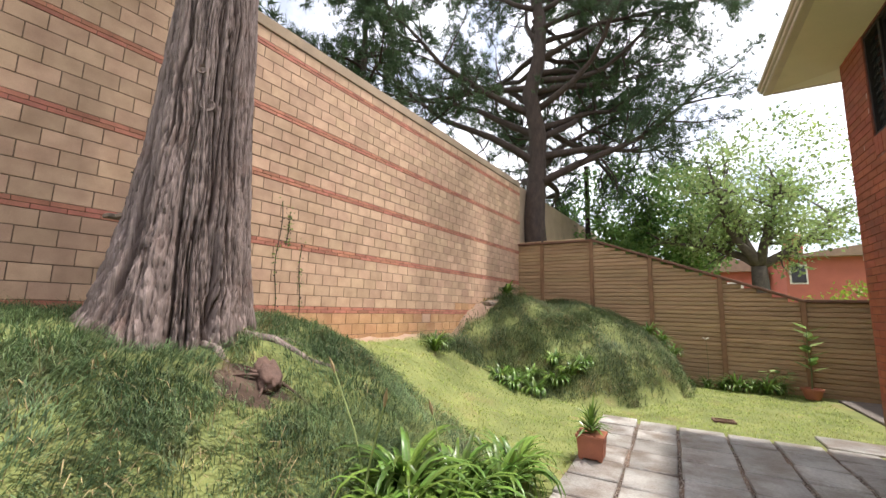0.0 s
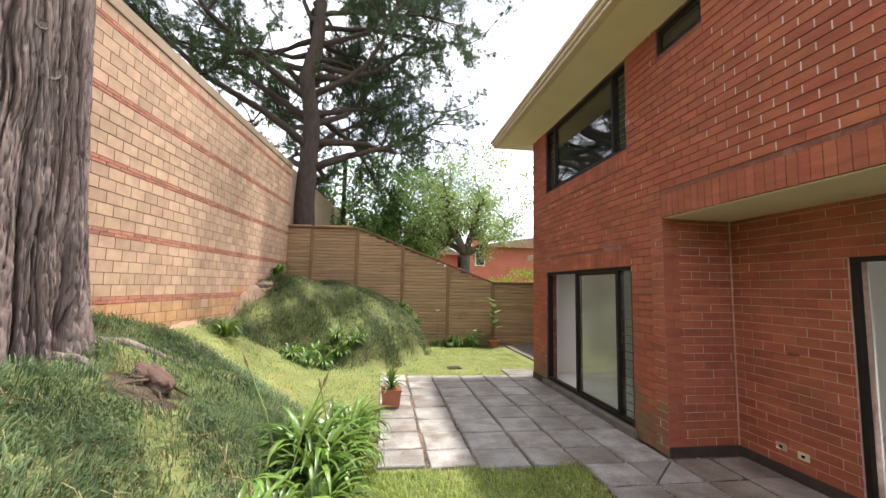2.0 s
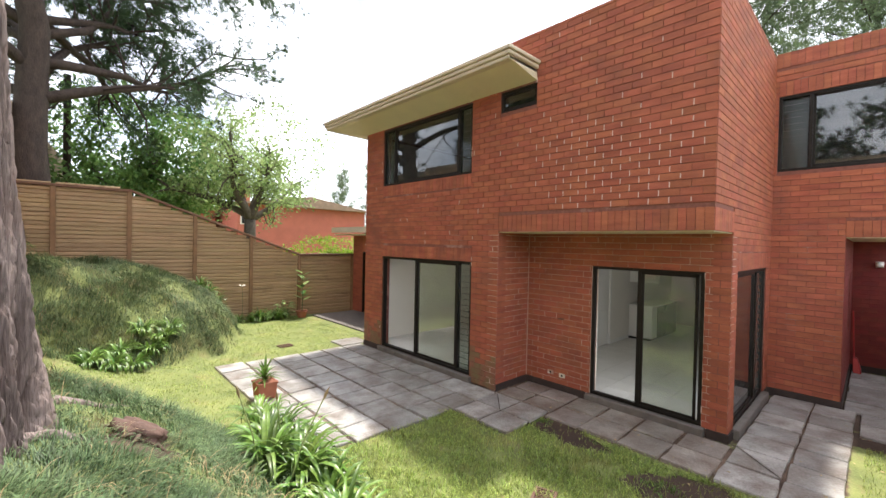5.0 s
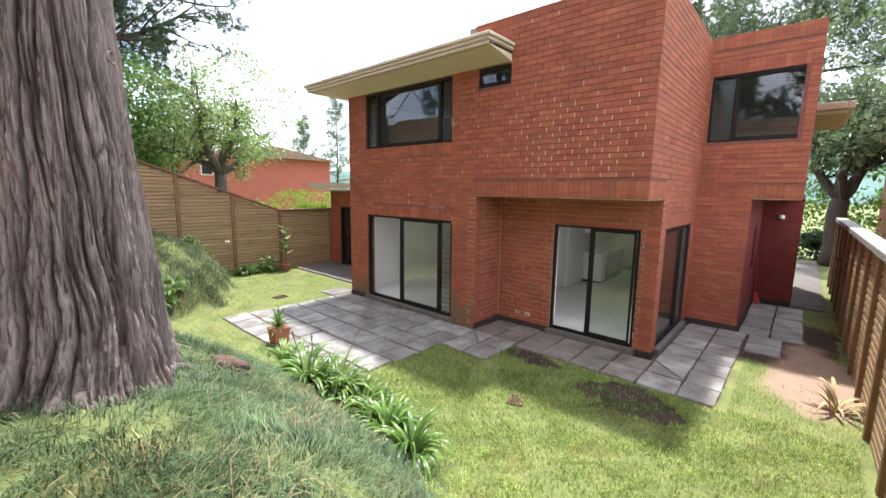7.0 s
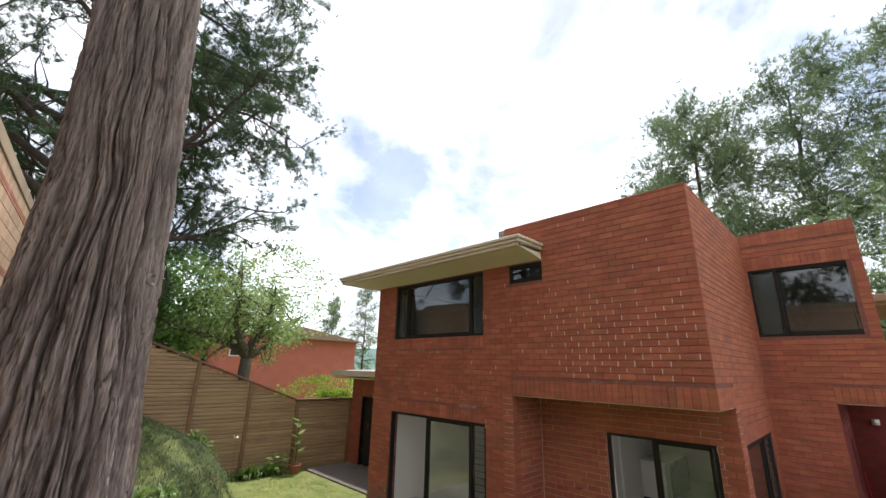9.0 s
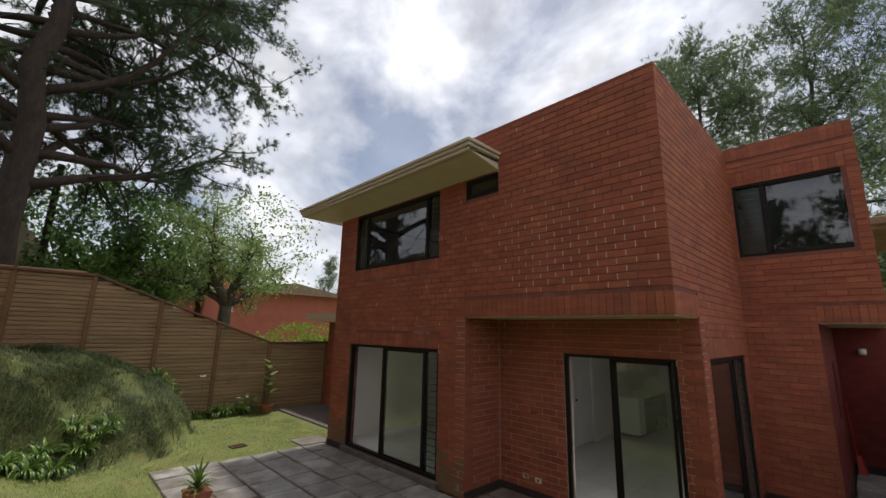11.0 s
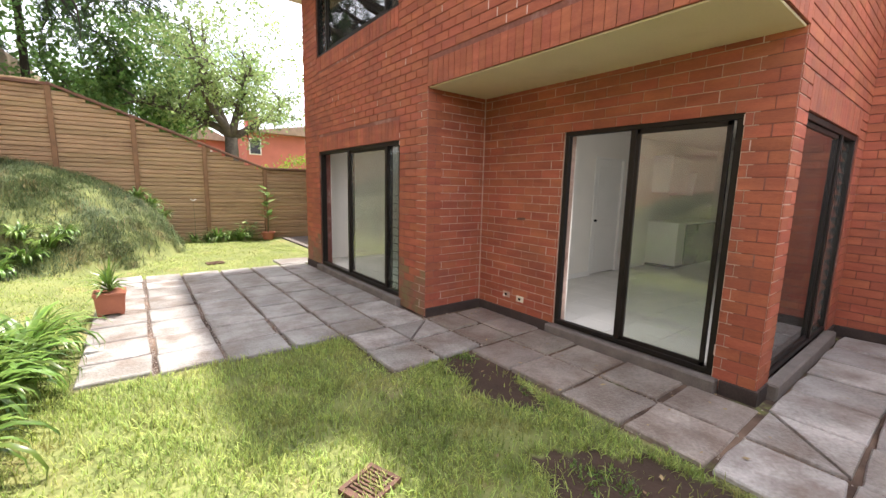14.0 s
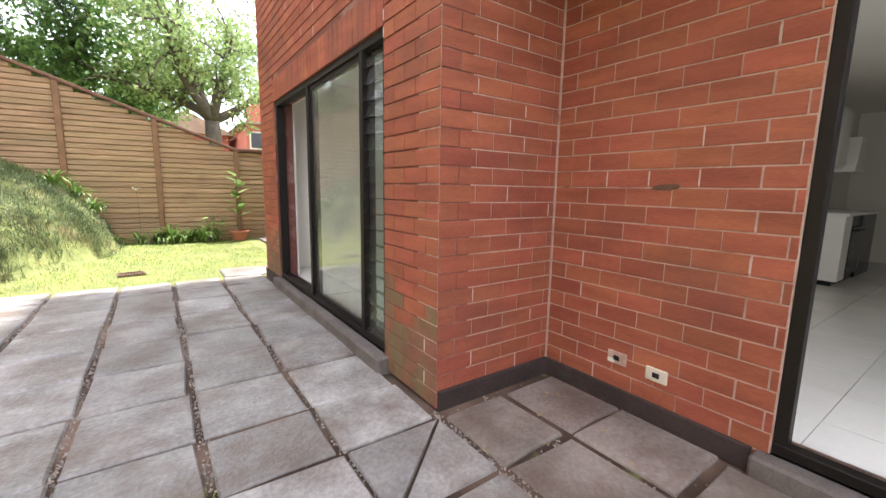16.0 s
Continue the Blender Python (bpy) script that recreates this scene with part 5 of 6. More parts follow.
def trees():
    pine((-3.55, 12.95, 0.1), (-3.85, 13.4, 21.0), 0.42, 64, 7.3, 21, "tall dark pine standing just past the slatted fence", 5.7, per=18, tufts=13, nlen=0.22, nwid=0.0085, bias=(0.4, 0.3, 0), fall=0.22, spread=0.020, back=True, inner=4, thick=0.46, rise=(0.05, 0.75), twig=0.34)
    pine((-9.2, 10.5, 0.5), (-9.3, 10.6, 15.0), 0.28, 16, 4.6, 31, "dark pine behind the boundary wall", 6.4, per=12, tufts=5, nlen=0.28, nwid=0.013)
    broadleaf((2.75, 17.0, 0.2), [((0.0, 0.05, 1), 3.1), ((-0.75, 0.1, 0.75), 3.1), ((0.5, 0.2, 1.0), 3.2), ((1.0, -0.1, 0.55), 3.0), ((-0.2, 0.3, 1.0), 3.6), ((-0.6, -0.3, 1.0), 3.3), ((0.2, -0.5, 0.9), 2.8)],
              ((3.2, 17.1, 6.0), (3.3, 2.8, 2.4)), 10500, 0.15, 5, "gnarled garden tree with thin pale green leaves", M_LEAF_PALE, M_BARK2, 0.27, clumps=190)
    broadleaf((-0.6, 20.0, 0.2), [((0, 0, 1), 2.4), ((-0.6, 0, 1), 3.2), ((0.7, 0.2, 0.8), 3.0), ((0.1, -0.5, 1), 3.2), ((-0.9, 0.3, 0.5), 3.0)],
              ((-1.1, 19.9, 5.5), (4.1, 2.6, 3.1)), 27000, 0.19, 6, "dense green broadleaf tree behind the fence", M_LEAF, M_BARK2, 0.26, clumps=300)
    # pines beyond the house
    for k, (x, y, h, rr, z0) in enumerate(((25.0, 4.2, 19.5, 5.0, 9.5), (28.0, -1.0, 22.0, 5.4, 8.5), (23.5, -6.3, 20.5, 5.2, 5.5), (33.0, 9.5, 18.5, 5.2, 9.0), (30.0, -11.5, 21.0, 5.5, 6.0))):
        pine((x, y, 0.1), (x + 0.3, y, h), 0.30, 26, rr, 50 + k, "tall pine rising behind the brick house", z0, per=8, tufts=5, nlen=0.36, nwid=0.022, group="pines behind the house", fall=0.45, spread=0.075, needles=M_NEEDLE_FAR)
    broadleaf((18.0, -2.75, 0.0), [((0.02, 0.0, 1), 2.6), ((0.3, 0.6, 1.0), 3.4), ((0.0, -0.6, 1.0), 3.2), ((-0.2, 0.1, 1), 3.8), ((0.3, -0.2, 0.9), 3.4)],
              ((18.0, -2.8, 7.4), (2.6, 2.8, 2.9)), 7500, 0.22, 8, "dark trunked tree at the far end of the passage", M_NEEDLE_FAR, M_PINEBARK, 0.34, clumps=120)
    # distant conifers: their haze is put into the pale needle colour
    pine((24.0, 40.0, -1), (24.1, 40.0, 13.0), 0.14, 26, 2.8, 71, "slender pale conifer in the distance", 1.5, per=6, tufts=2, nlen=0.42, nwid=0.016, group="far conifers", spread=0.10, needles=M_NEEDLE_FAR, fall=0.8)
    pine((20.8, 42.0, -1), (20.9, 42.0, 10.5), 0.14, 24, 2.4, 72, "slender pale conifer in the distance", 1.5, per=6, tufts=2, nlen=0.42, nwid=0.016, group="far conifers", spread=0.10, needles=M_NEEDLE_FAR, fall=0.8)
    for k, (x, y) in enumerate(((-11.5, 2.0), (-12.5, -3.0), (-11.0, 6.0))):
        pine((x, y, 0.8), (x, y, 13.2), 0.28, 20, 4.2, 90 + k, "pine hidden behind the boundary wall, mirrored in the windows", 3.0, per=9, tufts=5, nlen=0.30, nwid=0.024, group="pines behind the wall", spread=0.06)
    broadleaf((6.0, 15.2, 0.2), [((0, 0, 1), 0.9), ((-0.6, 0, 1), 0.9), ((0.7, 0.2, 0.8), 0.9), ((0.1, -0.5, 1), 0.9)],
              ((5.6, 15.2, 1.9), (2.6, 0.9, 0.75)), 6000, 0.11, 9, "bright yellow-green hedge shrub behind the fence", M_SHRUB, M_BARK2, 0.06, clumps=150, name="shrub")
    broadleaf((28.0, -6.5, 0.0), [((0, 0, 1), 1.4), ((-0.6, 0, 1), 1.9), ((0.7, 0.2, 0.8), 1.9), ((0.1, -0.5, 1), 1.9)],
              ((28.0, -5.5, 3.3), (2.4, 5.5, 3.0)), 6500, 0.30, 14, "dense green tree closing the view past the passage", M_LEAF, M_BARK2, 0.2, clumps=160)
    broadleaf((22.0, -5.2, 0.0), [((0, 0, 1), 0.6), ((-0.6, 0, 1), 0.9), ((0.7, 0.2, 0.8), 0.9), ((0.1, -0.5, 1), 0.9)],
              ((22.0, -3.6, 1.6), (1.0, 3.6, 1.1)), 6000, 0.14, 10, "bright yellow-green shrub past the passage", M_SHRUB, M_BARK2, 0.06, clumps=120, name="shrub")

    # added bush whose dark leaves stand in for shaded ground and plants
    broadleaf((19.6, -2.3, 0.0), [((0, 0, 1), 0.4), ((-0.5, 0.5, 1), 0.6), ((0.4, -0.6, 0.9), 0.6)],
              ((19.6, -2.3, 0.65), (0.7, 1.7, 0.65)), 4500, 0.13, 17, "dark green bush added for the shaded planting at the far tree's foot", M_NEEDLE, M_BARK2, 0.05, clumps=110, name="shrub")


# ---------------------------------------------------------------- plants
def strap_plant(name, base, leaves, length, width, seed, label, material=None, group="", upright=0.7, category="plant"):
    """A clump of arching strap leaves, each a folded ribbon."""
    r = np.random.default_rng(seed)
    b = Vector(base)
    ob = thing(name, b, label, category, group)
    for k in range(leaves):
        a = r.uniform(0, 6.283)
        L, w = length * r.uniform(0.65, 1.15), width * r.uniform(0.75, 1.2)
        d = Vector((math.cos(a), math.sin(a), 0))
        s = d.cross(Vector((0, 0, 1)))
        o = b + d * r.uniform(0, 0.06) + s * r.uniform(-0.05, 0.05)
        lean = r.uniform(0.10, 0.9)
        p, ang, v = o.copy(), math.pi / 2 - lean * (1.1 - upright * 0.6), []
        n = 7
        for i in range(n + 1):
            t = i / n
            ww = w * (0.55 + 0.9 * math.sin(min(1, t * 1.25 + 0.15) * math.pi * 0.5)) * (1 - t ** 3) * 0.5 + 0.0008
            up = Vector((0, 0, 1)) * math.cos(ang) - d * math.sin(ang)
            v += [p - s * ww + up * ww * 0.35, p, p + s * ww + up * ww * 0.35]
            p = p + (d * math.cos(ang) + Vector((0, 0, 1)) * math.sin(ang)) * (L / n)
            ang -= (0.24 + 0.34 * lean) * (0.4 + 1.3 * t)
        f = [(3 * i + j, 3 * i + j + 1, 3 * i + j + 4, 3 * i + j + 3) for i in range(n) for j in (0, 1)]
        part("leaf", Shape().add(v, f), material or M_AGAP, ob, smooth=True)
    return ob


def scaled_copies(src, spots, seed):
    r = np.random.default_rng(seed)
    for x, y, s in spots:
        z = float(height(x, y))
        c = copy_thing(src, pose(x, y, z, 0, 0, float(r.uniform(0, 360))))
        c.scale = (s, s, s * float(r.uniform(0.9, 1.1)))


def garden_plants():
    g = "strap-leaved clumps along the bank"
    a = strap_plant("strap_leaf_clump", (-1.25, 3.95, float(height(-1.25, 3.95))), 74, 0.66, 0.033, 1, "glossy green clump of arching strap leaves on the lawn edge", group=g)
    b = strap_plant("strap_leaf_clump", (-1.30, 2.95, float(height(-1.30, 2.95))), 78, 0.70, 0.034, 2, "glossy green clump of arching strap leaves on the lawn edge", group=g)
    c = strap_plant("strap_leaf_clump", (-1.42, 2.35, float(height(-1.42, 2.35))), 70, 0.70, 0.035, 3, "yellow-green clump of arching strap leaves on the lawn edge", group=g)
    scaled_copies(a, ((-1.22, 3.45, 1.0), (-1.52, 1.45, 0.85), (-1.45, 3.2, 0.9)), 1)
    scaled_copies(b, ((-1.36, 1.95, 0.95), (-1.60, 2.65, 1.0), (-1.72, 0.75, 0.8)), 2)
    scaled_copies(c, ((-1.62, 1.15, 0.8), (-1.35, 2.62, 0.9)), 3)
    g2 = "strap-leaved clumps below the mound"
    d = strap_plant("strap_leaf_clump", (-2.75, 7.45, float(height(-2.75, 7.45))), 60, 0.44, 0.028, 4, "dark green clump of arching strap leaves below the mound", group=g2)
    scaled_copies(d, ((-2.45, 7.40, 1.0), (-2.15, 7.65, 1.05), (-1.85, 7.95, 0.95), (-1.60, 8.25, 1.0), (-2.30, 7.95, 0.9), (-1.95, 8.35, 0.95), (-2.65, 7.75, 0.9), (-1.45, 8.55, 0.85)), 4)
    g3 = "strap-leaved clumps at the fence foot"
    e = strap_plant("strap_leaf_clump", (-0.15, 11.25, float(height(-0.15, 11.25))), 52, 0.50, 0.030, 5, "green clump of strap leaves at the fence foot", group=g3)
    scaled_copies(e, ((0.08, 11.35, 0.9), (-0.4, 11.1, 0.9), (0.35, 11.5, 0.7), (1.05, 11.45, 0.8), (1.30, 11.40, 1.0), (1.58, 11.45, 0.9), (1.82, 11.40, 1.0), (0.75, 11.55, 0.7), (2.05, 11.5, 0.8), (-4.05, 11.3, 1.4), (-3.75, 6.75, 1.0)), 5)
    f = strap_plant("dry_strap_clump", (3.0, -2.28, float(height(3.0, -2.28))), 16, 0.55, 0.034, 6, "wilting pale strap-leaved plant in bare soil", M_DRY, upright=0.3)
    # broad spotted leaves beside the terracotta pot
    r = np.random.default_rng(12)
    sp = thing("broadleaf_plant", (2.02, 11.3, 0.0), "bushy plant with pale mottled leaves at the fence foot", "plant")
    for k in range(26):
        a, z = r.uniform(0, 6.283), r.uniform(0.12, 0.55)
        o = Vector((2.02 + 0.22 * math.cos(a) * r.uniform(0.3, 1), 11.3 + 0.2 * math.sin(a) * r.uniform(0.3, 1), z))
        d = Vector((math.cos(a), math.sin(a), r.uniform(-0.2, 0.5))).normalized()
        s = d.cross(Vector((0, 0, 1))).normalized() * 0.055
        part("leaf", Shape().add([o, o + d * 0.09 + s, o + d * 0.2, o + d * 0.09 - s], [(0, 1, 2, 3)]), M_LEAF_PALE if k % 3 else M_AGAP, sp)
    for k in range(5):
        a = 1.25 * k
        part("stem", Shape().tube([(2.02, 11.3, -0.03), (2.02 + 0.08 * math.cos(a), 11.3 + 0.08 * math.sin(a), 0.3), (2.02 + 0.16 * math.cos(a), 11.3 + 0.16 * math.sin(a), 0.5)], [0.008, 0.006, 0.003], 5), M_STEM, sp)
    # white lily flower on a thin stalk
    fl = thing("white_flower", (0.76, 11.38, -0.03), "single white flower on a thin tall stalk", "flower")
    part("stalk", Shape().tube([(0.76, 11.38, -0.03), (0.78, 11.38, 0.6), (0.76, 11.36, 1.06)], [0.006, 0.005, 0.004], 5), M_STEM, fl)
    for k in range(6):
        a = k * 1.047
        d, s = Vector((math.cos(a), math.sin(a) * 0.6, 0.5)).normalized(), Vector((-math.sin(a), math.cos(a), 0)) * 0.028
        o = Vector((0.76, 11.36, 1.06))
        part("petal", Shape().add([o, o + d * 0.05 + s, o + d * 0.11, o + d * 0.05 - s], [(0, 1, 2, 3)]), M_WHITE, fl)
    # tall bracts of the front clumps
    for x, y, dx in ((-1.75, 2.45, 0.22), (-1.35, 2.95, 0.12), (-1.60, 2.2, -0.25)):
        z = float(height(x, y))
        st = thing("seed_stalk", (x, y, z), "pale leaning flower stalk with a spent head", "plant", "spent flower stalks")
        part("stalk", Shape().tube([(x, y, z), (x - dx * 0.4, y - 0.06, z + 0.4), (x - dx, y - 0.14, z + 0.78)], [0.008, 0.007, 0.005], 6), M_STALK, st)
        part("head", Shape().tube([(x - dx, y - 0.14, z + 0.77), (x - dx * 1.06, y - 0.15, z + 0.82), (x - dx * 1.15, y - 0.17, z + 0.88)], [0.006, 0.014, 0.002], 6), M_DRY, st)
    # rubber-plant sapling in a round pot
    rp = thing("potted_sapling", (2.52, 11.25, -0.01), "tall potted sapling with large pale-edged leaves", "potted plant")
    part("pot", Shape().lathe([(0.0, 0.0), (0.12, 0.0), (0.17, 0.17), (0.19, 0.17), (0.19, 0.21), (0.165, 0.21), (0.15, 0.17), (0.0, 0.17)], 24, (2.52, 11.25, -0.01)), M_TERRA, rp, "round terracotta pot", smooth=False)
    part("stem", Shape().tube([(2.52, 11.25, 0.15), (2.54, 11.25, 0.6), (2.51, 11.26, 1.0), (2.53, 11.25, 1.42)], [0.014, 0.012, 0.010, 0.006], 7), M_STEM, rp)
    for k in range(15):
        a, z = 2.4 * k, 0.52 + 0.062 * k
        o = Vector((2.53, 11.25, z))
        d = Vector((math.cos(a), math.sin(a), 0.55)).normalized()
        s = d.cross(Vector((0, 0, 1))).normalized() * 0.075
        u = Vector((0, 0, -0.02))
        part("leaf", Shape().add([o, o + d * 0.10 + s, o + d * 0.23 + s * 0.8 + u, o + d * 0.34 + u * 2, o + d * 0.23 - s * 0.8 + u, o + d * 0.10 - s], [(0, 1, 2, 3), (0, 3, 4, 5)]), M_LEAF_PALE if k % 4 == 0 else M_AGAP, rp)
    # square pot on the patio corner
    bx, by = -0.76, 5.16
    pp = thing("square_planter", (bx, by, 0.012), "square terracotta planter with a spiky-leaved plant on the patio", "planter")
    s = Shape().prism([(-0.125, 0.015), (0.125, 0.015), (0.145, 0.255), (-0.145, 0.255)], 0, 1, "y")
    s.v = [(bx + x, by + (y - 0.5) * 2 * (0.125 + 0.02 * (z - 0.015) / 0.24), 0.012 + z) for x, y, z in s.v]
    part("pot", s, M_TERRA, pp, bevel=0.008)
    part("rim", Shape().box(bx - 0.152, bx + 0.152, by - 0.152, by - 0.125, 0.242, 0.274).box(bx - 0.152, bx + 0.152, by + 0.125, by + 0.152, 0.242, 0.274).box(bx - 0.152, bx - 0.125, by - 0.125, by + 0.125, 0.242, 0.274).box(bx + 0.125, bx + 0.152, by - 0.125, by + 0.125, 0.242, 0.274), M_TERRA, pp, bevel=0.004)
    for dx in (-0.1, 0.1):
        for dy in (-0.1, 0.1):
            part("foot", Shape().box(bx + dx - 0.02, bx + dx + 0.02, by + dy - 0.02, by + dy + 0.02, 0.012, 0.03), M_TERRA, pp)
    part("soil", Shape().box(bx - 0.135, bx + 0.135, by - 0.135, by + 0.135, 0.24, 0.25), M_PLINTH, pp)
    r = np.random.default_rng(15)
    for k in range(34):
        a, L, w = 2.4 * k, r.uniform(0.22, 0.36), r.uniform(0.030, 0.044)
        up = 1.35 - 1.15 * (k / 34) + r.normal(0, 0.1)
        d = Vector((math.cos(a) * math.cos(up), math.sin(a) * math.cos(up), math.sin(up)))
        s2 = d.cross(Vector((0, 0, 1))).normalized() * w * 0.5
        o = Vector((bx, by, 0.27 + 0.10 * (1 - k / 34)))
        n2 = s2.cross(d).normalized() * w * 0.25
        part("leaf", Shape().add([o - s2 * 0.6, o + n2 * -1, o + s2 * 0.6, o + d * L * 0.5 - s2, o + d * L * 0.5 - n2, o + d * L * 0.5 + s2, o + d * L + Vector((d.x, d.y, 0)) * 0.05 + Vector((0, 0, -0.13 * math.cos(up)))], [(0, 1, 4, 3), (1, 2, 5, 4), (3, 4, 6), (4, 5, 6)]), M_AGAP, pp)
    # ivy threads on the block wall
    iv = thing("wall_creeper", WALL_P + WALL_D * -0.35 + Vector((0, 0, 1.5)), "thin creeper climbing the block wall in two strands", "climbing plant")
    r = np.random.default_rng(19)
    for u0, za, zb in ((-0.42, 1.35, 3.1), (-0.02, 1.35, 2.5), (-0.30, 2.45, 2.95)):
        pts = [WALL_P + WALL_D * (u0 + 0.03 * math.sin(z * 5)) + WALL_N * 0.012 + Vector((0, 0, z)) for z in np.linspace(za, zb, 12)]
        part("vine", Shape().tube(pts, [0.006] * 12, 5), M_BARK2, iv)
        for k in range(46):
            o = pts[int(r.integers(0, 12))] + WALL_D * r.normal(0, 0.03) + Vector((0, 0, r.normal(0, 0.06))) + WALL_N * 0.012
            a = r.uniform(0, 6.28)
            e1, e2 = WALL_D * math.cos(a) + Vector((0, 0, math.sin(a))), WALL_D * -math.sin(a) + Vector((0, 0, math.cos(a)))
            L = r.uniform(0.018, 0.04)
            part("leaf", Shape().add([o, o + e1 * L * 0.5 + e2 * L * 0.4 + WALL_N * 0.006, o + e1 * L, o + e1 * L * 0.5 - e2 * L * 0.4 + WALL_N * 0.006], [(0, 1, 2, 3)]), M_AGAP if k % 3 else M_PLINTH, iv)


def trestle():
    """Old planks on posts between the tree and the wall, with a red pot and dry branches."""
    t = thing("plank_bench", (-4.5, 2.2, 1.45), "weathered plank bench on rough posts behind the old tree", "bench")
    for k in range(3):
        part("plank", Shape().box(-4.72 + 0.14 * k, -4.59 + 0.14 * k, 1.88 + 0.05 * k, 2.80 - 0.04 * k, 2.40, 2.44), M_STONE, t, bevel=0.006)
    for y in (2.14, 2.68):
        part("post", Shape().tube([(-4.37, y, 1.35), (-4.36, y + 0.02, 1.9), (-4.38, y, 2.40)], [0.05, 0.045, 0.05], 9), M_BARK2, t, smooth=True)
        part("post", Shape().tube([(-4.68, y, 1.35), (-4.69, y, 2.40)], [0.045, 0.045], 9), M_BARK2, t, smooth=True)
    p = thing("round_pot", (-4.53, 2.14, 2.44), "dull red round clay pot on the plank bench", "pot")
    part("bowl", Shape().lathe([(0.0, 0.0), (0.08, 0.0), (0.14, 0.07), (0.15, 0.15), (0.12, 0.21), (0.10, 0.20), (0.12, 0.14), (0.0, 0.04)], 20, (-4.53, 2.14, 2.44)), M_TERRA, p, smooth=True)
    b = thing("dry_branch", (-4.3, 2.15, 1.5), "dry forked branch leaning beside the bench", "branch")
    q = [(-4.24, 2.22, 1.42), (-4.30, 2.20, 2.2), (-4.36, 2.18, 2.75), (-4.44, 2.16, 3.02)]
    part("stick", Shape().tube(q, [0.028, 0.024, 0.018, 0.01], 7), M_BARK2, b, smooth=True)
    part("twig", Shape().tube([(-4.35, 2.18, 2.66), (-4.47, 2.08, 2.84), (-4.56, 2.00, 2.88)], [0.014, 0.011, 0.008], 6), M_BARK2, b)
    part("twig", Shape().tube([(-4.33, 2.19, 2.40), (-4.44, 2.26, 2.62), (-4.48, 2.30, 2.9)], [0.014, 0.011, 0.008], 6), M_BARK2, b)


def log_and_stones():
    x, y = -2.62, 2.28
    z = float(height(x, y))
    ob = thing("root_stump", (x, y, z), "reddish gnarled root knob breaking out of the bank", "root")
    bm = bmesh.new()
    bmesh.ops.create_icosphere(bm, subdivisions=4, radius=1.0)
    for v in bm.verts:
        k = 1 + 0.35 * noise.noise(v.co * 1.6) + 0.14 * noise.noise(v.co * 5) - 0.25 * max(0, v.co.z - 0.55)
        v.co = Vector((v.co.x * 0.19 * k, v.co.y * 0.085 * k, v.co.z * 0.08 * k))
    me = bpy.data.meshes.new("knob")
    bm.to_mesh(me)
    bm.free()
    me.materials.append(M_LOG)
    me.polygons.foreach_set("use_smooth", [True] * len(me.polygons))
    kb = new("knob", me)
    kb.parent = ob
    kb.matrix_basis = pose(0.0, 0.0, 0.05, 8, 28, -25)
    for a, L in ((2.6, 0.28), (3.4, 0.22), (-1.9, 0.25), (-2.5, 0.2), (0.9, 0.3), (-0.9, 0.22)):
        p = [(x + L * t * math.cos(a), y + L * t * math.sin(a), float(height(x + L * t * math.cos(a), y + L * t * math.sin(a))) + 0.045 - 0.05 * t * t) for t in (0, 0.35, 0.7, 1)]
        part("rootlet", Shape().tube(p, [0.022, 0.016, 0.011, 0.005], 6), M_LOG, ob, smooth=True)
    r = np.random.default_rng(23)
    for x, y, s in ((-3.98, 9.9, 0.20), (-4.0, 10.45, 0.22)):
        bm = bmesh.new()
        bmesh.ops.create_icosphere(bm, subdivisions=2, radius=s)
        for v in bm.verts:
            v.co *= 1 + 0.35 * noise.noise(v.co * 4 / s * 0.3 + Vector((x, y, 0)))
            v.co.z *= 0.6
        me = bpy.data.meshes.new("rock")
        bm.to_mesh(me)
        bm.free()
        me.materials.append(M_STONE)
        o = new("rock", me)
        o.location = (x, y, float(height(x, y)) - s * 0.3)
        tagged(o, "rough earth-brown rock at the foot of the wall", "rock", "rocks at the wall foot")


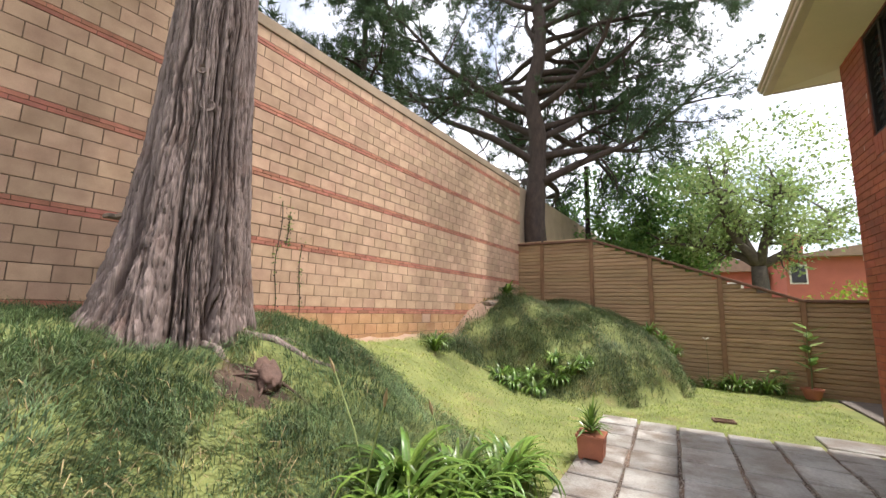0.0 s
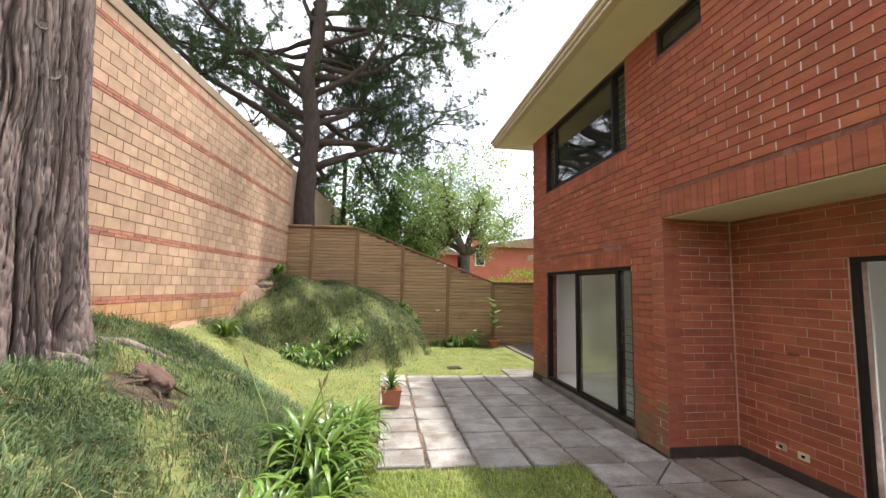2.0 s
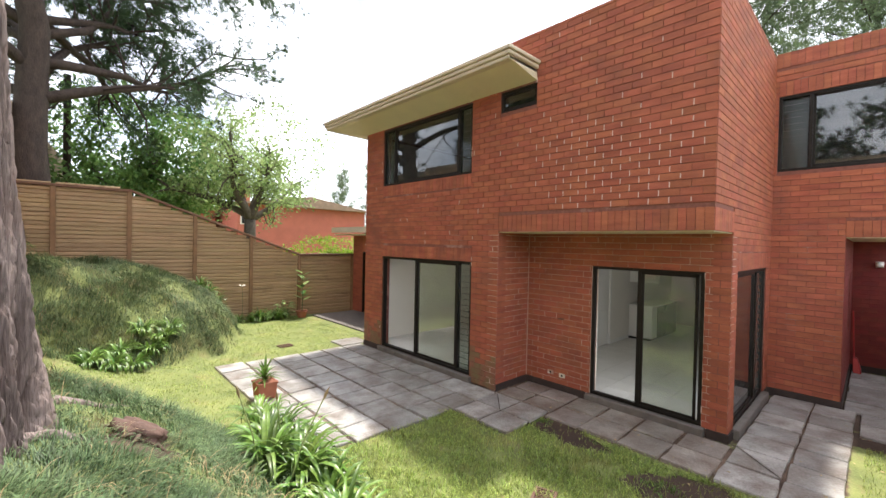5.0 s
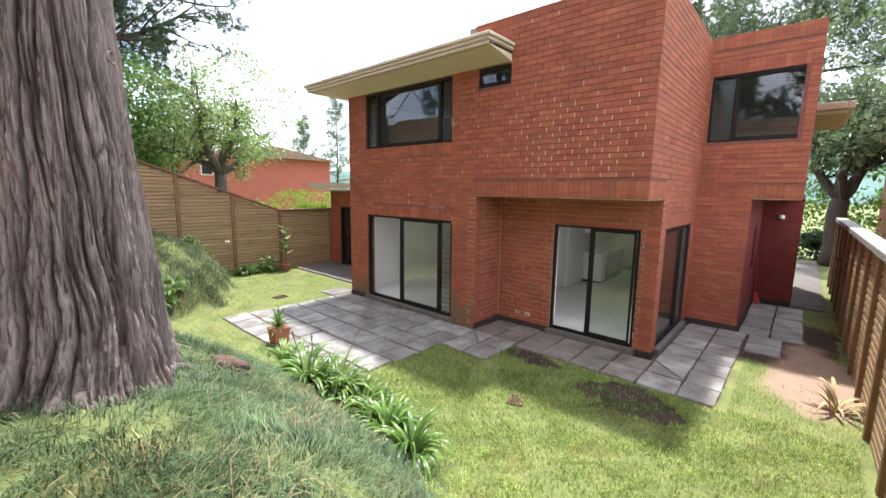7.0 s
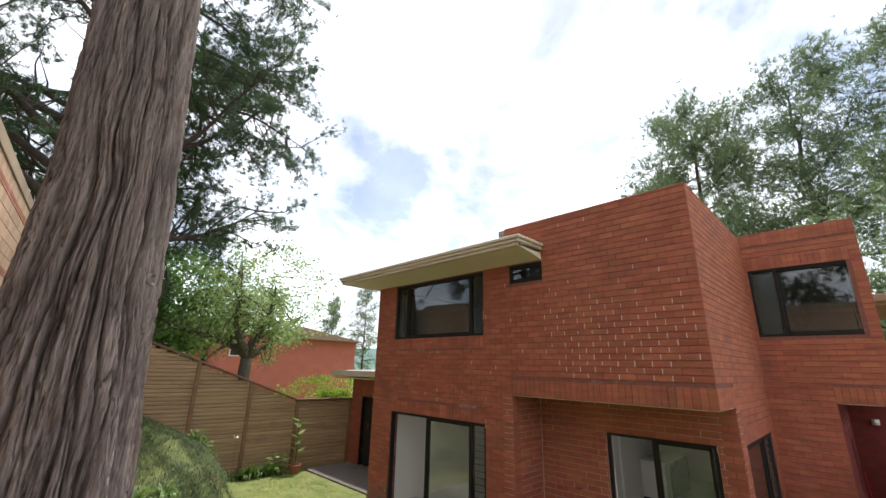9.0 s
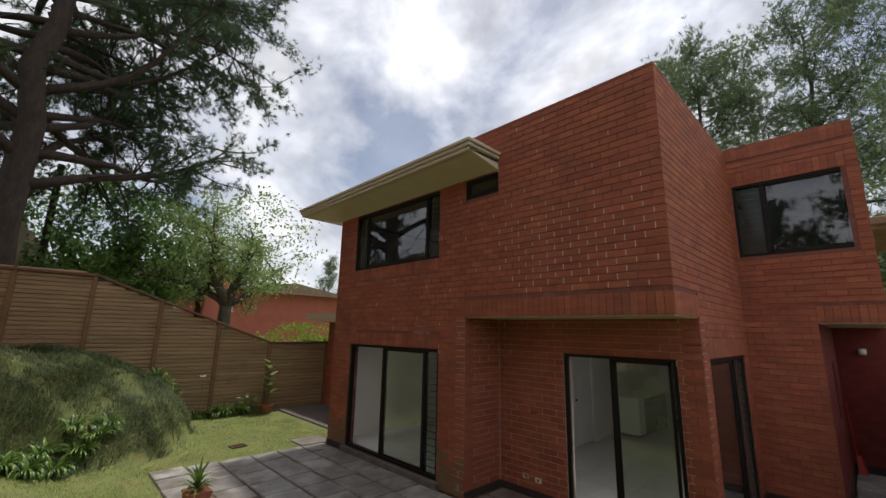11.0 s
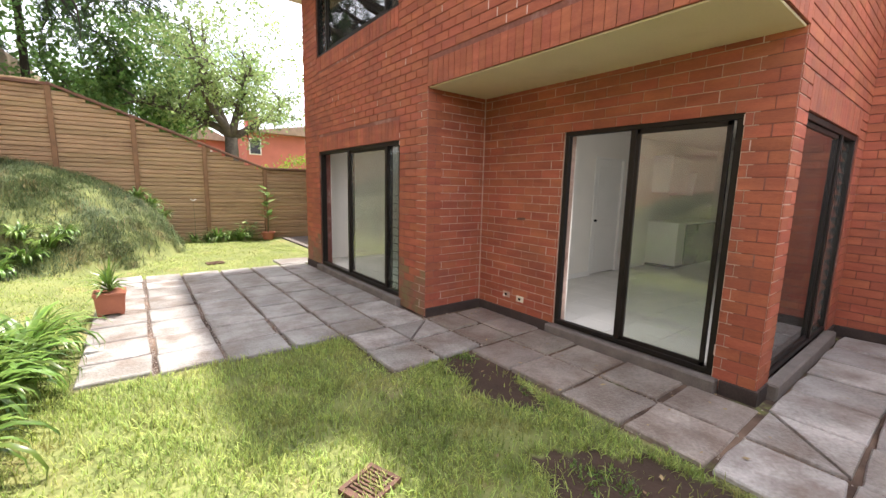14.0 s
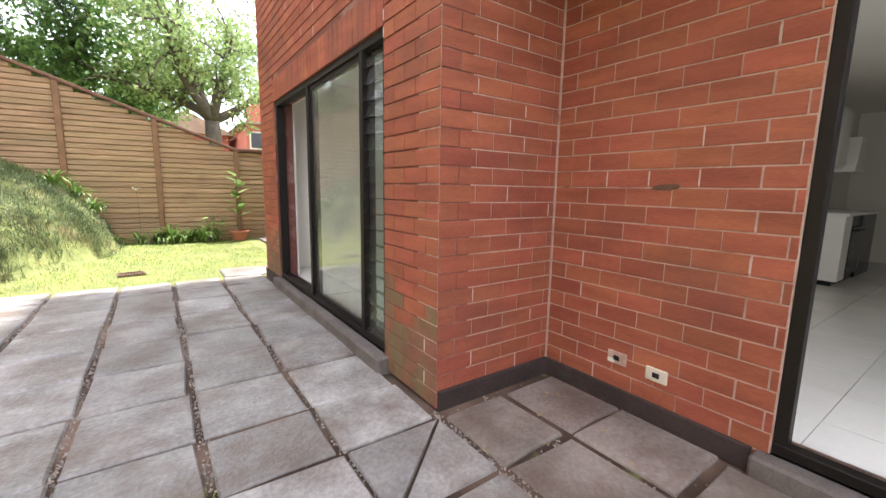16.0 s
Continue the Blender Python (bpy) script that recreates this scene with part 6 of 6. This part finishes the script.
# ---------------------------------------------------------------- small things
def garden_bits():
    def drain(x, y, w, d, turn, label):
        z = float(height(x, y))
        m = Matrix.Translation((x, y, z)) @ Matrix.Rotation(turn, 4, "Z")
        ob = thing("drain_grate", (x, y, z), label, "drain", "drain grates")
        part("frame", Shape().box(-w / 2, w / 2, -d / 2, -d / 2 + 0.025, -0.05, 0.03, m).box(-w / 2, w / 2, d / 2 - 0.025, d / 2, -0.05, 0.03, m).box(-w / 2, -w / 2 + 0.025, -d / 2 + 0.025, d / 2 - 0.025, -0.05, 0.03, m).box(w / 2 - 0.025, w / 2, -d / 2 + 0.025, d / 2 - 0.025, -0.05, 0.03, m), M_RUST, ob)
        n = 8
        for k in range(n):
            u = -w / 2 + 0.025 + (w - 0.05) * (k + 0.5) / n
            part("bar", Shape().box(u - 0.006, u + 0.006, -d / 2 + 0.025, d / 2 - 0.025, 0.0, 0.022, m), M_RUST, ob)
        # black block under the bars: the hollow's darkness as colour
        part("pit_shade", Shape().box(-w / 2 + 0.02, w / 2 - 0.02, -d / 2 + 0.02, d / 2 - 0.02, -0.05, -0.02, m), M_BLACK, ob)
    drain(0.42, 0.93, 0.25, 0.22, 0.35, "rusty square iron drain grate in the lawn")
    drain(0.73, 8.10, 0.30, 0.22, 0.1, "rusty iron drain grate half hidden in the lawn")
    # outlets low on the nook wall
    for y, z, broken in ((2.335, 0.255, False), (2.555, 0.27, True)):
        ob = thing("wall_outlet", (NX, y, z), "ivory outdoor socket plate on the brick" if not broken else "broken weathered socket plate on the brick", "socket", "wall sockets")
        part("plate", Shape().box(NX - 0.012, NX, y - 0.056, y + 0.056, z - 0.036, z + 0.036), M_PLASTIC if not broken else M_MORTAR_PALE, ob, bevel=0.004)
        part("socket", Shape().box(NX - 0.017, NX - 0.012, y - 0.018, y + 0.018, z - 0.014, z + 0.014), M_BLACK, ob, bevel=0.003)
        if broken:
            part("shard", Shape().box(NX - 0.016, NX - 0.012, y + 0.01, y + 0.05, z - 0.03, z - 0.008), M_WHITE, ob)
    # broom leaning in the passage
    ob = thing("broom", (8.75, -1.02, 0.0), "red broom standing in the covered passage", "broom")
    part("handle", Shape().tube([(8.70, -0.99, 0.25), (8.72, -0.955, 1.25)], [0.012, 0.012], 8), M_REDPLASTIC, ob)
    s = Shape().add([(8.56, -1.10, 0.012), (8.96, -1.10, 0.012), (8.96, -0.98, 0.012), (8.56, -0.98, 0.012), (8.66, -1.04, 0.30), (8.76, -1.04, 0.30), (8.76, -0.97, 0.30), (8.66, -0.97, 0.30)],
                    [(0, 3, 2, 1), (4, 5, 6, 7), (0, 1, 5, 4), (1, 2, 6, 5), (2, 3, 7, 6), (3, 0, 4, 7)])
    part("bristles", s, M_REDPLASTIC, ob, bevel=0.01)
    # round lamp under the passage soffit
    ob = thing("wall_lamp", (9.03, -1.30, 2.2), "round white wall lamp in the covered passage", "lamp")
    part("base", Shape().box(8.995, 9.03, -1.36, -1.24, 2.14, 2.26), M_CABINET, ob, bevel=0.01)
    part("globe", Shape().lathe([(0.002, -0.06), (0.05, -0.04), (0.065, 0.0), (0.05, 0.04), (0.002, 0.06)], 14, (8.95, -1.30, 2.2)), M_CABINET, ob, smooth=True)
    # dark scuffs on the nook wall
    sc = thing("wall_scuff", (NX, 2.38, 1.21), "dark sooty scuff on the brick above the sockets", "stain")
    r = np.random.default_rng(33)
    for dy, dz, a, b in ((0.0, 0.0, 0.062, 0.017), (-0.03, 0.006, 0.045, 0.012), (0.035, -0.004, 0.035, 0.010)):
        ring = [(2.38 + dy + a * math.cos(t) * r.uniform(0.75, 1.1), 1.21 + dz + b * math.sin(t) * r.uniform(0.7, 1.15)) for t in np.linspace(0, 6.283, 17)[:-1]]
        part("mark", Shape().prism(ring, NX - 0.0042 - 0.0003 * (dy > 0) - 0.0006 * (dy < 0), NX - 0.002, "x"), M_RUST, sc)


def interior():
    g = thing("floor", (5, 3, 0.1), "glossy pale ceramic tile floor indoors", "floor", kind="structure")
    part("bed", Shape().box(NX + 0.02, 11, 0.03, 3.10, 0.02, 0.094).box(FX + 0.03, 11, 3.10, 6.9, 0.02, 0.094), M_GROUT, g)
    t = 0.44
    me = Shape().box(-t / 2 + 0.0025, t / 2 - 0.0025, -t / 2 + 0.0025, t / 2 - 0.0025, -0.006, 0.0).mesh("tile", M_FLOORTILE)
    for i in range(18):
        for j in range(16):
            x, y = NX + 0.30 + t * i, 0.25 + t * j
            if y > 3.0 and x > 6.2 or y < 3.1 and x > 10.7:
                continue
            piece("tile", me, g, (x, y, 0.100))
    for j in range(9):
        for i in range(2):
            piece("tile", me, g, (NX + 0.30 - t * (i + 1), 3.33 + t * j, 0.100))
    # kitchen run against the inner wall
    lo = thing("kitchen_base_unit", (7.75, 2.8, 0.1), "white kitchen base unit with a plain end panel", "cabinet")
    part("body", Shape().box(7.66, 8.0, 2.52, 3.09, 0.16, 0.95), M_CABINET, lo, bevel=0.003)
    part("kick", Shape().box(7.68, 8.0, 2.57, 3.09, 0.10, 0.16), M_BLACK, lo)
    part("worktop", Shape().box(7.64, 9.5, 2.49, 3.09, 0.952, 0.985), M_CABINET, lo, bevel=0.004)
    ov = thing("oven", (8.4, 2.8, 0.1), "black built-in oven in the kitchen run", "oven")
    part("body", Shape().box(8.004, 8.62, 2.55, 3.09, 0.11, 0.945), M_BLACK, ov, bevel=0.004)
    part("oven_door", Shape().box(8.03, 8.60, 2.515, 2.55, 0.2, 0.8), M_BLACK, ov, bevel=0.004)
    part("handle", Shape().tube([(8.08, 2.49, 0.76), (8.55, 2.49, 0.76)], [0.01, 0.01], 8), M_FRAME, ov)
    l2 = thing("kitchen_base_unit", (9.0, 2.8, 0.1), "dark-fronted kitchen base unit beside the oven", "cabinet")
    part("body", Shape().box(8.63, 9.48, 2.53, 3.09, 0.11, 0.945), M_BLACK, l2, bevel=0.003)
    up = thing("kitchen_wall_unit", (8.1, 2.9, 1.55), "white kitchen wall cabinet above the worktop", "cabinet")
    part("body", Shape().box(7.66, 8.45, 2.76, 3.09, 1.55, 2.25), M_CABINET, up, bevel=0.003)
    part("door", Shape().box(7.68, 8.05, 2.742, 2.76, 1.57, 2.23), M_CABINET, up, bevel=0.003)
    part("door", Shape().box(8.06, 8.43, 2.742, 2.76, 1.57, 2.23), M_CABINET, up, bevel=0.003)
    hd = thing("extractor_hood", (8.8, 2.85, 1.5), "small pale extractor hood beside the wall cabinet", "extractor hood")
    part("hood", Shape().prism([(8.46, 1.50), (9.0, 1.50), (9.0, 1.58), (8.85, 1.95), (8.6, 1.95), (8.46, 1.58)], 2.65, 3.09, "y"), M_CABINET, hd, bevel=0.006)
    d = thing("door_inner", (6.16, 3.15, 0.1), "white panelled inner door, closed", "door", kind="structure")
    part("leaf", Shape().box(5.75, 6.57, 3.13, 3.17, 0.11, 2.09), M_CABINET, d, bevel=0.004)
    for a, b in ((0.25, 0.95), (1.08, 1.95)):
        part("panel", Shape().box(5.86, 6.46, 3.122, 3.13, a, b), M_CABINET, d, bevel=0.004)
    part("door_handle", Shape().box(5.80, 5.84, 3.08, 3.13, 1.03, 1.07), M_BLACK, d, bevel=0.01)
    part("frame", Shape().box(5.70, 5.75, 3.09, 3.25, 0.1, 2.12).box(6.57, 6.62, 3.09, 3.25, 0.1, 2.12).box(5.75, 6.57, 3.09, 3.25, 2.09, 2.12), M_CABINET, d)
    sk = Shape().box(NX + 0.23, 5.70, 3.088, 3.10, 0.1, 0.18).box(6.62, 7.65, 3.088, 3.10, 0.1, 0.18)
    solid("baseboard_inner", sk, M_CABINET, "white skirting along the inner wall", "baseboard", kind="structure")


# ---------------------------------------------------------------- beyond the garden
def far_houses():
    ob = thing("red_house", (11, 33, 0), "red painted house with a tiled roof beyond the garden", "house")
    part("wall", Shape().box(6.0, 16.5, 30.0, 38, -3, 5.0), M_REDHOUSE, ob)
    part("roof", Shape().prism([(5.6, 5.0), (16.9, 5.0), (11.2, 5.9)], 29.4, 38.6, "y"), M_ROOFTILE, ob)
    for x in (6.15,):
        w = part("window", Shape().box(x, x + 0.8, 29.94, 30.0, 3.5, 4.6), M_WHITE, ob)
        part("pane", Shape().box(x + 0.08, x + 0.72, 29.90, 29.94, 3.58, 4.52), M_BLACK, w)
    part("chimney", Shape().box(6.3, 7.1, 31, 31.8, 5.0, 6.6), M_REDHOUSE, ob)
    o2 = thing("red_house", (3.5, 36, 0), "low red house half hidden by the trees", "house")
    part("wall", Shape().box(0.5, 5.5, 34, 40, -3, 4.6), M_REDHOUSE, o2)
    part("roof", Shape().prism([(0.1, 4.6), (5.9, 4.6), (3.0, 6.0)], 33.5, 40.5, "y"), M_ROOFTILE, o2)
    for x in (1.6, 3.6):
        w = part("window", Shape().box(x, x + 0.9, 33.94, 34.0, 2.9, 3.9), M_WHITE, o2)
    nb = thing("neighbour_house", (27, -6.5, 0), "neighbour's house with a pale eave past the side fence", "house")
    part("wall", Shape().box(14.5, 24.0, -10.5, -4.4, 0, 4.6), M_BRICK, nb)
    part("roof", Shape().prism([(-10.9, 4.6), (-3.6, 4.6), (-3.6, 4.85), (-7.2, 6.3), (-10.9, 4.85)], 13.9, 24.6, "x"), M_ROOFTILE, nb)
    part("fascia", Shape().box(13.85, 24.6, -3.62, -3.5, 4.6, 4.86), M_FASCIA, nb)
    w = part("window", Shape().box(14.44, 14.5, -6.5, -5.0, 2.6, 3.9), M_FASCIA, nb)
    part("pane", Shape().box(14.40, 14.44, -6.4, -5.1, 2.7, 3.8), M_BLACK, w)
    # utility pole by the pine
    ob = thing("utility_pole", (-3.0, 19.0, 0), "dark utility pole behind the pine", "pole")
    part("pole", Shape().tube([(-3.0, 19.0, 0.1), (-3.0, 19.0, 8.3)], [0.13, 0.11], 10), M_PINEBARK, ob)
    # far hills
    r = np.random.default_rng(41)
    n = 120
    a = np.linspace(0, 2 * math.pi, n, endpoint=False)
    rad = 320.0
    hh = 20 + 10 * np.sin(3 * a + 1) + 6 * np.sin(7 * a) + r.uniform(0, 3, n)
    v = [(rad * math.cos(t), rad * math.sin(t), -6) for t in a] + [(rad * 1.15 * math.cos(t), rad * 1.15 * math.sin(t), float(z)) for t, z in zip(a, hh)] + [(rad * 1.6 * math.cos(t), rad * 1.6 * math.sin(t), -8) for t in a]
    f = [(i, (i + 1) % n, (i + 1) % n + n, i + n) for i in range(n)] + [(i + n, (i + 1) % n + n, (i + 1) % n + 2 * n, i + 2 * n) for i in range(n)]
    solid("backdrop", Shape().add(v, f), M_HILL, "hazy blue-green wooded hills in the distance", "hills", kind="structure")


# blue-green base colour carries the hills' distance haze
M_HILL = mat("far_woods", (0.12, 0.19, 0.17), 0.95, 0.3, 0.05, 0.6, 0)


# ---------------------------------------------------------------- grass
def blades(xy, length, width, lean, segs, material, name, label, r, comb=None):
    """Bent grass blades standing on the ground, each a narrow strip that ends in a point."""
    n = len(xy)
    x, y = xy[:, 0], xy[:, 1]
    z = height(x, y) - 0.005
    a = r.uniform(0, 2 * math.pi, n)
    d = np.stack([np.cos(a), np.sin(a), np.zeros(n)], 1)
    if comb is not None:
        d = d + comb(x, y)
        d /= np.linalg.norm(d, axis=1, keepdims=True) + 1e-6
    s = np.stack([-d[:, 1], d[:, 0], np.zeros(n)], 1)
    L = length * r.uniform(0.5, 1.25, n)
    w = width * r.uniform(0.7, 1.2, n)
    ang = math.pi / 2 - np.abs(r.normal(0, lean, n))
    curl = r.uniform(0.15, 0.6, n) * lean * 1.6
    p = np.stack([x, y, z], 1)
    rows = []
    for i in range(segs):
        t = i / segs
        ww = (w * (1 - 0.6 * t))[:, None] * 0.5
        rows += [p - s * ww, p + s * ww]
        p = p + (d * np.cos(ang)[:, None] + np.array((0, 0, 1.0)) * np.sin(ang)[:, None]) * (L / segs)[:, None]
        ang = ang - curl
    rows.append(p)
    k = 2 * segs + 1
    V = np.stack(rows, 1).reshape(-1, 3)
    b = np.arange(n)[:, None] * k
    F = []
    for i in range(segs - 1):
        F += [b + [2 * i, 2 * i + 1, 2 * i + 3], b + [2 * i, 2 * i + 3, 2 * i + 2]]
    F.append(b + [2 * segs - 2, 2 * segs - 1, 2 * segs])
    me = np_mesh(name, V, np.concatenate(F), material)
    return tagged(new(name, me), label, "grass", kind="stuff")


def free(x, y):
    """Where grass can stand: off the paving, the house and the walls."""
    ok = (x < 2.0) | (y > 7.9) & (x < 2.68) | (y < -1.2) & (x < 5.7)
    ok &= ~((x > -0.96) & (x < 2.2) & (y > 3.05) & (y < 7.22))
    ok &= ~((x > 1.17) & (y > 1.99) & (y < 3.1))
    ok &= ~((x > 1.7) & (y > 7.2) & (y < 7.9))
    ok &= ~((x > 2.0) & (y > -1.15) & (y < 3.1))
    ok &= ~((x > 4.35) & (y > -1.7) & (y < -1.0))
    ok &= y < 12.05 - 0.092 * (x + 1.8)
    ok &= x > -4.70 + 0.092 * (y - 4.4)
    ok &= y > -2.5
    ok &= (x + 3.64) ** 2 + (y - 2.18) ** 2 > 0.21
    return ok


def long_zone(x, y):
    """How much the grass is left uncut: the bank under the tree and the mound."""
    edge = -1.15 - 0.55 * smooth(3.4, 5.0, y)
    bank = smooth(edge, edge - 0.55, x) * (1 - smooth(3.6, 4.9, y + 0.35 * wav(x, y, 1.2)))
    bank *= np.where(y < 0.6, smooth(-1.7, -2.3, x), 1)
    r = np.sqrt((np.maximum(0, x + 2.5) / 2.85) ** 2 + (np.minimum(0, y - 10.9) / (3.3 + 0.6 * smooth(-2.5, -4.0, x))) ** 2) + 0.05 * wav(x, y, 1.5)
    mound = 1 - smooth(0.94, 1.06, r)
    return np.clip(np.maximum(bank, mound), 0, 1)


def grass():
    r = np.random.default_rng(77)
    def scatter(n, x0, x1, y0, y1, keep):
        xy = np.stack([r.uniform(x0, x1, n), r.uniform(y0, y1, n)], 1)
        x, y = xy[:, 0], xy[:, 1]
        return xy[free(x, y) & (r.uniform(0, 1, n) < keep(x, y))]
    bare = lambda x, y: (1 - 0.94 * soil_at(x, y)) * (1 - 0.95 * sand_at(x, y))
    lawn = lambda x, y: (1 - long_zone(x, y)) * bare(x, y) * (0.66 + 0.34 * np.clip(wav(x, y, 2.3) + 0.6 * wav(y, x, 5.1), -1, 1))
    blades(scatter(150000, -2.4, 2.1, -2.4, 3.4, lawn), 0.07, 0.0078, 0.75, 2, M_LAWN, "grass", "short yellow-green lawn grass", r)
    blades(scatter(120000, -4.6, 2.7, 3.2, 12.2, lawn), 0.042, 0.0075, 0.55, 2, M_LAWN, "grass", "short yellow-green lawn grass", r)
    blades(scatter(16000, 2.0, 5.7, -2.5, -1.0, lawn), 0.06, 0.006, 0.5, 2, M_LAWN, "grass", "bright tufts of grass beside the path", r)
    down = lambda x, y: np.stack([np.full(len(x), 0.8), 0.5 * np.sin(1.9 * x + 2.3 * y), np.zeros(len(x))], 1)
    def combed(x, y):
        a = 1.3 * np.sin(2.3 * x + 1.7 * y) + 1.0 * np.sin(4.9 * y - 3.3 * x + 1.0) + 0.5 * np.sin(9.1 * x + 7.7 * y)
        return np.stack([1.5 * np.cos(a), 1.5 * np.sin(a), np.zeros(len(x))], 1)
    swirl = lambda x, y: np.stack([0.9 * np.sin(2.6 * y + 1.1 * x), 0.9 * np.cos(2.9 * x - 1.7 * y), np.zeros(len(x))], 1)
    lz = lambda x, y: long_zone(x, y) * (0.6 + 0.4 * np.clip(wav(x, y, 1.9), -1, 1)) * (1 - 0.8 * soil_at(x, y)) * (1 - 0.85 * sand_at(x, y))
    blades(scatter(255000, -4.8, -1.1, -2.5, 5.0, lz), 0.15, 0.0062, 1.2, 3, M_LONG, "long_grass", "long tangled green grass on the bank", r, combed)
    blades(scatter(140000, -4.8, 0.5, 7.0, 12.2, lz), 0.18, 0.0085, 0.95, 3, M_MOUND, "long_grass", "long tangled green grass on the mound", r, swirl)
    patchy = lambda x, y: (lz(x, y) + 0.5 * sand_at(x, y) * long_zone(x, y)) * np.clip(0.25 + 1.1 * wav(y, x, 1.35), 0.05, 1)
    blades(scatter(17000, -4.8, -1.1, -2.5, 5.0, patchy), 0.20, 0.0055, 1.05, 3, M_DRY, "dry_grass", "dry straw stems lying in the long grass", r, down)
    blades(scatter(11000, -4.8, 0.4, 7.0, 12.2, patchy), 0.18, 0.007, 0.95, 3, M_DRY, "dry_grass", "dry straw stems lying in the long grass", r, down)
    tall = lambda x, y: (1 - long_zone(x, y)) * bare(x, y) * (wav(x, y, 3.3) + 0.5 * wav(y, x, 7.0) > 0.65)
    blades(scatter(60000, -2.4, 2.1, -2.4, 3.4, tall), 0.10, 0.009, 0.75, 3, M_LAWN, "grass", "longer tufts in the yellow-green lawn", r)
    fringe = lambda x, y: smooth(0.03, 0.2, soil_at(x, y)) * (1 - smooth(0.45, 0.9, soil_at(x, y)))
    blades(scatter(40000, 0.2, 2.1, -1.6, 2.4, fringe), 0.085, 0.007, 0.9, 3, M_LAWN, "grass", "straggling grass at the edge of the bare soil", r)
    # weeds in the bare soil by the path
    weeds = lambda x, y: smooth(0.15, 0.5, soil_at(x, y)) * (wav(x, y, 3.1) > 0.15)
    blades(scatter(11000, 0.6, 2.1, -1.0, 2.0, weeds), 0.05, 0.012, 0.9, 2, M_AGAP, "weeds", "low dark weeds creeping over bare soil", r)


def litter():
    """Grit in the paving joints and dry leaves on slabs, path and soil."""
    r = np.random.default_rng(55)
    n = 13000
    x, y = r.uniform(-0.9, 3.1, n), r.uniform(-1.0, 7.1, n)
    cols = np.array((-0.43, 0.10, 0.65, 1.18, 1.70, 2.22, 2.56))
    x = np.where(r.uniform(size=n) < 0.8, cols[r.integers(0, 7, n)] + r.normal(0, 0.018, n), x)
    ok = ((y > 3.05) & (x < 2.15)) | ((x > 2.02) & (y < 3.0)) | ((x > 1.2) & (y > 2.0) & (y < 3.05))
    x, y = x[ok], y[ok]
    c = np.stack([x, y, np.full(len(x), -0.015)], 1)
    c[:, 2] += r.uniform(0, 0.010, len(x))
    s = r.uniform(0.004, 0.011, (len(x), 1, 1))
    tet = np.array(((1, 0, -0.5), (-0.5, 0.87, -0.5), (-0.5, -0.87, -0.5), (0, 0, 0.8)))
    v = (c[:, None, :] + tet[None] * s * r.uniform(0.7, 1.3, (len(x), 4, 1))).reshape(-1, 3)
    i = np.arange(len(x))[:, None] * 4
    f = np.concatenate([i + [0, 1, 3], i + [1, 2, 3], i + [2, 0, 3]])
    tagged(new("grit", np_mesh("grit", v, f, M_GRIT)), "pale grit caught in the paving joints", "gravel", kind="stuff")
    n = 420
    x, y = r.uniform(-0.9, 5.5, n), r.uniform(-2.4, 3.2, n)
    k = (x > 2.0) & (y > -2.3) & (y < 2.9) & (x < 3.0) | (y < -0.2) & (x > 2.0) | (x > 1.0) & (y < 2) & (r.uniform(size=n) < 0.8)
    c = np.stack([x, y, np.where((x > 2.0) & (y > -1.1), 0.016, -0.012)], 1)[k]
    v, f = leaf_cloud(c, 0.045, r, 0.0)
    v[:, 2] = np.repeat(c[:, 2], 4) + (v[:, 2] - np.repeat(c[:, 2], 4)) * 0.15
    tagged(new("dry_leaves", np_mesh("dry_leaves", v, f, M_DRY)), "scattered dry leaves on the path and soil", "leaves", kind="stuff")


M_GRIT = mat("grit", (0.30, 0.26, 0.22), 0.95, 0.3, 20, 90, 0.2, island=0.4)
old_tree()
trees()
garden_plants()
log_and_stones()
trestle()
garden_bits()
interior()
far_houses()
grass()
litter()
paving()
